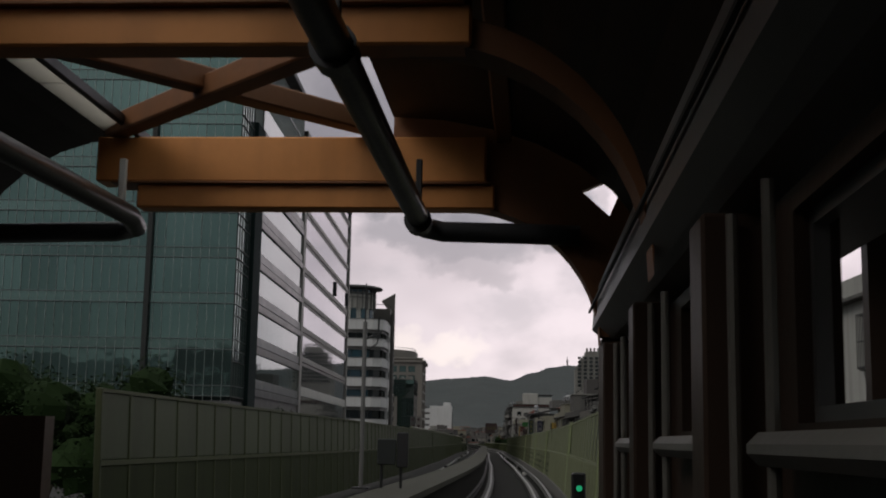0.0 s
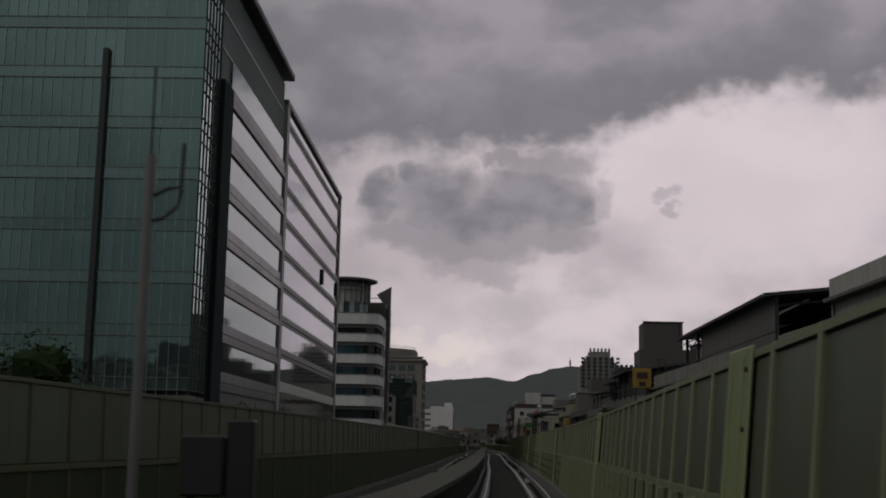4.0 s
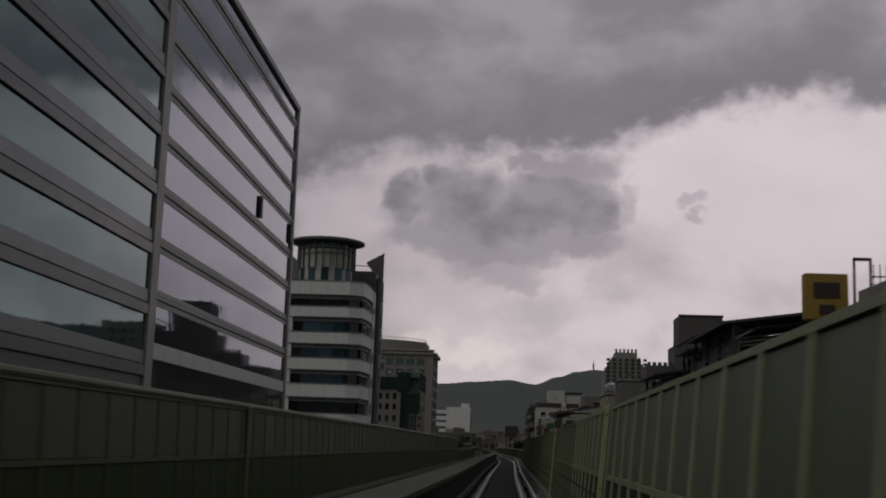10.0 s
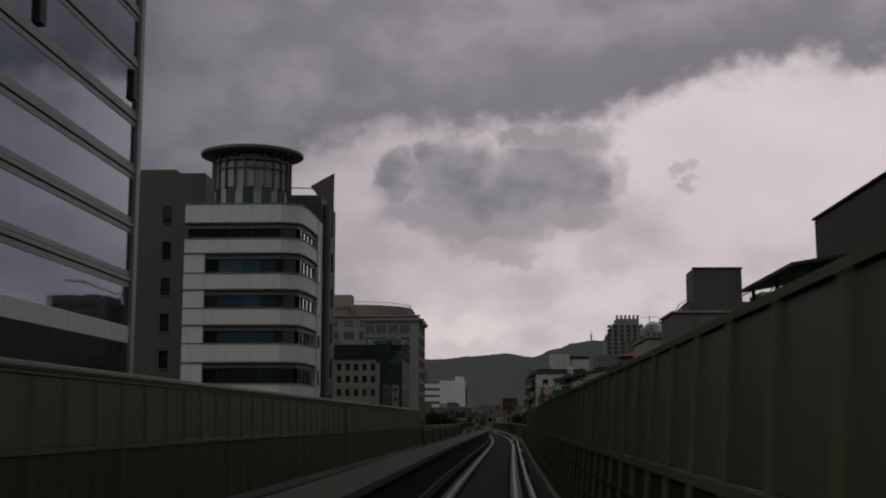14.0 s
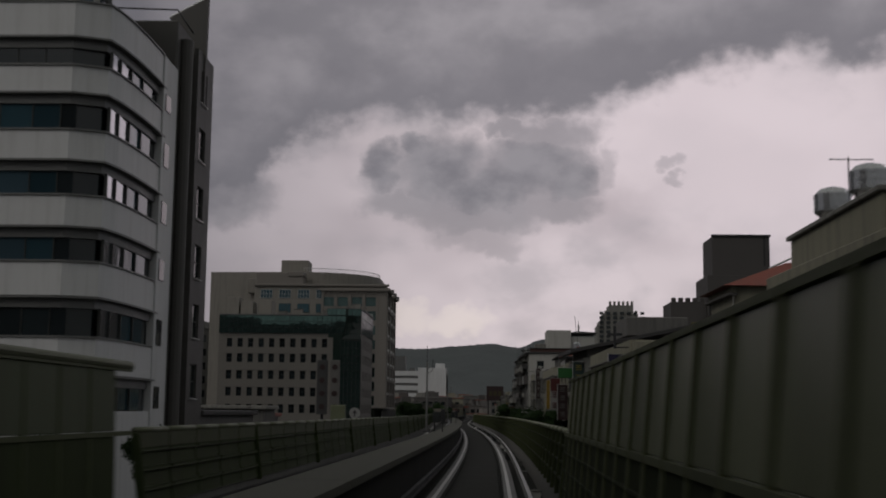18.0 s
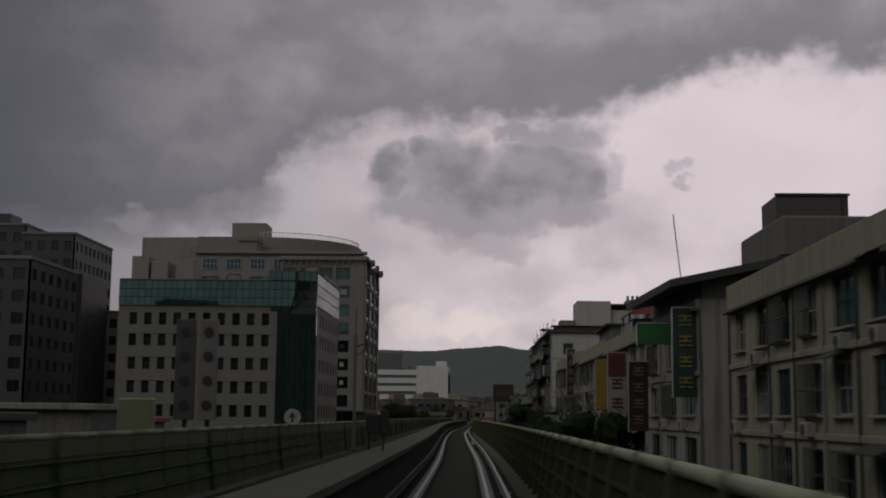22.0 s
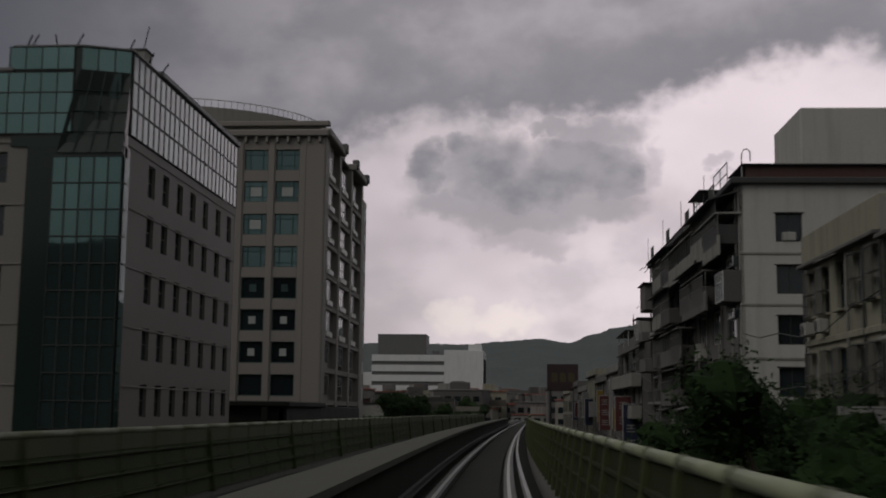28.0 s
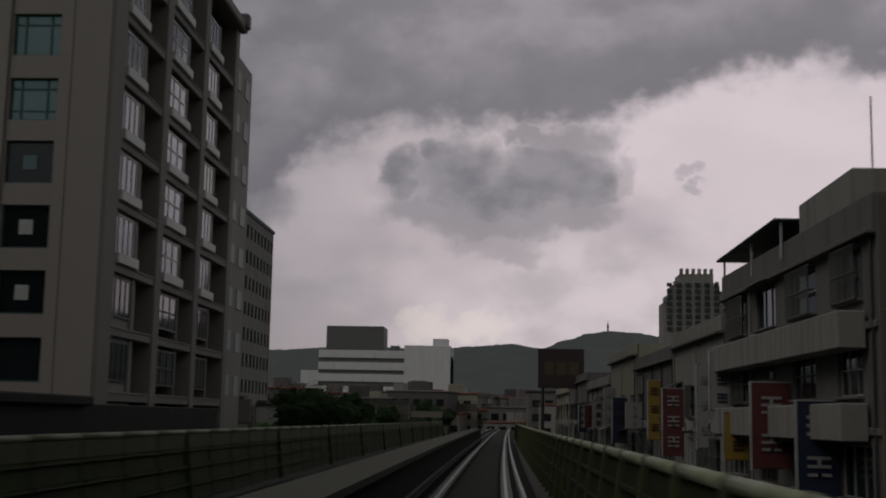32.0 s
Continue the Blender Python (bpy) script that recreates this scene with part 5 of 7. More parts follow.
def dark_tower():
    b = thing("dark_apartment_tower", "dark stepped apartment tower with roof frames", "building", (69.3, 536, STREET))
    Z = -STREET
    part("shaft", Mesh().cham(0, 0, 0, 26, 20, 43 + Z, .15), TOWER_DARK, b)
    part("upper_block", Mesh().cham(1.6, 1, 43 + Z, 18.5, 16, 54.6 + Z, .15), TOWER_DARK, b)
    part("wing", Mesh().cham(24, -4, 0, 44, 16, 46 + Z, .15), PLASTER_GREY, b)
    part("low_wing", Mesh().cham(-10.5, 2, 0, 0, 18, 35.2 + Z, .15), TOWER_DARK, b)
    part("low_wing", Mesh().cham(-20.5, 4, 0, -10.5, 18, 30.2 + Z, .15), TOWER_DARK, b)
    for k in range(5):
        part("merlon", Mesh().cham(-10.2 + k * 2.1, 2, 35.2 + Z, -9.0 + k * 2.1, 4, 36.4 + Z, .1), TOWER_DARK, b)
    for x in (16.9, 18.2):
        part("roof_post", Mesh().tube([(x, 1, 46 + Z), (x, 1, 55 + Z)], .25, 6), DARK_STEEL, b)
    part("roof_beam", Mesh().cham(1.4, .6, 54.5 + Z, 18.8, 1.2, 55.1 + Z, .05), DARK_STEEL, b)
    part("roof_arch", Mesh().tube([(18 + i * 2.4, 0, 45 + Z + 6.5 * math.sin(min(1.5, i * .18))) for i in range(10)], .35, 6), FRAME_ALU, b)
    for k in range(12):
        for i in range(4):
            part("window", shared(("dtw",), lambda: Mesh().cham(-1.1, -.35, 0, 1.1, .2, 1.6, .08).made("window", WIN_BLUE)), None, b, "", (27 + i * 4.4, -4, 4 + k * 3.4 + Z))


dark_tower()


# ---------------------------------------------------------------- street houses beside the line
def row_house(name, label, y0, y1, top, wall, x_back=10.0, rows=(4.0, 7.0), bays=3, parapet=1.0, canopy=None, boxes=True, front_windows=True, seed=1, off=0.0, h_win=1.75):
    """A walled house of the street row; its side to the line carries windows, grilles and cooling units."""
    rnd = random.Random(seed)
    xa, xb = xr(y0) + off, xr(y1) + off
    turn = math.degrees(math.atan2(xa - xb, y1 - y0))
    b = thing(name, label, "house", (xa, y0, STREET), turn, "street houses beside the line")
    Z = -STREET
    d = y1 - y0
    m = face_at(0, d, 0, -90)
    cell = d / bays
    holes = []
    for r in rows:
        for i in range(bays):
            w = cell * rnd.uniform(.42, .62)
            u = i * cell + (cell - w) * rnd.uniform(.35, .65)
            holes.append((u, r + Z - h_win, u + w, r + Z))
    holed_wall(b, m, d, top + Z, holes, wall, .22)
    for o in holes:
        wn = window(b, m, *o, rnd.choice((2, 3, 4)), rnd.choice((1, 2)), rnd.choice((FRAME_ALU, FRAME_DARK, FRAME_ALU)), rnd.choice((WIN_DARK, WIN_DARK, WIN_BLUE)), .15, .07, sill=wall)
        w = o[2] - o[0]
        q = rnd.random()
        if q < .45:
            g = Mesh()
            for k in range(int(w / .16) + 1):
                g.box(k * .16 - .012, -.42, -.05, k * .16 + .012, -.395, h_win + .05)
            for z in (0, h_win * .5, h_win):
                g.box(0, -.43, z - .02, w, -.2, z + .02)
            part("grille", g, GRILLE, wn, "metal window cage")
        elif q < .7:
            part("awning", Mesh().add([(-.15, -.2, h_win + .3), (w + .15, -.2, h_win + .3), (w + .15, -.95, h_win), (-.15, -.95, h_win), (-.15, -.2, h_win + .35), (w + .15, -.2, h_win + .35), (w + .15, -.95, h_win + .05), (-.15, -.95, h_win + .05)],
                                      [(0, 1, 2, 3), (4, 5, 6, 7), (0, 1, 5, 4), (2, 3, 7, 6), (0, 3, 7, 4), (1, 2, 6, 5)]), rnd.choice((SHED_ROOF, PLASTER_GREY)), wn, "sheet awning")
        if boxes and rnd.random() < .6:
            u = rnd.uniform(0, max(.1, w - .8))
            ac = part("cooling_unit", shared(("acu",), lambda: Mesh().cham(0, -.42, 0, .75, -.02, .52, .03).made("cooling_unit", AC_GREY)), None, b, "white air conditioner box", m @ Matrix.Translation((o[0] + u, 0, o[1] - .75)))
            part("fan_ring", shared(("acf",), lambda: Mesh().tube([(.37, -.43, .26), (.37, -.45, .26)], .2, 14).made("fan_ring", FRAME_DARK)), None, ac)
    # parapet band over a projecting strip, painted dark as its shadow line
    part("parapet", Mesh().cham(-.06, -.16, top + Z - parapet, d + .06, .1, top + Z, .03), wall, b, "", m)
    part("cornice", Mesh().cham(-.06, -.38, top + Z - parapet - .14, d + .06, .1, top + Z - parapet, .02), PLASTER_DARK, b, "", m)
    for r in rows[:-1]:
        part("floor_band", Mesh().cham(0, -.12, r + Z + .3, d, .05, r + Z + .55, .03), wall, b, "", m)
    for i in range(bays + 1):
        if rnd.random() < .6:
            part("drain_pipe", Mesh().tube([(i * cell * .98 + .1, -.1, 0), (i * cell * .98 + .1, -.1, top + Z - parapet)], .05, 6), rnd.choice((PLASTER_GREY, FRAME_DARK)), b, "", m)
    # front to the line of approach
    mf = face_at(0, 0, 0, 0)
    fh = []
    if front_windows:
        fh = [(u, r + Z - 1.6, u + 1.7, r + Z) for r in rows for u in (2.2, 6.0)]
    holed_wall(b, mf, x_back, top + Z, fh, wall, .22)
    for o in fh:
        window(b, mf, *o, 2, 1, FRAME_DARK, WIN_DARK, .15)
    part("core", Mesh().box(.4, .4, 0, x_back, d - .02, top + Z - parapet), PLASTER_DARK, b)
    part("roof", Mesh().box(.1, .1, top + Z - parapet, x_back, d - .1, top + Z - parapet + .12), ROOF_GREY, b)
    return b, m, mf


def water_tank(x, y, z, h=1.7, r=.6):
    b = thing("water_tank", "stainless steel rooftop water tank on a stand", "water tank", (x, y, z), group="rooftop water tanks")
    part("shell", Mesh().tube([(0, 0, .5), (0, 0, .6), (0, 0, .5 + h), (0, 0, .7 + h), (0, 0, .8 + h)], [r * .9, r, r, r * .7, r * .2], 18), STAINLESS, b, smooth=False)
    for k in range(3):
        z = .6 + h * (.1 + .3 * k)
        part("hoop", Mesh().tube([(0, 0, z), (0, 0, z + .05)], r * 1.03, 18), STAINLESS, b)
    for a in range(4):
        x1, y1 = r * .7 * math.cos(a * math.pi / 2), r * .7 * math.sin(a * math.pi / 2)
        part("leg", Mesh().cham(x1 - .04, y1 - .04, 0, x1 + .04, y1 + .04, .5, .008), DARK_STEEL, b)
    return b


def hanging_sign(label, x, y, z0, z1, wide, body, marks, mark_mat, t=.25, second=None):
    """A tall blade sign square to the wall, with rows of plain marks."""
    b = thing("blade_sign", label, "sign", (x, y, z0), group="shop signs")
    h = z1 - z0
    part("sign_box", Mesh().cham(-wide, -t / 2, 0, 0, t / 2, h, .03), body, b)
    part("edge_frame", Mesh().box(-wide - .05, -t / 2 - .02, -.05, -wide, t / 2 + .02, h + .05).box(-wide, -t / 2 - .02, h, 0, t / 2 + .02, h + .05), FRAME_ALU, b)
    if second:
        part("head_panel", Mesh().cham(-wide + .02, -t / 2 - .03, h * .62, -.02, -t / 2 - .005, h - .02, .01), second, b)
    for k in range(marks):
        zc = h * (1 - (k + .6) / (marks + .3))
        s = min(wide * .62, h / (marks + 1) * .7)
        g = Mesh()
        for j in range(3):
            g.box(-wide / 2 - s / 2, -t / 2 - .06, zc + (j - 1) * s * .36 - s * .07, -wide / 2 + s / 2, -t / 2 - .035, zc + (j - 1) * s * .36 + s * .07)
        g.box(-wide / 2 - s * .08, -t / 2 - .06, zc - s * .43, -wide / 2 + s * .08, -t / 2 - .034, zc - s * .29).box(-wide / 2 - s * .08, -t / 2 - .06, zc + s * .07, -wide / 2 + s * .08, -t / 2 - .034, zc + s * .29)
        part("mark", g, mark_mat, b)
    for z in (h * .2, h * .8):
        part("bracket", Mesh().tube([(0, 0, z), (.7, 0, z)], .04, 6), DARK_STEEL, b)
    return b


def written(text, size, material, parent, at, deep=.02):
    """Raised lettering in the built-in font, as a mesh part."""
    cu = bpy.data.curves.new("lettering", "FONT")
    cu.body, cu.size, cu.extrude, cu.align_x, cu.align_y = text, size, deep, "CENTER", "CENTER"
    tmp = bpy.data.objects.new("lettering_source", cu)
    me = bpy.data.meshes.new_from_object(tmp)
    bpy.data.objects.remove(tmp)
    me.materials.clear()
    me.materials.append(material)
    return part("lettering", me, None, parent, "", at)


# church house with its cross and navy sign
church, m, mf = row_house("church_house", "cream plaster three-storey house with open balconies and a parapet", 278.6, 308.3, 8.2, PLASTER, 16, (1.2, 4.1, 6.9), 8, 1.15, seed=3, front_windows=False)
Zs = -STREET
part("column", Mesh().cham(.02, -1.3, 0, 1.25, .0, 8.0 + Zs, .05), PLASTER, church)
part("front_parapet", Mesh().cham(1.25, -1.3, 6.57 + Zs, 15.6, -1.05, 8.05 + Zs, .05), PLASTER, church)
part("front_roof", Mesh().box(1.25, -1.05, 6.5 + Zs, 15.6, .0, 6.7 + Zs), PLASTER_DARK, church)
for z0, z1 in ((3.78, 4.97), (1.1, 2.44), (-1.8, -.3)):
    part("balcony_front", Mesh().cham(3.4, -1.3, z0 + Zs, 15.6, -1.08, z1 + Zs, .05), PLASTER, church, "cream balcony front")
    part("balcony_floor", Mesh().cham(1.25, -1.08, z0 + Zs, 15.6, .0, z0 + .18 + Zs, .03), PLASTER, church)
    # Near-black sheet: the shade inside the balcony is put into its colour.
    part("balcony_recess", Mesh().box(1.3, -.07, z0 + .2 + Zs, 15.4, -.02, z1 + 1.5 + Zs), SHADE_HEDGE_BLACK, church, "near-black sheet for the shade inside the balcony")
    window(church, mf, 6.4, z0 + 1.0 + Zs, 8.6, z1 + 1.3 + Zs, 2, 1, FRAME_DARK, WIN_DARK, -.12)
part("white_door", Mesh().cham(4.2, -.25, 5.2 + Zs, 5.1, -.12, 6.2 + Zs, .02), LEDGE, church, "pale door leaf in the balcony")
block("cooling_unit", church, LEDGE, 3.4, -1.5, 6.1 + Zs, 4.1, -1.1, 6.55 + Zs)

yard = thing("yellow_blade_sign", "tall yellow blade sign with a red ring and dark marks", "sign", (17.18, 255.1, STREET))
part("sign_box", Mesh().cham(-.62, -.15, 8.4, .62, .15, 16.4, .04), SIGN_DULL, yard)
part("ring", Mesh().tube([(.32 * math.cos(a * .4), -.17, 15.3 + .32 * math.sin(a * .4)) for a in range(17)], .045, 5), SIGN_RED, yard, "red ring")
for k in range(5):
    z = 14.1 - k * 1.05
    part("mark", Mesh().box(-.34, -.165, z, .34, -.15, z + .08).box(-.04, -.165, z - .3, .04, -.15, z).box(-.26, -.165, z - .2, .26, -.15, z - .13).box(-.3, -.165, z - .42, .3, -.15, z - .34).box(-.3, -.165, z - .34, -.23, -.15, z - .2).box(.23, -.165, z - .34, .3, -.15, z - .2), SIGN_MUSTARD, yard)
part("post", Mesh().tube([(.3, .3, 0), (.3, .3, 15.5)], .12, 8), DARK_STEEL, yard)
board = thing("red_shop_board", "dull red shop board on a house front", "sign", (18.2, 250.0, 2.3))
part("board", Mesh().cham(0, -.2, 0, 4.5, .1, 1.8, .04), SIGN_RED, board)
for x in (.4, 4.0):
    part("post", Mesh().cham(x, .1, STREET - 2.3, x + .12, .22, 1.6, .01), DARK_STEEL, board)
part("mark", Mesh().box(.6, -.23, .5, 1.6, -.2, 1.2).box(2.0, -.23, .5, 3.0, -.2, 1.2), SIGN_DIM, board)
cross = thing("roof_cross", "dark steel cross on the parapet", "cross", (14.4, 279.3, 7.5))
part("upright", Mesh().cham(-.11, -.1, 0, .11, .1, 1.8, .02), DARK_STEEL, cross)
part("arm", Mesh().cham(-.6, -.09, 1.05, .6, .09, 1.27, .02), DARK_STEEL, cross)
part("bracket", Mesh().tube([(0, 0, .1), (1.2, 0, .1)], .06, 6), DARK_STEEL, cross)
sign = thing("church_sign", "tall navy blade sign with white characters", "sign", (15.5, 283.0, 1.2))
part("sign_box", Mesh().cham(-1.25, -.15, 0, 0, .15, 6.0, .03), SIGN_NAVY, sign)
part("edge_frame", Mesh().box(-1.3, -.17, -.05, -1.25, .17, 6.05), FRAME_ALU, sign)
for k, ch in enumerate("內湖聖教會"):
    written(ch, .95, SIGN_WHITE, sign, Matrix.Translation((-.62, -.17, 4.95 - k * 1.03)) @ Matrix.Rotation(radians(90), 4, "X"))
for z in (1.0, 5.0):
    part("bracket", Mesh().tube([(-.1, 0, z), (.6, 0, z)], .05, 6), DARK_STEEL, sign)

# big dark-roofed house
house, m, mf = row_house("dark_roofed_house", "grey plaster house under a broad dark sheet roof", 316, 334, 8.4, PLASTER_GREY, 12, (1.2, 4.1, 6.8), 3, .5, seed=5)
part("sheet_roof", Mesh().add([(-1.6, -1.0, 9.3 + Zs), (13, -1.0, 12.4 + Zs), (13, 17, 12.4 + Zs), (-1.6, 16.5, 9.6 + Zs), (-1.6, -1.0, 8.9 + Zs), (13, -1.0, 12.0 + Zs), (13, 17, 12.0 + Zs), (-1.6, 16.5, 9.15 + Zs)],
                              [(0, 1, 2, 3), (4, 5, 6, 7), (0, 1, 5, 4), (1, 2, 6, 5), (2, 3, 7, 6), (3, 0, 4, 7)]), SHED_ROOF, house, "dark corrugated sheet roof")
part("gable_wall", Mesh().box(.3, .3, 8.2 + Zs, 12, 17.5, 9.6 + Zs), PLASTER_DARK, house)
part("roof_block", Mesh().cham(5, 2, 11 + Zs, 12, 12, 13.2 + Zs, .1), PLASTER_DARK, house)
part("antenna", Mesh().tube([(-.5, 2, 9.5 + Zs), (-.9, 2, 13.2 + Zs)], .03, 5), DARK_STEEL, house)

# row up to the white apartments
h1, m, mf = row_house("shop_house", "weathered cream house with cages on its windows", 334.2, 358, 8.6, PLASTER, 12, (1.2, 4.3, 7.2), 5, 1.1, seed=8)
h2, m, mf = row_house("shop_house", "stained cream house with a long pale parapet", 358.2, 382, 8.9, PLASTER, 12, (1.2, 4.4, 7.3), 5, 1.2, seed=9)
h3, m, mf = row_house("shop_house", "stained grey house with sagging cables", 382.2, 404, 9.2, PLASTER_GREY, 12, (1.3, 4.5, 7.6), 4, 1.2, seed=10)
h4, m, mf = row_house("shop_house", "cream house at the end of the row", 404.2, 414.5, 9.4, PLASTER, 12, (1.4, 4.6, 7.8), 5, 1.2, seed=11)
roof = thing("roof_shelter", "red metal roof shelter with railings", "shelter", (15.2, 339.5, 7.6))
part("sheet", Mesh().add([(-.9, 3.5, 2.3), (1.3, 3.5, 3.6), (1.3, 8.5, 3.6), (-.9, 8.5, 2.3), (-.9, 3.5, 2.18), (1.3, 3.5, 3.48), (1.3, 8.5, 3.48), (-.9, 8.5, 2.18)],
                         [(0, 1, 2, 3), (4, 5, 6, 7), (0, 1, 5, 4), (1, 2, 6, 5), (2, 3, 7, 6), (3, 0, 4, 7)]), RED_ROOF, roof)
for x, y in ((-.7, 3.8), (-.7, 8.1), (1.1, 3.8), (1.1, 8.1)):
    part("post", Mesh().cham(x - .06, y - .06, 0, x + .06, y + .06, 2.35 if x < 0 else 3.4, .01), DARK_STEEL, roof)
part("gable_panel", Mesh().prism([(-.85, 2.25), (1.25, 3.45), (1.25, 2.25)], 0, .06), RED_ROOF, roof, "", Matrix.Translation((0, 3.6, 0)) @ Matrix.Rotation(radians(90), 4, "X"))
for k in range(16):
    part("baluster", shared(("rbal",), lambda: Mesh().tube([(0, 0, .4), (0, 0, 1.5)], .025, 4).made("baluster", FRAME_ALU)), None, roof, "", (-.9, .4 + k * .5, 0))
for x, y, z in ((18.4, 372.0, 10.9), (18.6, 375.4, 10.9), (17.6, 357.5, 7.6)):
    water_tank(x, y, z)
for y0, y1, z0, z1 in ((344, 352, 7.7, 9.6), (366, 378, 7.9, 10.9), (380, 392, 8.0, 9.6), (396, 402, 8.2, 9.9)):
    s = thing("roof_shed", "dark sheet shed on the roof behind the parapet", "shed", (15.3, y0, z0), group="roof sheds")
    part("body", Mesh().cham(0, 0, 0, 6, y1 - y0, z1 - z0 - .2, .05), PLASTER_DARK, s)
    part("roof", Mesh().cham(-.5, -.4, z1 - z0 - .2, 6.4, y1 - y0 + .4, z1 - z0, .04), SHED_ROOF, s)

# signs along the row
hanging_sign("dark teal blade shop sign with yellow marks", 15.0, 316.6, 3.3, 7.95, 1.3, SIGN_TEAL, 4, SIGN_OCHRE)
hanging_sign("bright green box shop sign", 14.3, 319.5, 6.2, 7.35, 2.1, SIGN_GREEN, 0, SIGN_GREEN)
hanging_sign("maroon shop sign with pale marks", 13.9, 328.3, 1.4, 5.65, 1.2, SIGN_BROWN, 4, SIGN_DIM)
hanging_sign("white shop sign with a red head", 13.6, 338.0, 2.3, 6.7, 1.25, SIGN_WHITE, 3, SIGN_RED, second=SIGN_RED)
hanging_sign("plain yellow blade shop sign", 13.6, 348.0, 2.8, 6.7, 1.25, SIGN_YELLOW, 0, SIGN_BROWN)
hanging_sign("slim dark blade shop sign", 13.6, 389.5, 4.7, 9.8, .9, SIGN_BROWN, 5, PLASTER_GREY)
hanging_sign("pale notice board on posts", 13.2, 400.0, .0, 2.4, 2.6, SIGN_WHITE, 1, PLASTER_GREY)


# white apartment house with stacked balconies
def apartment():
    b = thing("apartment_house", "five-storey white plaster apartment house with caged balconies", "house", (12.7, 428.4, STREET), math.degrees(.02))
    Z = -STREET
    top, d = 14.35, 38.2
    mf = face_at(0, 0, 0, 0)
    holes = [(1.9, z + Z, 3.3, z + 1.5 + Z) for z in (11.2, 8.45, 5.8, 3.1)]
    holed_wall(b, mf, 13, top + Z, holes, APARTMENT_WHITE, .25)
    for o in holes:
        w = window(b, mf, *o, 2, 1, FRAME_DARK, WIN_DARK, .2)
        if o is holes[0]:
            part("cooling_unit", Mesh().cham(.35, -.3, .05, 1.05, .1, .5, .03), AC_GREY, w)
        part("hood", shared(("apaw",), lambda: Mesh().cham(-.1, -.25, 1.5, 1.5, 0, 1.57, .02).made("hood", SHED_ROOF)), None, w)
    for z in (10.5, 7.8, 5.0):
        part("floor_line", Mesh().cham(0, -.05, z + Z, 13, .03, z + .14 + Z, .02), PLASTER_GREY, b, "", mf)
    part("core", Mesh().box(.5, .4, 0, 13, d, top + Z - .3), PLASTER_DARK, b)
    part("roof", Mesh().cham(-.4, -.3, top + Z - .1, 13.4, d, top + Z + .25, .05), SHED_ROOF, b)
    part("stair_house", Mesh().cham(4.2, 3.5, top + Z, 9.2, 10.2, 19.3 + Z, .08), APARTMENT_WHITE, b)
    part("stair_house_roof", Mesh().cham(9.2, 3.5, 18.6 + Z, 14.5, 12, 18.9 + Z, .04), SHED_ROOF, b)
    part("side_room", Mesh().cham(9.2, 4, top + Z, 14.2, 12, 18.0 + Z, .06), PLASTER_WHITE, b)
    part("low_room", Mesh().cham(1.9, 6, top + Z, 4.1, 10, 16.6 + Z, .06), PLASTER_GREY, b)
    part("terrace_front", Mesh().cham(.5, .25, top + .2 + Z, 13, .5, top + .95 + Z, .03), TERRACE_RED, b, "dark red sheet round the roof terrace")
    part("terrace_roof", Mesh().cham(.2, .0, top + .95 + Z, 13.2, 4, top + 1.03 + Z, .02), SHED_ROOF, b)
    part("bent_pipe", Mesh().tube([(.3, .4, top + Z), (.3, .4, 16.0 + Z), (.4, .4, 16.2 + Z), (.6, .4, 16.25 + Z), (.75, .4, 16.1 + Z), (.75, .4, 15.6 + Z)], .04, 6), FRAME_ALU, b)
    # the side to the line: bays of windows and cages
    m = face_at(0, d, 0, -90)
    rnd = random.Random(21)
    floors = [1.0, 3.6, 6.4, 9.2, 12.0]
    bays = 8
    cell = d / bays
    holes = []
    for f in floors:
        for i in range(bays):
            holes.append((i * cell + .7, f + Z - .2, i * cell + cell - .7, f + 1.75 + Z))
    # Much darker plaster than the white front: this side's shade is in the colour.
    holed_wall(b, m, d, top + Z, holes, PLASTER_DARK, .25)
    for k, o in enumerate(holes):
        w = o[2] - o[0]
        wn = window(b, m, *o, rnd.choice((3, 4, 5)), 1, rnd.choice((FRAME_ALU, FRAME_ALU, FRAME_DARK)), rnd.choice((WIN_DARK, WIN_BLUE)), .15, .08)
        q = rnd.random()
        if q < .34:
            # closed-in balcony of dark sheet and bars
            g = Mesh().cham(-.5, -1.3, -.7, w + .5, -.0, .35, .04)
            bal = part("balcony", g, rnd.choice((PLASTER_DARK, TOWER_DARK, PLASTER_GREY, SHED_ROOF)), wn, "built-out balcony")
            n = int((w + .98) / .22)
            g = lattice([(.03 + j * .22, .22 + j * .22) for j in range(n)], [(.03, .6), (.65, 1.32)], n * .22 + .03, 1.35, 0, .03)
            part("cage", g, GRILLE, wn, "metal balcony cage", Matrix.Translation((-.5, -1.3, .35)))
            part("awning", Mesh().add([(-.7, 0, 2.1), (w + .7, 0, 2.1), (w + .7, -1.75, 1.6), (-.7, -1.75, 1.6), (-.7, 0, 2.16), (w + .7, 0, 2.16), (w + .7, -1.75, 1.66), (-.7, -1.75, 1.66)],
                                      [(0, 1, 2, 3), (4, 5, 6, 7), (0, 1, 5, 4), (2, 3, 7, 6), (0, 3, 7, 4), (1, 2, 6, 5)]), rnd.choice((SHED_ROOF, SHED_ROOF, PLASTER_DARK)), wn, "sheet awning")
        elif q < .6:
            part("flower_ledge", Mesh().cham(-.2, -.7, -.5, w + .2, 0, -.3, .03), PLASTER_GREY, wn)
            n = int(w / .2)
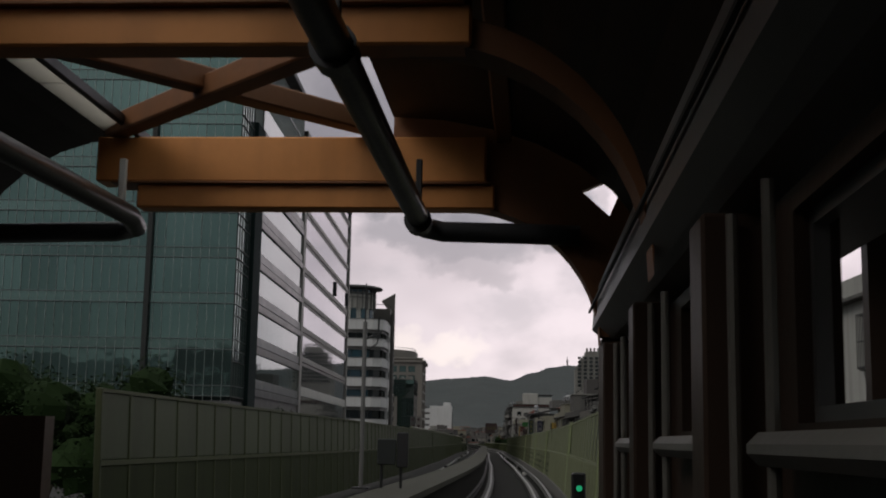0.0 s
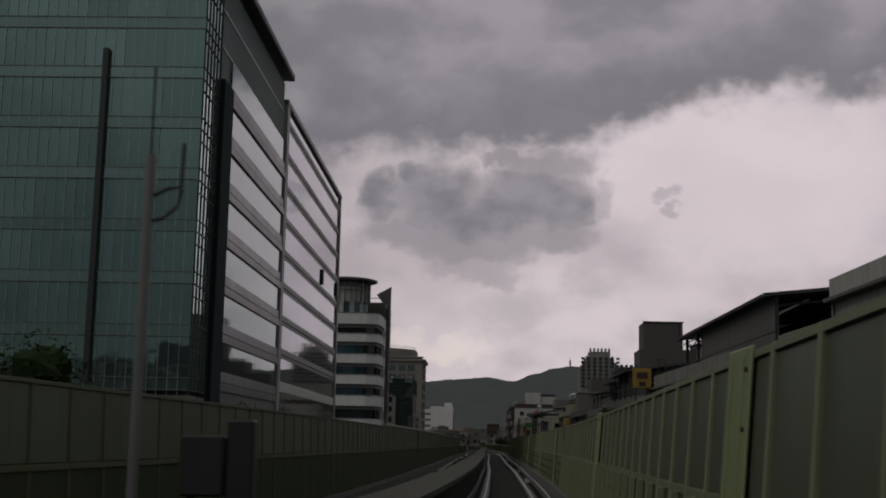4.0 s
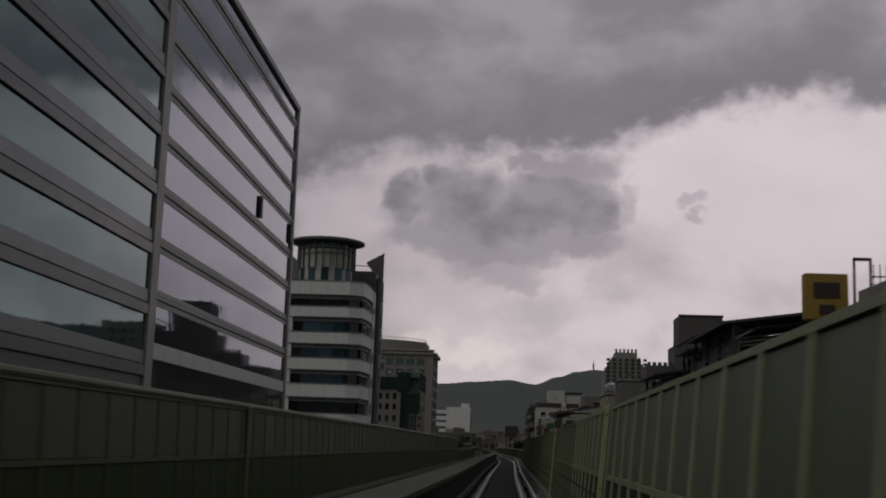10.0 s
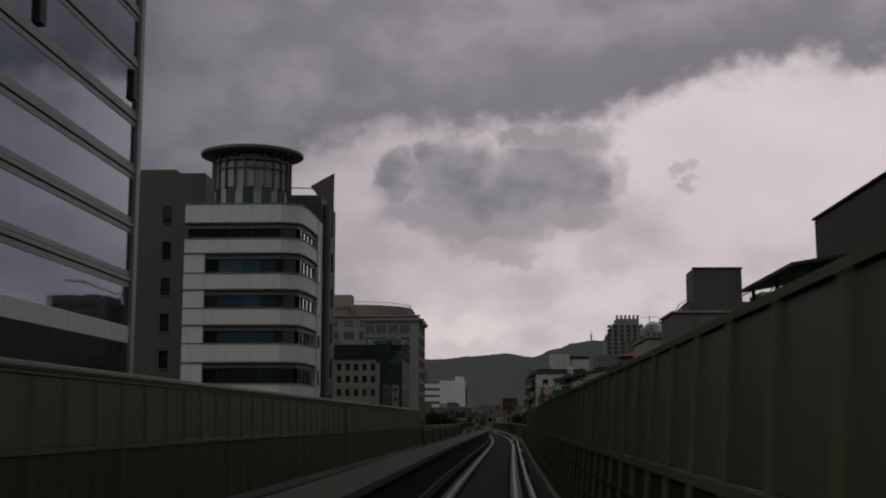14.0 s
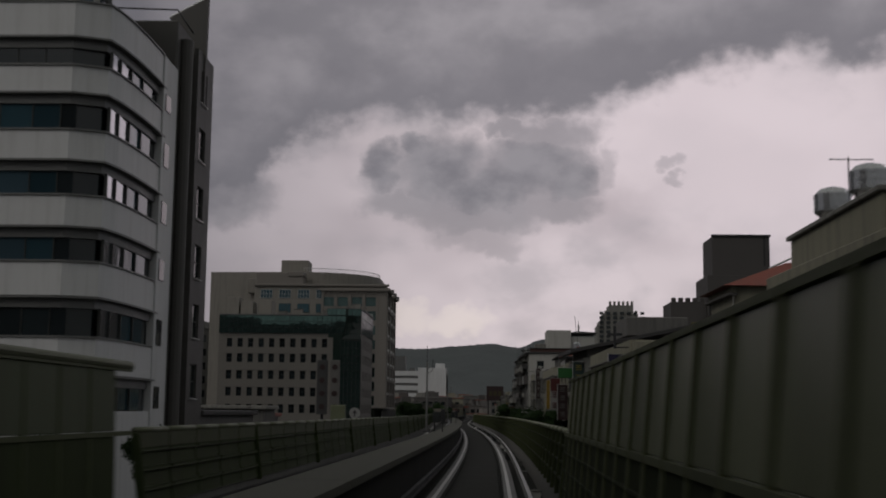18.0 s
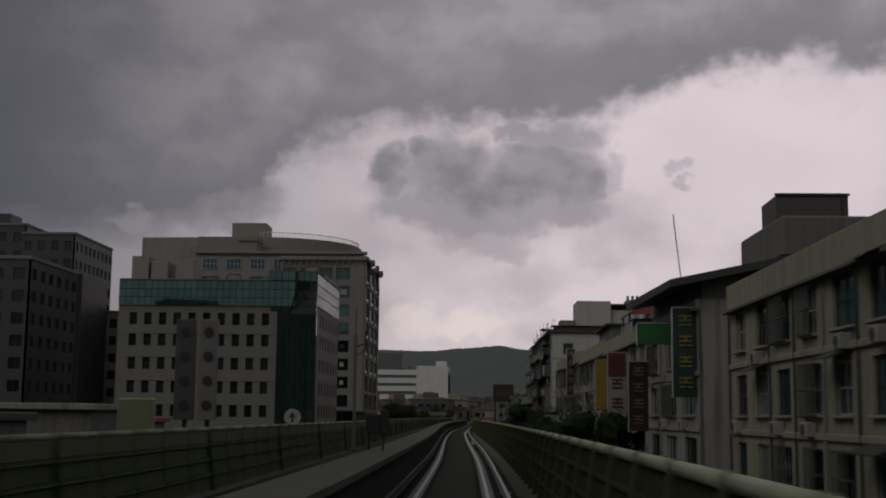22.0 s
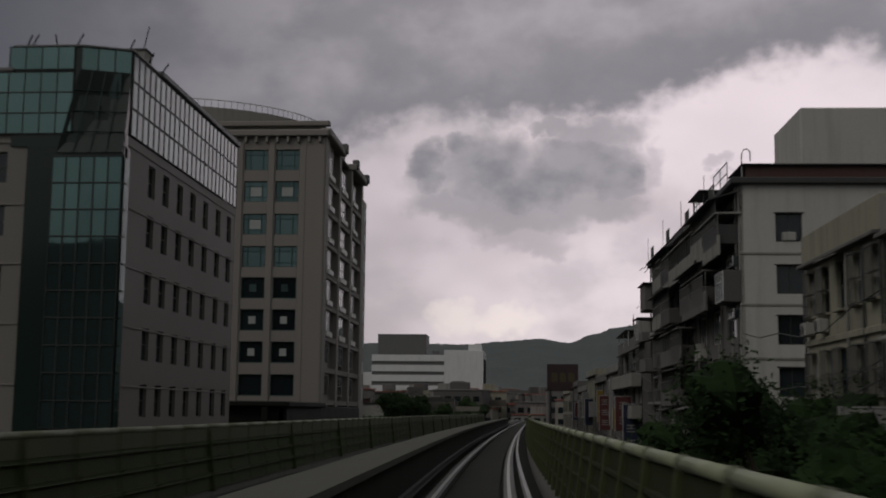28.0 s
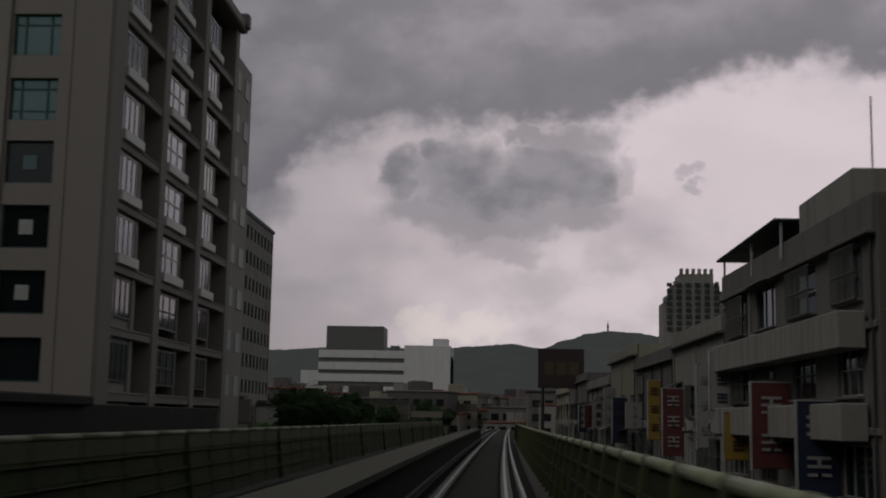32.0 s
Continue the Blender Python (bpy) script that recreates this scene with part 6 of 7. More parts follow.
            part("rail", lattice([(.024 + j * .2, .2 + j * .2) for j in range(n)], [(.03, .88)], n * .2 + .024, .93, 0, .03), GRILLE, wn, "thin metal rail", Matrix.Translation((0, -.7, -.3)))
        elif q < .8:
            part("cooling_unit", shared(("acb",), lambda: Mesh().cham(.2, -.5, -.75, 1.0, 0, -.2, .03).made("cooling_unit", AC_GREY)), None, wn)
            part("vent_window", shared(("vnw",), lambda: Mesh().cham(1.4, -.04, -.75, 2.2, .02, -.35, .02).made("vent_window", WIN_DARK)), None, wn)
    for i in range(bays + 1):
        part("drain_pipe", Mesh().tube([(i * cell * .99 + .1, -.12, 0), (i * cell * .99 + .1, -.12, top + Z)], .06, 6), PLASTER_DARK, b, "", m)
    # roof-top extensions, stepped along the edge
    for i in range(bays):
        u = i * cell
        hh = rnd.uniform(.0, .6)
        part("roof_room", Mesh().cham(u + .3, -.15 if i in (0, 3, 6) else .1, top + Z - .9, u + cell - .5, 2.5, top + Z + hh, .05), rnd.choice((PLASTER_GREY, PLASTER_DARK, PLASTER_WHITE)), b, "", m)
        part("roof_sheet", Mesh().cham(u, -.25, top + Z + hh, u + cell - .2, 3, top + Z + hh + .08, .02), SHED_ROOF, b, "", m)
        if i % 2 == 0:
            part("roof_aerial", Mesh().tube([(u + 1, -.4, top + Z + hh), (u + 1.1, -.4, top + Z + hh + 1.9)], .025, 4), DARK_STEEL, b, "", m)
            part("roof_rail", lattice([(.025 + j * .22, .22 + j * .22) for j in range(8)], [(.03, .88)], 1.785, .92, 0, .03), GRILLE, b, "", m @ Matrix.Translation((u + 2, -.3, top + Z + hh)))
    # open pipe frames and a sheet shelter along the roof edge
    for u0, u1, z in ((31.2, 35.6, 16.0), (23.5, 26.0, 15.9)):
        part("pipe_frame", lattice([(.05, (u1 - u0) / 2 - .025), ((u1 - u0) / 2 + .025, u1 - u0 - .05)], [(.05, 1.0), (1.04, z - top - .05)], u1 - u0, z - top, 0, .05), FRAME_ALU, b, "open pipe frame on the roof", m @ Matrix.Translation((u0, -.1, top + Z)))
    part("edge_shelter", Mesh().cham(26.0, -.8, 15.35 + Z, 30.2, 1.5, 15.43 + Z, .02), SHED_ROOF, b, "", m)
    for u in (26.2, 29.9):
        part("shelter_post", Mesh().cham(u, -.5, top + Z, u + .08, -.42, 15.35 + Z, .01), DARK_STEEL, b, "", m)
    # built-out bay window at the near end, with vent lights over and under it
    part("bay_window", Mesh().cham(36.0, -.85, 8.0 + Z, 38.25, .05, 9.7 + Z, .04), TOWER_DARK, b, "built-out bay window", m)
    part("bay_pane", Mesh().box(36.1, -.90, 8.15 + Z, 38.15, -.87, 9.6 + Z), WIN_BLUE, b, "", m)
    part("bay_frame", lattice([(.07 + k * .54, .54 + k * .54) for k in range(4)], [(.07, 1.0), (1.06, 1.5)], 2.23, 1.57, -.06, .02), FRAME_ALU, b, "pale window frame", m @ Matrix.Translation((36.0, -.88, 8.08 + Z)))
    for z in (9.95, 7.2):
        part("vent_light", Mesh().box(36.3, -.3, z + Z, 38.0, .05, z + .5 + Z), WIN_DARK, b, "", m)
        part("vent_frame", lattice([(.06, .82), (.88, 1.64)], [(.05, .45)], 1.7, .5, -.05, .03), FRAME_ALU, b, "", m @ Matrix.Translation((36.3, -.3, z + Z)))

    # cooling units, pipes and drying poles hung on the facade
    for k in range(34):
        u, z = rnd.uniform(1, d - 1.5), rnd.choice(floors) - rnd.uniform(.3, 1.0)
        if k % 3 == 0:
            part("drying_pole", Mesh().tube([(u, -1.5, z + 1.9 + Z), (u + rnd.uniform(1.5, 2.6), -1.5, z + 1.9 + Z)], .03, 5), FRAME_ALU, b, "", m)
        elif k % 3 == 1:
            part("cooling_unit", shared(("apu",), lambda: Mesh().cham(0, -.5, 0, .8, 0, .55, .03).made("cooling_unit", AC_GREY)), None, b, "", m @ Matrix.Translation((u, 0, z + Z)))
        else:
            part("waste_pipe", Mesh().tube([(u, -.12, z + Z), (u, -.12, z + 3.4 + Z), (u + .5, -.12, z + 3.7 + Z)], .045, 6), PLASTER_GREY, b, "", m)
    # built-out room at the far end and a shelter below it, and long sheet fronts
    part("end_room", Mesh().cham(.0, -1.0, 10.5 + Z, 3.4, .1, 12.6 + Z, .05), PLASTER_DARK, b, "overhanging built-out room", m)
    part("end_room_roof", Mesh().cham(-.2, -1.2, 12.6 + Z, 3.8, .2, 12.7 + Z, .03), SHED_ROOF, b, "", m)
    part("end_shelter_roof", Mesh().cham(-.6, -1.5, 9.9 + Z, 2.2, .1, 10.0 + Z, .03), SHED_ROOF, b, "", m)
    for u in (-.4, .8):
        part("end_shelter_post", Mesh().cham(u, -1.35, 8.2 + Z, u + .09, -1.26, 9.9 + Z, .01), FRAME_ALU, b, "", m)
    # Lower fronts get the darker plaster, standing for shade from trees and balconies.
    for u0, u1, z in ((12, 24, 5.4), (25, 34, 7.9), (16, 30, 10.7), (31.2, 38.3, 10.45)):
        part("sheet_front", Mesh().cham(u0, -1.15, z + Z, u1, -1.0, z + 1.1 + Z, .03).cham(u0, -1.25, z + 2.2 + Z, u1, .1, z + 2.3 + Z, .02), PLASTER_GREY if z > 10 else PLASTER_DARK, b, "long sheet balcony front", m)
        for k in range(int(u1 - u0) + 1):
            part("balcony_post", shared(("bpost",), lambda: Mesh().cham(-.03, -1.13, 1.1, .03, -1.07, 2.2, .01).made("balcony_post", GRILLE)), None, b, "", m @ Matrix.Translation((u0 + k, 0, z + Z)))


apartment()

# sagging cables along the house fronts
cab = thing("street_cables", "black cables sagging along the house fronts", "cable")
rc = random.Random(91)
for y0 in range(334, 470, 23):
    for k in range(3):
        z = rc.uniform(2.5, 6.5)
        part("cable", Mesh().tube([(xr(y0 + 23 * t / 6) - .35 - .1 * k, y0 + 23 * t / 6, z - 1.1 * math.sin(math.pi * t / 6) * rc.uniform(.5, 1)) for t in range(7)], .025, 4), DARK_STEEL, cab)
# aerials, tanks and small boxes on the office roofs
rq = random.Random(8)
for i in range(9):
    x, y, z = -50 + i * 3.3, 436 + rq.uniform(2, 14), (22.2 if i < 7 else 23.2)
    q = thing("roof_unit", "small grey plant box on an office roof", "plant box", (x, y, z), group="office roof units")
    h = rq.uniform(.8, 2.0)
    part("body", Mesh().cham(-.9, -.7, 0, .9, .7, h, .05), rq.choice((PLASTER_GREY, DARK_CLAD, BROWN_TILE)), q)
    part("lid", Mesh().cham(-1.0, -.8, h, 1.0, .8, h + .08, .02), DARK_CLAD, q)
    part("aerial", Mesh().tube([(.5, 0, h), (.5 + rq.uniform(-.4, .4), 0, h + rq.uniform(.8, 2.4))], .04, 5), DARK_STEEL, q)
# low sheds beyond the far parapet, and a pale switch box on the walkway side
for x, y, d, h, mat in ((-24, 298, 28, 10.6, SHED_ROOF), (-26, 344, 9, 11.3, PLASTER_GREY), (-30, 360, 20, 10.2, RED_ROOF)):
    s = thing("low_shed", "low flat-roofed roadside shed beyond the parapet", "shed", (x, y, STREET), group="roadside sheds")
    part("wall", Mesh().cham(-8, 0, 0, 0, d, h - .5, .04), PLASTER_DARK, s)
    part("roof", Mesh().cham(-8.6, -.5, h - .5, .5, d + .5, h, .06), mat, s)
s = thing("switch_box", "pale green switch box on the far parapet side", "cabinet", (-11.35, 305.6, STREET))
part("stand", Mesh().cham(-.25, -.2, 0, .25, .2, 9.6, .03), DARK_STEEL, s)
part("box", Mesh().cham(-.75, -.4, 9.6, .75, .4, 11.3, .06), FENCE_POST, s)

# the lower house after it, and the rest of the row
h5, m, mf = row_house("corner_house", "dark-sided house with grey balconies and roof sheds", 473.5, 496.5, 9.4, PLASTER_DARK, 11, (1.6, 4.9, 8.0), 4, 1.15, seed=15, front_windows=False)
part("dark_end_wall", Mesh().cham(-.05, -.15, 0, 11, 0, 9.3 + Zs, .03), PLASTER_DARK, h5, "dark blind end wall")
for z in (4.9, 2.0):
    part("balcony_front", Mesh().cham(1, -1.0, z - .3 + Zs, 22, -.1, z + .9 + Zs, .04), PLASTER_GREY, h5, "", m)
s = thing("roof_shed", "roof terrace shelter with a sheet roof", "shed", (11.6, 484, 9.2), group="roof sheds")
part("roof", Mesh().cham(-.6, 0, 1.0, 6, 13, 1.12, .04), SHED_ROOF, s)
for y in (.3, 6, 12.6):
    part("post", Mesh().cham(-.3, y - .05, -.5, -.2, y + .05, 1.0, .01), FRAME_ALU, s)
part("back_room", Mesh().cham(2, 0, -.6, 6, 12, 1.0, .04), PLASTER_DARK, s)
s = thing("roof_shed", "grey box room on the roof with a rail", "shed", (11.8, 476, 9.0), group="roof sheds")
part("body", Mesh().cham(0, 0, 0, 6, 7.2, 1.7, .05), PLASTER_GREY, s)
part("aerial", Mesh().tube([(1, 1, 1.7), (1, 1, 4.4)], .03, 5), DARK_STEEL, s)
hanging_sign("blue and white blade sign", 11.7, 478, -1.5, 3.0, 1.4, SIGN_BLUE, 3, SIGN_WHITE)
hanging_sign("red and white shop sign", 11.5, 484, .5, 3.8, 1.5, SIGN_RED, 2, SIGN_WHITE)
hanging_sign("small yellow blade shop sign", 11.4, 491, .6, 2.7, 1.2, SIGN_YELLOW, 2, SIGN_BROWN)
hanging_sign("blue-marked white shop sign", 11.3, 494.5, 2.8, 5.6, 1.1, SIGN_WHITE, 3, SIGN_BLUE)
rr = random.Random(40)
for i, (y0, y1, top) in enumerate(((497, 512, 7.6), (512.2, 530, 7.0), (530.2, 548, 8.2), (548.2, 570, 6.4), (572, 596, 7.6), (598, 622, 6.8))):
    row_house("street_house", "streaked street house of the row with mixed windows", y0, y1, top, (PLASTER_GREY, PLASTER_DARK, PLASTER)[i % 3], 11, (1.4, 4.3), 4, .8, seed=50 + i)
for i in range(9):
    hanging_sign("small painted street shop sign", xr(500 + i * 9), 500 + i * 9, rr.uniform(0, 2), rr.uniform(3.5, 5.5), rr.uniform(.8, 1.3), rr.choice((SIGN_BLUE, SIGN_YELLOW, SIGN_WHITE, SIGN_RED)), 3, rr.choice((SIGN_WHITE, SIGN_BROWN)))
bb = thing("billboard", "dark billboard on a steel frame above the street", "billboard", (7.6, 585, STREET))
part("board", Mesh().cham(-2.8, 0, 14.6, 2.8, .5, 19.4, .05), SIGN_BROWN, bb)
for j in range(3):
    part("mark", Mesh().box(-2.0 + j * 1.5, -.03, 16.2, -.9 + j * 1.5, 0, 17.8), SIGN_MUSTARD, bb)
for x in (-2.2, 2.2):
    part("post", Mesh().tube([(x, .3, 0), (x, .3, 14.6)], .2, 8), DARK_STEEL, bb)

# houses behind the tall barrier, seen over its top
e1, m, mf = row_house("pale_house", "pale concrete house with dark windows above the barrier", 36, 56, 8.0, PLASTER_WHITE, 14, (6.6,), 3, .7, seed=31, off=-7.4)
e2, m, mf = row_house("rooftop_house", "grey house with a steel shed on its roof", 60, 98, 6.9, PLASTER_GREY, 14, (2.8, 6.0), 5, .8, seed=32, off=-6.6)


def roof_canopy(x, y, z, w, d, h, label, slope=.8, walled=True):
    b = thing("roof_canopy", label, "canopy", (x, y, z), group="roof canopies")
    part("sheet", Mesh().add([(-.6, -.4, h), (w, -.4, h + slope), (w, d + .4, h + slope), (-.6, d + .4, h), (-.6, -.4, h - .14), (w, -.4, h + slope - .14), (w, d + .4, h + slope - .14), (-.6, d + .4, h - .14)],
                             [(0, 1, 2, 3), (4, 5, 6, 7), (0, 1, 5, 4), (1, 2, 6, 5), (2, 3, 7, 6), (3, 0, 4, 7)]), SHED_ROOF, b)
    n = max(2, int(d / 3.5))
    for i in range(n + 1):
        y1 = d * i / n
        part("post", Mesh().cham(-.08, y1 - .08, 0, .08, y1 + .08, h, .01), DARK_STEEL, b)
        part("rafter", Mesh().tube([(0, y1, h - .5), (w - .3, y1, h + slope - .5)], .06, 5), DARK_STEEL, b)
        part("brace", Mesh().tube([(0, y1, h - .9), (1.4, y1, h - .2)], .04, 4), FRAME_ALU, b)
    for i in range(n):
        part("truss", Mesh().tube([(0, d * i / n, h - .2), (0, d * (i + .5) / n, h - .7), (0, d * (i + 1) / n, h - .2)], .04, 4), FRAME_ALU, b)
    part("rail", Mesh().tube([(-.1, 0, .9), (-.1, d, .9)], .04, 5), DARK_STEEL, b)
    if walled:
        part("back_wall", Mesh().cham(w * .45, 0, 0, w - .3, d * .72, h - .1, .04), PLASTER_DARK, b)
    return b


rc1 = roof_canopy(13.2, 66, 6.2, 8, 22.3, 2.5, "dark steel canopy shed on a roof", .9)
part("side_wall", Mesh().cham(-.12, 0, .3, .12, 17.0, 2.45, .04), PLASTER_DARK, rc1, "dark sheet wall under the canopy")
part("end_wall", Mesh().cham(.1, 16.9, .3, 7, 17.1, 2.7, .04), PLASTER_DARK, rc1)
rc2 = roof_canopy(14.6, 127.5, 6.6, 8, 12.5, 2.45, "dark corrugated canopy on posts over a roof", 1.2)
part("side_wall", Mesh().cham(.2, .3, .3, .4, 11.6, 2.4, .04), PLASTER_DARK, rc2, "dark sheet wall under the canopy")
roof_canopy(14.6, 140.6, 6.6, 8, 4.2, 2.0, "low dark canopy stepping down from a higher one", .7)
roof_canopy(15.5, 163.2, 6.3, 2.4, 9.8, 2.15, "open dark canopy on slim posts over a roof terrace", .5, False)
e3, m, mf = row_house("rooftop_house", "grey house with a roof canopy behind the barrier", 128, 152, 6.8, PLASTER_GREY, 14, (2.8, 6.0), 4, .8, seed=33, off=-3.7)
e4, m, mf = row_house("brown_house", "brown tiled house with a box room on the roof", 157, 172, 6.5, BROWN_TILE, 14, (2.8, 5.4), 3, .8, seed=34, off=-3.1)
s = thing("roof_shed", "brown box room on the roof", "shed", (17.6, 158.0, 5.7), group="roof sheds")
part("body", Mesh().cham(0, 0, 0, 7, 11.4, 5.5, .06), TOWER_DARK, s)
part("parapet", Mesh().cham(-.1, -.1, 5.5, 7.1, 11.5, 5.62, .03), TOWER_DARK, s)
e5, m, mf = row_house("brown_house", "dark house behind the barrier", 176, 200, 7.0, PLASTER_DARK, 14, (2.8, 6.0), 4, .8, seed=35, off=-2.6)
e6, m, mf = row_house("red_roofed_house", "cream house with a red metal roof and windows", 203, 226, 7.4, PLASTER, 14, (2.8, 6.2), 4, .7, seed=36, off=-2.1)
for x, y0, y1, z, wall in ((15.7, 216.0, 227.0, 9.0, PLASTER), (16.4, 206.0, 213.0, 10.2, PLASTER_DARK)):
    s = thing("roof_shed", "plastered box room on a roof behind the barrier", "shed", (x, y0, 6.6), group="roof sheds")
    part("body", Mesh().cham(0, 0, 0, 6, y1 - y0, z - 6.6, .06), wall, s)
    part("roof", Mesh().cham(-.15, -.15, z - 6.6, 6.2, y1 - y0 + .15, z - 6.42, .03), PLASTER_GREY, s)
for y in (220.2, 224.6):
    water_tank(16.7, y, 9.18, .75, .68)
aer = thing("roof_aerial", "thin steel roof aerial with cross rods", "aerial", (16.6, 222.2, 9.18))
part("mast", Mesh().tube([(0, 0, 0), (0, 0, 2.2)], .03, 5), DARK_STEEL, aer)
part("cross_rod", Mesh().tube([(-.7, 0, 2.1), (.9, 0, 2.1)], .02, 4), DARK_STEEL, aer)
dish = thing("roof_dish_frame", "bent rods of a dish frame on a roof", "aerial", (17.4, 209.0, 10.38))
part("rod", Mesh().tube([(-.6, 0, 0), (-.1, 0, .8), (.5, 0, 1.1), (1.0, 0, .2)], .03, 4), DARK_STEEL, dish)
part("dish_rim", Mesh().tube([(-.3, 0, .2), (.3, 0, .75), (.7, 0, 1.0)], .07, 5), DARK_STEEL, dish)
e7, m, mf = row_house("red_roofed_house", "cream house with deep windows under a red metal gable", 244.0, 250.2, 9.0, PLASTER, 9, (1.6, 4.6, 7.6), 2, .35, seed=37, off=.6, front_windows=False)
part("gable_roof", Mesh().add([(-.7, -.5, 9.0 + Zs), (9.5, -.5, 9.0 + Zs), (3.0, 1.0, 10.4 + Zs), (6.6, 1.0, 10.4 + Zs), (-.7, 250.2 - 244.0 + .3, 9.0 + Zs), (9.5, 250.2 - 244.0 + .3, 9.0 + Zs), (3.0, 250.2 - 244.0 - 1, 10.4 + Zs), (6.6, 250.2 - 244.0 - 1, 10.4 + Zs)],
                              [(0, 1, 3, 2), (4, 6, 7, 5), (0, 2, 6, 4), (1, 5, 7, 3), (2, 3, 7, 6), (0, 4, 5, 1)]), RED_ROOF, e7, "red metal hipped roof")
part("white_pipe", Mesh().tube([(-.5, .2, 3.4 + Zs), (-.5, 250.2 - 244.0 - 3, 3.5 + Zs)], .14, 8), LEDGE, e7, "white pipe along the wall")


def wall_sign(x, y, z0, z1, w, mat, label, text=None, ring=False):
    b = thing("line_sign", label, "sign", (x, y, z0))
    part("plate", Mesh().cham(-.05, -.03, 0, w, .03, z1 - z0, .015), mat, b)
    part("post", Mesh().cham(-.06, -.02, -.9, -.025, .02, z1 - z0, .01), FENCE_PAINT, b)
    if text:
        written(text, (z1 - z0) * .8, DARK_STEEL, b, Matrix.Translation((w / 2, -.045, (z1 - z0) / 2)) @ Matrix.Rotation(radians(90), 4, "X"), .008)
    if ring:
        part("ring", Mesh().tube([(w / 2 + .17 * math.cos(a * .4), -.045, (z1 - z0) - .35 + .17 * math.sin(a * .4)) for a in range(17)], .025, 5), SIGN_RED, b)
        for k in range(4):
            part("mark", Mesh().box(w * .3, -.045, .12 + k * .2, w * .7, -.03, .24 + k * .2), DARK_STEEL, b)
    return b


wall_sign(3.75, 59.5, 2.85, 3.14, .17, SIGN_YELLOW, "yellow number plate sign on the barrier", "1")
shop = thing("yellow_roof_sign", "yellow box shop sign with dark marks above a roof", "sign", (11.2, 98.8, 5.2))
part("sign_box", Mesh().cham(0, -.2, .9, 1.25, .2, 2.27, .03), SIGN_YELLOW, shop)
part("mark", Mesh().box(.25, -.23, 1.55, 1.0, -.2, 2.0).box(.4, -.23, 1.05, .85, -.2, 1.35), SIGN_BROWN, shop)
for x in (.15, 1.0):
    part("post", Mesh().cham(x, -.05, STREET - 5.2, x + .1, .05, .9, .01), DARK_STEEL, shop)
fr = thing("roof_frame", "thin steel frame with a rail on a roof edge", "frame", (13.2, 100.7, 6.0))
for x in (0, .5):
    part("post", Mesh().cham(x, 0, 0, x + .07, .07, 2.3, .01), DARK_STEEL, fr)
part("bar", Mesh().cham(0, 0, 2.2, .57, .07, 2.3, .01), DARK_STEEL, fr)
for k in range(9):
    part("rail_spike", Mesh().cham(.6 + k * .2, 0, 1.2, .63 + k * .2, .03, 2.1, .005), DARK_STEEL, fr)
part("rail", Mesh().cham(.55, 0, 1.7, 2.4, .03, 1.74, .005), DARK_STEEL, fr)


# ---------------------------------------------------------------- station end
st = thing("station_end", "dark station canopy end with orange steel beams", "station", (0, 0, 0), -2.4, kind="structure")
st.scale, st.location.z = (.925, .925, .925), 2.18 * .075
for y in (14.0, 8.0, 2.0, -4.0):
    part("roof_beam", Mesh().cham(-5.2, y - .02, 5.19, -.5, y + .38, 5.74, .02), ORANGE, st, "orange painted steel roof beam")
    part("beam_flange", Mesh().cham(-4.7, y + .03, 4.88, -.4, y + .33, 5.17, .02), ORANGE, st, "orange lower beam")
    part("beam_seat", Mesh().cham(-5.0, y - .04, 5.165, -.45, y + .42, 5.195, .008), ORANGE_DARK, st)
for y in (8.0, 2.0, -4.0):
    for a, b in (((-5.0, y + 6.0, 5.85), (-.5, y + .2, 5.35)), ((-1.9, y + 6.0, 5.9), (-5.4, y + .2, 5.5))):
        d = Vector(b) - Vector(a)
        part("cross_brace", Mesh().cham(-.13, 0, -.12, .13, d.length, .12, .02), ORANGE_DARK, st, "brown diagonal roof brace",
             Matrix.Translation(a) @ (d.to_track_quat("Y", "Z").to_matrix().to_4x4()))


def vault(x_in, x_out, z_in, z_out, y0, y1, n=8):
    g = Mesh()
    for y in (y0, y1):
        for i in range(n + 1):
            a = math.pi / 2 * i / n
            g.v.append((x_in + (x_out - x_in) * math.sin(a), y, z_out + (z_in - z_out) * math.cos(a)))
        for i in range(n + 1):
            a = math.pi / 2 * i / n
            g.v.append((x_in + (x_out - x_in) * math.sin(a), y, z_out + (z_in - z_out) * math.cos(a) + .22))
    k = 2 * (n + 1)
    for i in range(n):
        g.f += [(i, i + 1, k + i + 1, k + i), (n + 1 + i, n + 2 + i, k + n + 2 + i, k + n + 1 + i)]
        for o in (0, k):
            g.f.append((o + i, o + i + 1, o + n + 2 + i, o + n + 1 + i))
    return g


part("roof_vault", vault(-1.62, 1.5, 6.0, 4.0, -14, 14.05), ROOF_DARK, st, "dark vaulted roof over the platform edge")
part("gable_wing", Mesh().box(-1.62, 14.12, 5.7, -.8, 14.3, 6.25), ORANGE_DARK, st)
for k in range(14):
    part("skylight_pane", Mesh().box(-5.12, -14 + k * 2, 5.80, -4.74, -12.06 + k * 2, 5.83), SKYLIGHT, st, "pale frosted skylight strip")
part("skylight_bar", Mesh().cham(-4.76, -14, 5.74, -4.68, 14.4, 5.86, .01), DARK_STEEL, st)
part("roof_vault", vault(-5.1, -7.2, 5.86, 3.6, -14, 14.6), ROOF_DARK, st, "dark vaulted roof")
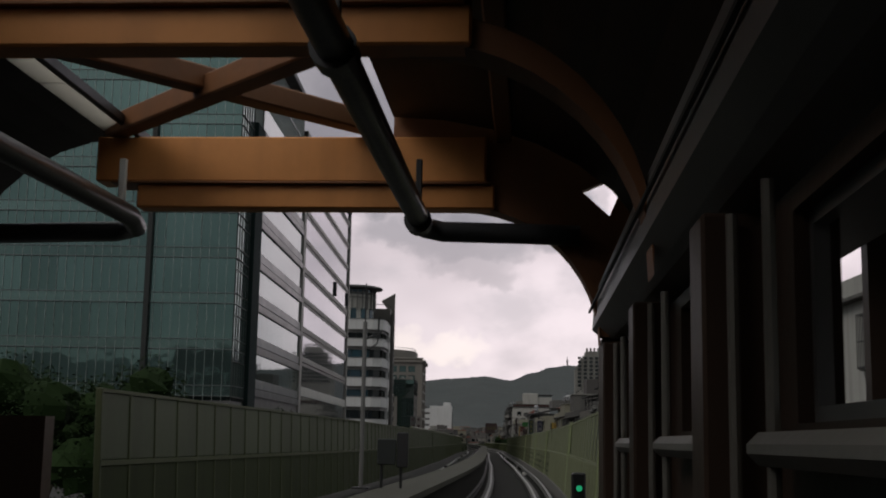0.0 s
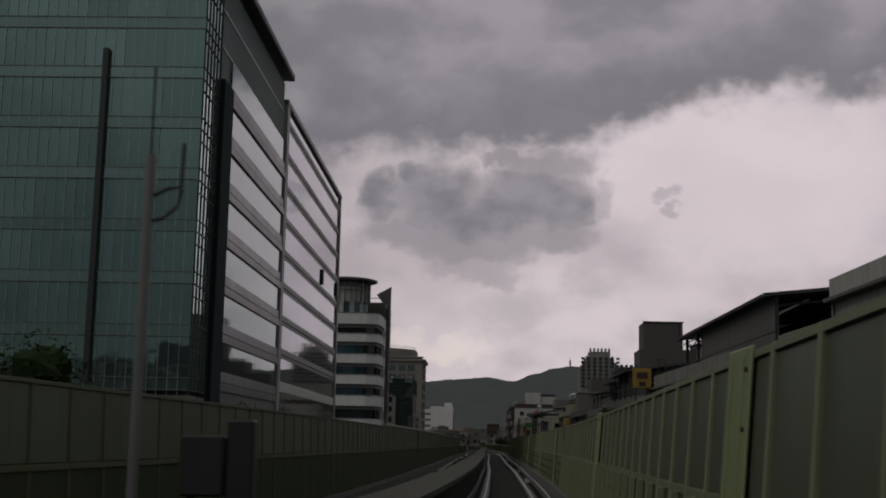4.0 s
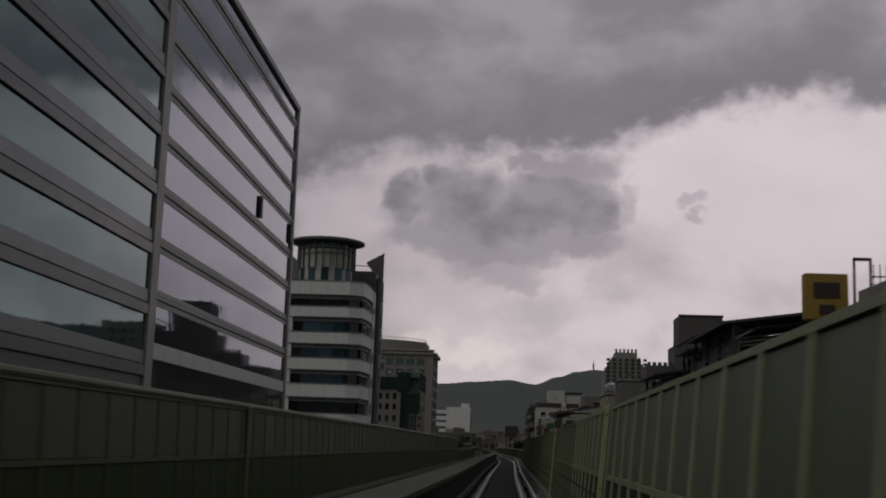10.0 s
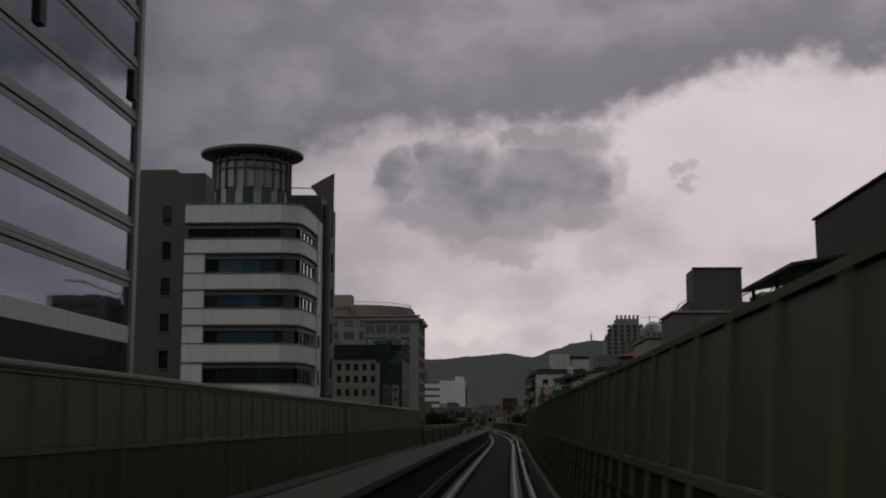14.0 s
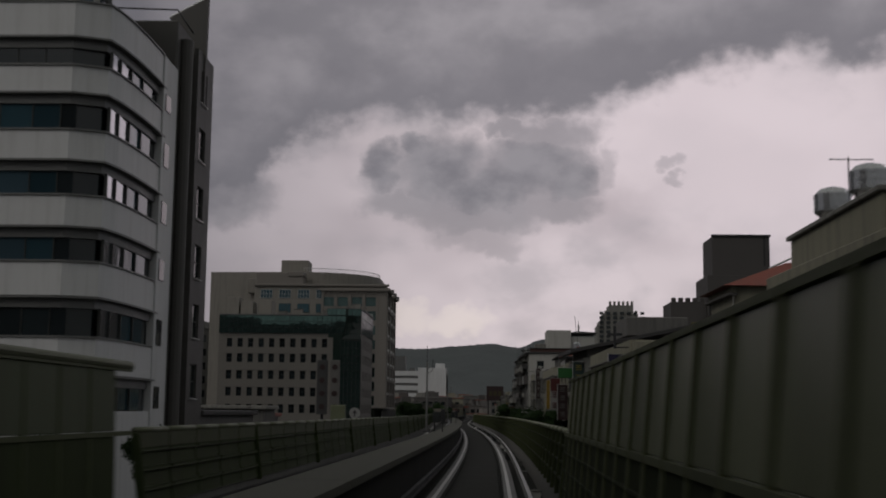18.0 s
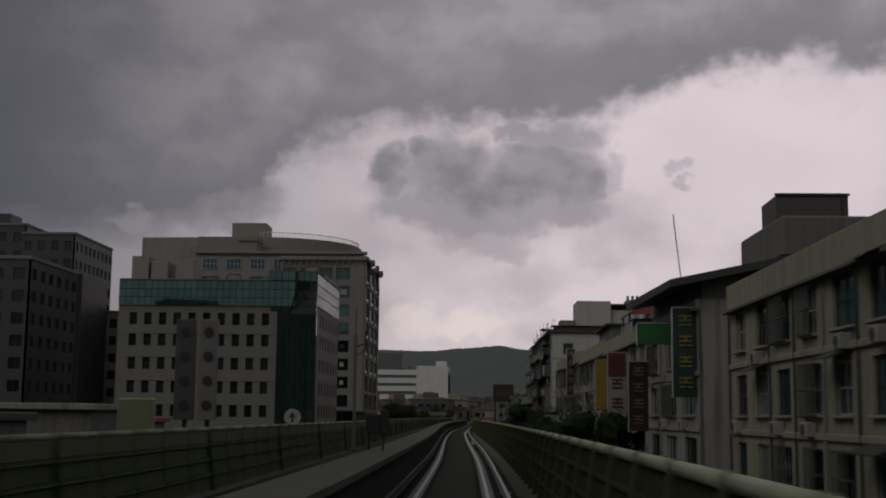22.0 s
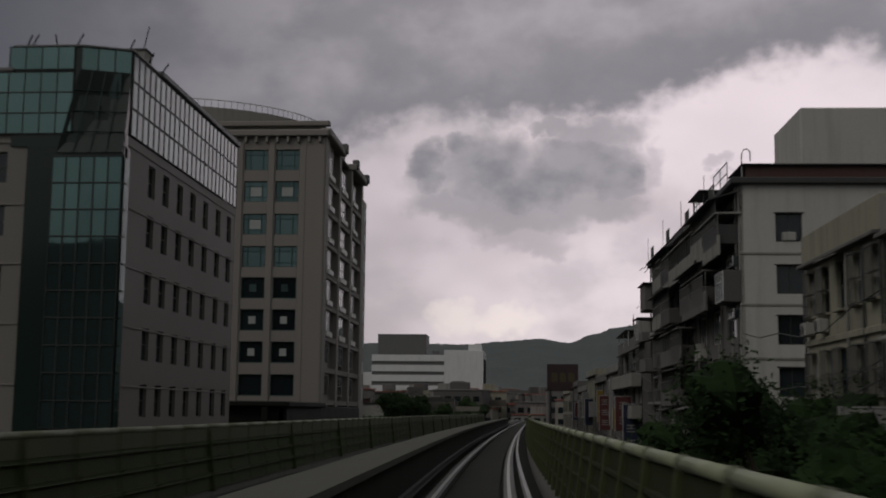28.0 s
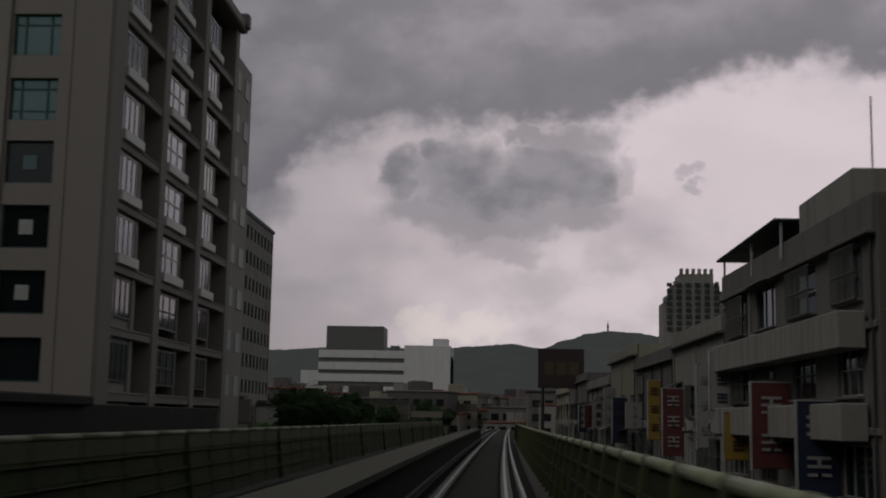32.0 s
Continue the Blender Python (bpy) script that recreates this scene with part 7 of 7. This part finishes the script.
for y in (14.1, 8.1, 2.1):
    part("arch_rib", vault(-.8, .84, 4.92, 3.3, y, y + .4, 12), ORANGE_DARK, st, "brown curved arch rib")
    part("purlin", Mesh().cham(-.4, y - 3, 5.7, -.2, y + 3, 5.9, .02), ORANGE_DARK, st)
# end gable over the arch, with a three-cornered gap
curve = [(-.8 + 1.64 * math.sin(k * math.pi / 24), 3.4 + 1.62 * math.cos(k * math.pi / 24)) for k in range(13)]
low = [c for c in curve if c[0] <= .62]
g = Mesh()
for poly in (low + [(.62, low[-1][1] - .02), (.62, 6.2), (-.8, 6.2)], [(.62, 5.12), (1.18, 5.36), (1.18, 6.2), (.62, 6.2)], [(.62, low[-1][1] - .02)] + [c for c in curve if c[0] > .62] + [(1.18, 3.4), (1.18, 5.36), (.95, 4.82), (.62, 5.12)], [(1.18, 3.4), (1.9, 3.4), (1.9, 6.2), (1.18, 6.2)]):
    n = len(poly)
    g.add([(x, y, z) for y in (14.12, 14.3) for x, z in poly], [tuple(range(n)), tuple(range(n, 2 * n))[::-1]] + [(i, (i + 1) % n, n + (i + 1) % n, n + i) for i in range(n)])
part("end_gable", g, ORANGE_DARK, st, "dark brown gable plate over the arch")
for y0 in (-14,):
    part("roof_deck", Mesh().box(1.3, y0, 5.9, 9, 14.5, 6.1), ROOF_DARK, st)
    part("far_roof_deck", Mesh().box(-14, y0, 5.6, -6.8, 14.5, 5.8), ROOF_DARK, st)
# the platform edge: fascia, windows between columns, ledges
part("fascia", Mesh().add([(.74, -14, 3.55), (.98, -14, 3.38), (2.0, -14, 3.38), (2.0, -14, 4.0), (.77, -14, 4.0), (.79, 14.95, 3.55), (.98, 14.95, 3.38), (2.0, 14.95, 3.38), (2.0, 14.95, 4.0), (.82, 14.95, 4.0)],
                          [(0, 1, 2, 3, 4), (5, 6, 7, 8, 9), (0, 1, 6, 5), (1, 2, 7, 6), (2, 3, 8, 7), (3, 4, 9, 8), (4, 0, 5, 9)]), STATION_GREY, st, "grey metal fascia over the platform doors")
part("end_column", Mesh().cham(.86, 14.22, 0, 1.35, 14.85, 3.4, .02), STATION_BROWN, st)
part("fascia_groove", Mesh().box(.745, -14, 3.76, .77, 14.96, 3.79), MULLION_DARK, st)
m = face_at(1.15, 14.2, 0, -90)
holes = []
for k in range(7):
    u = .75 + k * 3.9
    holes += [(u + .35, 2.28, u + 3.2, 3.2)]
holed_wall(st, m, 28, 3.3, holes, STATION_BROWN, .2, "platform_wall")
for o in holes:
    wn = window(st, m, *o, 2, 1, STATION_GREY, CLEAR, .1, .07)
    for ob in [q for q in bpy.data.objects if q.parent == wn]:
        bpy.data.objects.remove(ob)
    part("ledge", Mesh().cham(o[0] - .05, -.22, 2.10, o[2] + .05, .02, 2.24, .05), STATION_LEDGE, st, "pale sloping ledge under the window", m)
for k in range(8):
    u = k * 3.9
    part("column", shared(("stcol",), lambda: Mesh().cham(-.02, -.30, 0, .42, .05, 3.32, .02).made("column", STATION_BROWN)), None, st, "", m @ Matrix.Translation((u, 0, 0)))
    part("column_trim", shared(("sttr",), lambda: Mesh().tube([(.48, -.16, 0), (.48, -.16, 3.3)], .03, 8).made("column_trim", TRIM_GREY)), None, st, "", m @ Matrix.Translation((u, 0, 0)))
    part("column_trim", shared(("sttr",), lambda: None), None, st, "", m @ Matrix.Translation((u + .8, .02, 0)))
holed_wall(st, face_at(4.2, 14.2, 0, -90), 28, 5.9, [(1.0 + k * 4, 2.0, 3.6 + k * 4, 3.4) for k in range(6)], PLASTER_DARK, .25, "platform_back_wall")
part("platform_floor", Mesh().box(1.2, -14, .7, 6.2, 14.2, 1.0), CONCRETE, st)
part("end_wall", Mesh().box(1.2, 14.0, -.5, 4.4, 14.25, 2.0).box(1.2, 14.0, 2.0, 3.40, 14.25, 5.9).box(3.86, 14.0, 2.0, 4.4, 14.25, 5.9).box(3.4, 14.0, 5.0, 3.86, 14.25, 5.9), STATION_BROWN, st)
part("far_platform_wall", Mesh().box(-7.6, -14, -1, -7.3, 15.5, 3.7), PLASTER_DARK, st)
part("far_platform_end", Mesh().box(-7.5, 15.2, -1, -6.1, 15.5, 2.4), STATION_BROWN, st)
part("rear_closure", Mesh().box(-14, -14.3, -1, 9, -14, 6.1), PLASTER_DARK, st)
# drain pipes under the roof
pipes = thing("drain_pipe_run", "dark round drain pipes hung under the canopy", "pipe", (0, 0, 0), -2.4)
pipes.scale, pipes.location.z = (.925, .925, .925), 2.18 * .075
part("pipe", Mesh().tube([(-1.2, -6, 4.62), (-1.22, 5, 4.6), (-1.23, 13.5, 4.64), (-1.2, 13.85, 4.62), (-1.0, 14.0, 4.6), (.0, 14.0, 4.58), (.6, 14.0, 4.56)], .12, 14), PIPE_DARK, pipes, smooth=True)
part("pipe", Mesh().tube([(-5.0, -6, 4.7), (-4.65, 6, 4.62), (-4.55, 13.4, 4.66), (-4.6, 13.8, 4.6), (-4.9, 14.0, 4.58), (-7.0, 14.0, 4.53)], .12, 14), PIPE_DARK, pipes, smooth=True)
for y in (1.0, 7.2, 13.2):
    part("collar", Mesh().tube([(-1.225, y, 4.6), (-1.225, y + .22, 4.6)], .155, 14), PIPE_DARK, pipes)
    part("hanger", Mesh().cham(-1.26, y + .05, 4.6, -1.19, y + .12, 5.3, .01), DARK_STEEL, pipes)
    part("hanger", Mesh().cham(-4.66, y + .05, 4.6, -4.58, y + .12, 5.3, .01), LEDGE, pipes)


# ---------------------------------------------------------------- line-side furniture
def line_pole(y, h=3.3, arm=True):
    x = cx(y) - 3.2
    b = thing("line_pole", "grey steel line pole with a rod antenna and cable arm", "pole", (x, y, 1.25), group="line poles")
    part("shaft", Mesh().tube([(0, 0, 0), (0, 0, h)], .042, 10), LINTEL, b)
    part("rod", Mesh().tube([(0, 0, h), (0, 0, h + .75)], .012, 5), DARK_STEEL, b)
    part("foot_plate", Mesh().cham(-.16, -.16, 0, .16, .16, .03, .005), DARK_STEEL, b)
    if arm:
        part("arm", Mesh().tube([(0, 0, h - .35), (.14, 0, h - .28), (.26, 0, h - .26), (.27, 0, h + .1)], .02, 6), DARK_STEEL, b)
        part("cable", Mesh().tube([(0, 0, h - .55), (.12, 0, h - .52), (.24, 0, h - .42), (.27, 0, h - .28)], .018, 6), DARK_STEEL, b)
    return b


for y, h in ((23.6, 3.2), (237, 3.3), (284.5, 3.05)):
    line_pole(y, h)
    c = thing("equipment_cabinet", "dark grey line-side equipment cabinet on a stand", "cabinet", (cx(y) - 2.75, y + .5, 1.25), group="line cabinets")
    part("box", Mesh().cham(-.18, -.12, .45, .18, .12, .95, .02), MULLION_DARK, c)
    part("box", Mesh().cham(.2, -.1, .4, .42, .1, 1.08, .02), DARK_STEEL, c)
    for x in (-.1, .28):
        part("leg", Mesh().tube([(x, 0, 0), (x, 0, .5)], .03, 6), DARK_STEEL, c)
rnd = random.Random(5)
for i in range(34):
    y = 18 + i * 10.3 + rnd.uniform(-2, 2)
    s = rnd.choice((-1, 1))
    x = cx(y) + (rnd.uniform(.75, 1.1) if s > 0 else rnd.uniform(-5.6, -5.3))
    c = thing("junction_box", "small concrete-grey trackside junction box", "junction box", (x, y, -.22), group="trackside boxes")
    h = rnd.uniform(.2, .45)
    part("box", Mesh().cham(-.14, -.22, 0, .14, .22, h, .02), rnd.choice((CONCRETE, DARK_STEEL, LEDGE)), c)
    part("lid", Mesh().cham(-.16, -.24, h, .16, .24, h + .03, .01), CONCRETE, c)
sg = thing("signal_lamp", "dark signal box with a lit green lamp", "signal", (1.36, 16.2, .8))
part("housing", Mesh().cham(-.09, -.07, 0, .09, .1, 1.0, .02), DARK_STEEL, sg)
part("lens", Mesh().tube([(0, -.07, .8), (0, -.1, .8)], .04, 12), SIGNAL_GREEN, sg, "lit green lamp")
sg = thing("signal_lamp", "dark platform box with a lit red lamp", "signal", (-6.0, 15.0, .4))
part("housing", Mesh().cham(-.3, -.1, 0, .3, .2, 1.35, .03), STATION_BROWN, sg)
part("lens", Mesh().tube([(.05, -.1, 1.3), (.05, -.14, 1.3)], .04, 12), SIGNAL_RED, sg, "lit red lamp")


rs = thing("round_road_sign", "round white road sign with a dark upward arrow on a pole", "sign", (-19.0, 395.2, STREET))
part("disc", Mesh().tube([(0, 0, 10.33), (0, -.1, 10.33)], .98, 28), SIGN_WHITE, rs)
part("arrow", Mesh().prism([(-.12, -.6), (.12, -.6), (.12, .05), (.5, -.12), (0, .62), (-.5, -.12), (-.12, .05)], 0, .03), DARK_STEEL, rs, "dark arrow", Matrix.Translation((0, -.11, 10.33)) @ Matrix.Rotation(radians(90), 4, "X"))
part("pole", Mesh().tube([(0, .12, 0), (0, .12, 11.0)], .1, 8), DARK_STEEL, rs)
adv = thing("roadside_sign_tower", "tall roadside sign tower with a maroon and a white board", "sign", (-16.3, 337, STREET))
for x, w, m, mm in ((-1.6, 1.4, SLATE, SIGN_BROWN), (.1, 1.25, SIGN_DIM, SIGN_BROWN)):
    bd = part("board", Mesh().cham(x, -.2, 10.2, x + w, .2, 17.2, .04), m, adv)
    for k in range(4):
        part("mark", Mesh().tube([(x + w / 2, -.21, 11.2 + k * 1.7), (x + w / 2, -.25, 11.2 + k * 1.7)], .36, 14), mm, bd)
for x in (-.9, .7):
    part("post", Mesh().tube([(x, .3, 0), (x, .3, 16.8)], .18, 8), DARK_STEEL, adv)


# ---------------------------------------------------------------- trees
def tree(x, y, z, h, r, seed, leaves=8000, label="dense dark green street tree", mat=None):
    rnd = random.Random(seed)
    b = thing("tree", label, "tree", (x, y, z), group="street trees")
    g = Mesh()
    base = h * .45
    g.tube([(0, 0, 0), (.1, 0, base * .5), (0, .1, base), (.05, 0, h * .7)], [r * .09, r * .07, r * .055, r * .02], 8)
    clumps = []
    for k in range(9):
        a, e = rnd.uniform(0, 6.28), rnd.uniform(.25, 1)
        d = r * rnd.uniform(.35, .75)
        p = (d * math.cos(a), d * math.sin(a), base + (h - base) * e * .85)
        g.tube([(0, 0, base * rnd.uniform(.7, 1.0)), (p[0] * .5, p[1] * .5, (base + p[2]) / 2), p], [r * .04, r * .025, r * .01], 5)
        clumps.append((p, r * rnd.uniform(.28, .5)))
    part("trunk", g, BARK, b)
    v, f = [], []
    for k in range(leaves):
        p, cr = clumps[rnd.randrange(len(clumps))]
        d = Vector((rnd.gauss(0, 1), rnd.gauss(0, 1), rnd.gauss(0, .8))).normalized() * cr * rnd.uniform(.45, 1.1)
        c = Vector(p) + d
        u = Vector((rnd.uniform(-1, 1), rnd.uniform(-1, 1), rnd.uniform(-.5, .5))).normalized()
        w = u.orthogonal().normalized()
        s = rnd.uniform(.06, .12) * max(1, r / 4)
        n = len(v)
        v += [c - u * s, c + w * s * .5, c + u * s, c - w * s * .5]
        f.append((n, n + 1, n + 2, n + 3))
    for p, cr in clumps:
        n = len(v)
        rings, spokes = 6, 9
        for a in range(rings + 1):
            for q in range(spokes):
                d = Vector((math.sin(math.pi * a / rings) * math.cos(2 * math.pi * q / spokes), math.sin(math.pi * a / rings) * math.sin(2 * math.pi * q / spokes), math.cos(math.pi * a / rings) * .85))
                v.append(Vector(p) + d * cr * (.72 + .45 * noise.noise(Vector(p) + d * 2.3)))
        for a in range(rings):
            f += [(n + a * spokes + q, n + a * spokes + (q + 1) % spokes, n + (a + 1) * spokes + (q + 1) % spokes, n + (a + 1) * spokes + q) for q in range(spokes)]
    me = bpy.data.meshes.new("crown")
    me.from_pydata(v, [], f)
    me.materials.append(mat or LEAF)
    part("crown", me, None, b)
    return b


for i, (x, y, h, r) in enumerate(((11.5, 338, 10.2, 3.6), (11.0, 352, 9.8, 3.4), (10.8, 366, 9.2, 3.0), (9.8, 402, 11.6, 4.2), (9.6, 411, 11.0, 3.8), (9.8, 392, 9.4, 2.8),
                                  (10.6, 318, 8.0, 2.6), (9.5, 424, 9.6, 2.8))):
    tree(x, y, STREET, h + 1.0, r * 1.1, 100 + i)
for i, (x, y, h, r) in enumerate(((-16.5, 62, 14.0, 5.0), (-19, 72, 13.4, 4.6), (-15.5, 82, 13.0, 4.0), (-17.5, 96, 13.0, 4.0), (-24, 66, 14.4, 5), (-30, 78, 14.2, 5), (-14.5, 108, 12.4, 3.2), (-14, 247, 10.6, 2.4), (-14.5, 232, 10.2, 2.2),
                                  (-17, 545, 13.8, 4.5), (-18, 560, 13.4, 4.6), (-20, 580, 14.5, 5.4), (-17, 600, 12.5, 4.6), (-24, 640, 14.5, 6), (-20, 700, 14, 6))):
    tree(x, y, STREET, h, r, 200 + i, 7000, "leafy tree beyond the parapet")

# ---------------------------------------------------------------- far town and hills
town = random.Random(77)
for i in range(34):
    y = 570 + i * 13
    x = (-14 - town.uniform(0, 16)) if i % 3 else (13 + town.uniform(0, 20) + (y - 570) * .03)
    tree(x, y, STREET, town.uniform(9, 13.5), town.uniform(3.5, 6), 400 + i, 1500, "dark leafy tree in the far town", LEAF_FAR)
for i in range(150):
    y = town.uniform(640, 1250) if i < 90 else town.uniform(730, 1000)
    x = town.uniform(-.11, .13) * y + town.uniform(-20, 20) if i < 90 else town.uniform(-45, 45)
    if y < 735 and -9 < x < 11:
        x += 24 if x > 0 else -24
    w, d = town.uniform(9, 20), town.uniform(8, 16)
    top = town.uniform(8, 16) + (y - 640) * .018
    wall = town.choice((PLASTER, PLASTER_GREY, BROWN_TILE, PLASTER_DARK, PLASTER_DARK, PLASTER_DARK, TOWER_DARK, TOWER_DARK))
    b = thing("distant_house", "distant low town house with rows of dark windows", "house", (x, y, STREET), town.uniform(-14, 14), "distant town houses")
    part("wall", Mesh().cham(-w / 2, 0, 0, w / 2, d, top, .1), wall, b)
    part("roof", Mesh().cham(-w / 2 - .3, -.3, top, w / 2 + .3, d, top + .35, .05), town.choice((ROOF_GREY, SHED_ROOF, RED_ROOF, ROOF_GREY)), b)
    if y < 820:
        part("roof_room", Mesh().cham(-w * .2, 2, top + .3, w * .15, 6, top + 2.6, .06), wall, b)
    g = Mesh()
    for r in range(int(top / 3.2)):
        for k in range(int(w / 3)):
            g.box(-w / 2 + .8 + k * 3, -.12, 1 + r * 3.2, -w / 2 + 2.7 + k * 3, .1, 2.6 + r * 3.2)
    if g.v:
        tagged(part("window_glazing", g, WIN_DARK, b), kind="stuff")


def town_clutter():
    """Roof rooms, balconies, awnings and boards of the far streets, too many to tell apart."""
    rnd = random.Random(314)
    g = Mesh()
    for k in range(1500):
        y = rnd.uniform(575, 1050)
        side = rnd.choice((-1, 1))
        x = side * (rnd.uniform(13, 34) + (y - 575) * rnd.uniform(0, .16)) if y < 740 else rnd.uniform(-.13, .13) * y
        if x < -14 and y < 650:
            x -= 20
        w, d, h = rnd.uniform(1.2, 6.5), rnd.uniform(1, 4), rnd.uniform(.8, 3.2)
        z = STREET + rnd.uniform(3, 13) + (y - 575) * .012
        g.box(x, y, z - h, x + w, y + d, z)
        if k % 4 == 0:
            g.box(x - .4, y - .5, z, x + w + .4, y + d + .3, z + .25)
    town_mesh = g.made("town_rooftops", TOWN_MIX, fix=False)
    tagged(part("town_rooftops", town_mesh), "jumble of far roof rooms, awnings and balconies", "rooftops", kind="stuff")


def island_mix(name):
    m, t, b = nodes_of(name)
    ramp = t.nodes.new("ShaderNodeValToRGB")
    rows = ((0, (.03, .03, .028)), (.3, (.07, .06, .052)), (.55, (.12, .108, .09)), (.78, (.055, .03, .025)), (.86, (.04, .05, .045)), (.93, (.30, .29, .27)))
    r = ramp.color_ramp
    r.interpolation = "CONSTANT"
    while len(r.elements) < len(rows):
        r.elements.new(.5)
    for e, (q, c) in zip(r.elements, rows):
        e.position, e.color = q, (*c, 1)
    t.links.new(t.nodes.new("ShaderNodeNewGeometry").outputs["Random Per Island"], ramp.inputs[0])
    t.links.new(ramp.outputs[0], b.inputs["Base Color"])
    b.inputs["Roughness"].default_value = .8
    return m


TOWN_MIX = island_mix("mixed_town_surfaces")
town_clutter()


def hills():
    g = Mesh()
    ridge = ((-900, 120), (-500, 140), (-300, 150), (-136, 147), (-60, 154), (22, 160.5), (84, 152), (140, 171), (185, 185), (225, 191), (278, 188), (340, 180), (480, 168), (700, 205), (1000, 265), (1500, 330), (2200, 380), (3000, 400), (3600, 300))
    n, rows = 820, 14
    for j in range(rows):
        t = j / (rows - 1)
        for i in range(n):
            x = -900 + 4500 * i / (n - 1)
            k = max(0, next((q for q in range(len(ridge) - 1) if x <= ridge[q + 1][0]), len(ridge) - 2))
            a, b = ridge[k], ridge[k + 1]
            f = (x - a[0]) / (b[0] - a[0])
            f = f * f * (3 - 2 * f)
            h = a[1] * (1 - f) + b[1] * f
            y = 1700 + 1300 * t
            wob = noise.noise(Vector((x * .012, y * .004, 0))) * 9 * t * (1 - t) * 4
            rough = (noise.noise(Vector((x * .16, y * .05, 3))) * 2.0 + noise.noise(Vector((x * .5, y * .1, 7))) * 1.2) * (.4 + .6 * t)
            g.v.append((x * (.75 + .25 * t), y, STREET + (h - STREET) * (t ** 1.15) + wob * 1.5 + rough))
    for j in range(rows - 1):
        for i in range(n - 1):
            g.f.append((j * n + i, j * n + i + 1, (j + 1) * n + i + 1, (j + 1) * n + i))
    tagged(part("hill_ridge", g.made("hill_ridge", HILL, True, fix=False)), "wooded hills on the skyline, greyed by painted haze", "hill", kind="structure")
    m = thing("radio_mast", "thin radio mast on the hill ridge", "mast", (229 * .974, 2990, 186))
    part("lattice", Mesh().tube([(0, 0, 0), (0, 0, 20)], [2.2, 1.4], 6), CONCRETE, m)
    part("top_rod", Mesh().tube([(0, 0, 20), (0, 0, 27)], .5, 6), CONCRETE, m)
    part("drum", Mesh().tube([(0, 0, 12), (0, 0, 15)], 2.6, 8), CONCRETE, m)


def rear_ridge():
    g = Mesh()
    n, rows = 160, 8
    for j in range(rows):
        t = j / (rows - 1)
        for i in range(n):
            x = -1500 + 2400 * i / (n - 1)
            h = 92 + 26 * noise.noise(Vector((x * .004, 1.7, 0))) + 7 * noise.noise(Vector((x * .03, 4.2, 0))) + 2.5 * noise.noise(Vector((x * .15, 8.1, 0)))
            g.v.append((x, -760 - 420 * t, STREET - 2 + (h - STREET) * t ** .9))
    for j in range(rows - 1):
        for i in range(n - 1):
            g.f.append((j * n + i, j * n + i + 1, (j + 1) * n + i + 1, (j + 1) * n + i))
    tagged(part("hill_ridge_rear", g.made("hill_ridge_rear", HILL, True, fix=False)), "dark wooded ridge behind the station", "hill", kind="structure")


def station_hall():
    b = thing("station_hall_building", "grey office with a grid of pale window bars behind the station", "building", (-78, -72, STREET))
    Z = -STREET
    part("body", Mesh().cham(0, 0, 0, 32, 16, 17.5 + Z, .1), SLATE, b)
    part("roof_block", Mesh().cham(12, 3, 17.5 + Z, 26, 13, 21.5 + Z, .1), SLATE, b)
    for k in range(9):
        part("pilaster", shared(("shp1",), lambda: Mesh().cham(-.25, 16, 4 + Z, .25, 16.5, 16.5 + Z, .03).made("pilaster", PALE_PANEL)), None, b, "", (1.5 + k * 3.6, 0, 0))
    for z in (5, 9.5, 16):
        part("band", Mesh().cham(.5, 16, z + Z, 31.5, 16.4, z + .5 + Z, .03), PALE_PANEL, b)


rear_ridge()
station_hall()
hills()
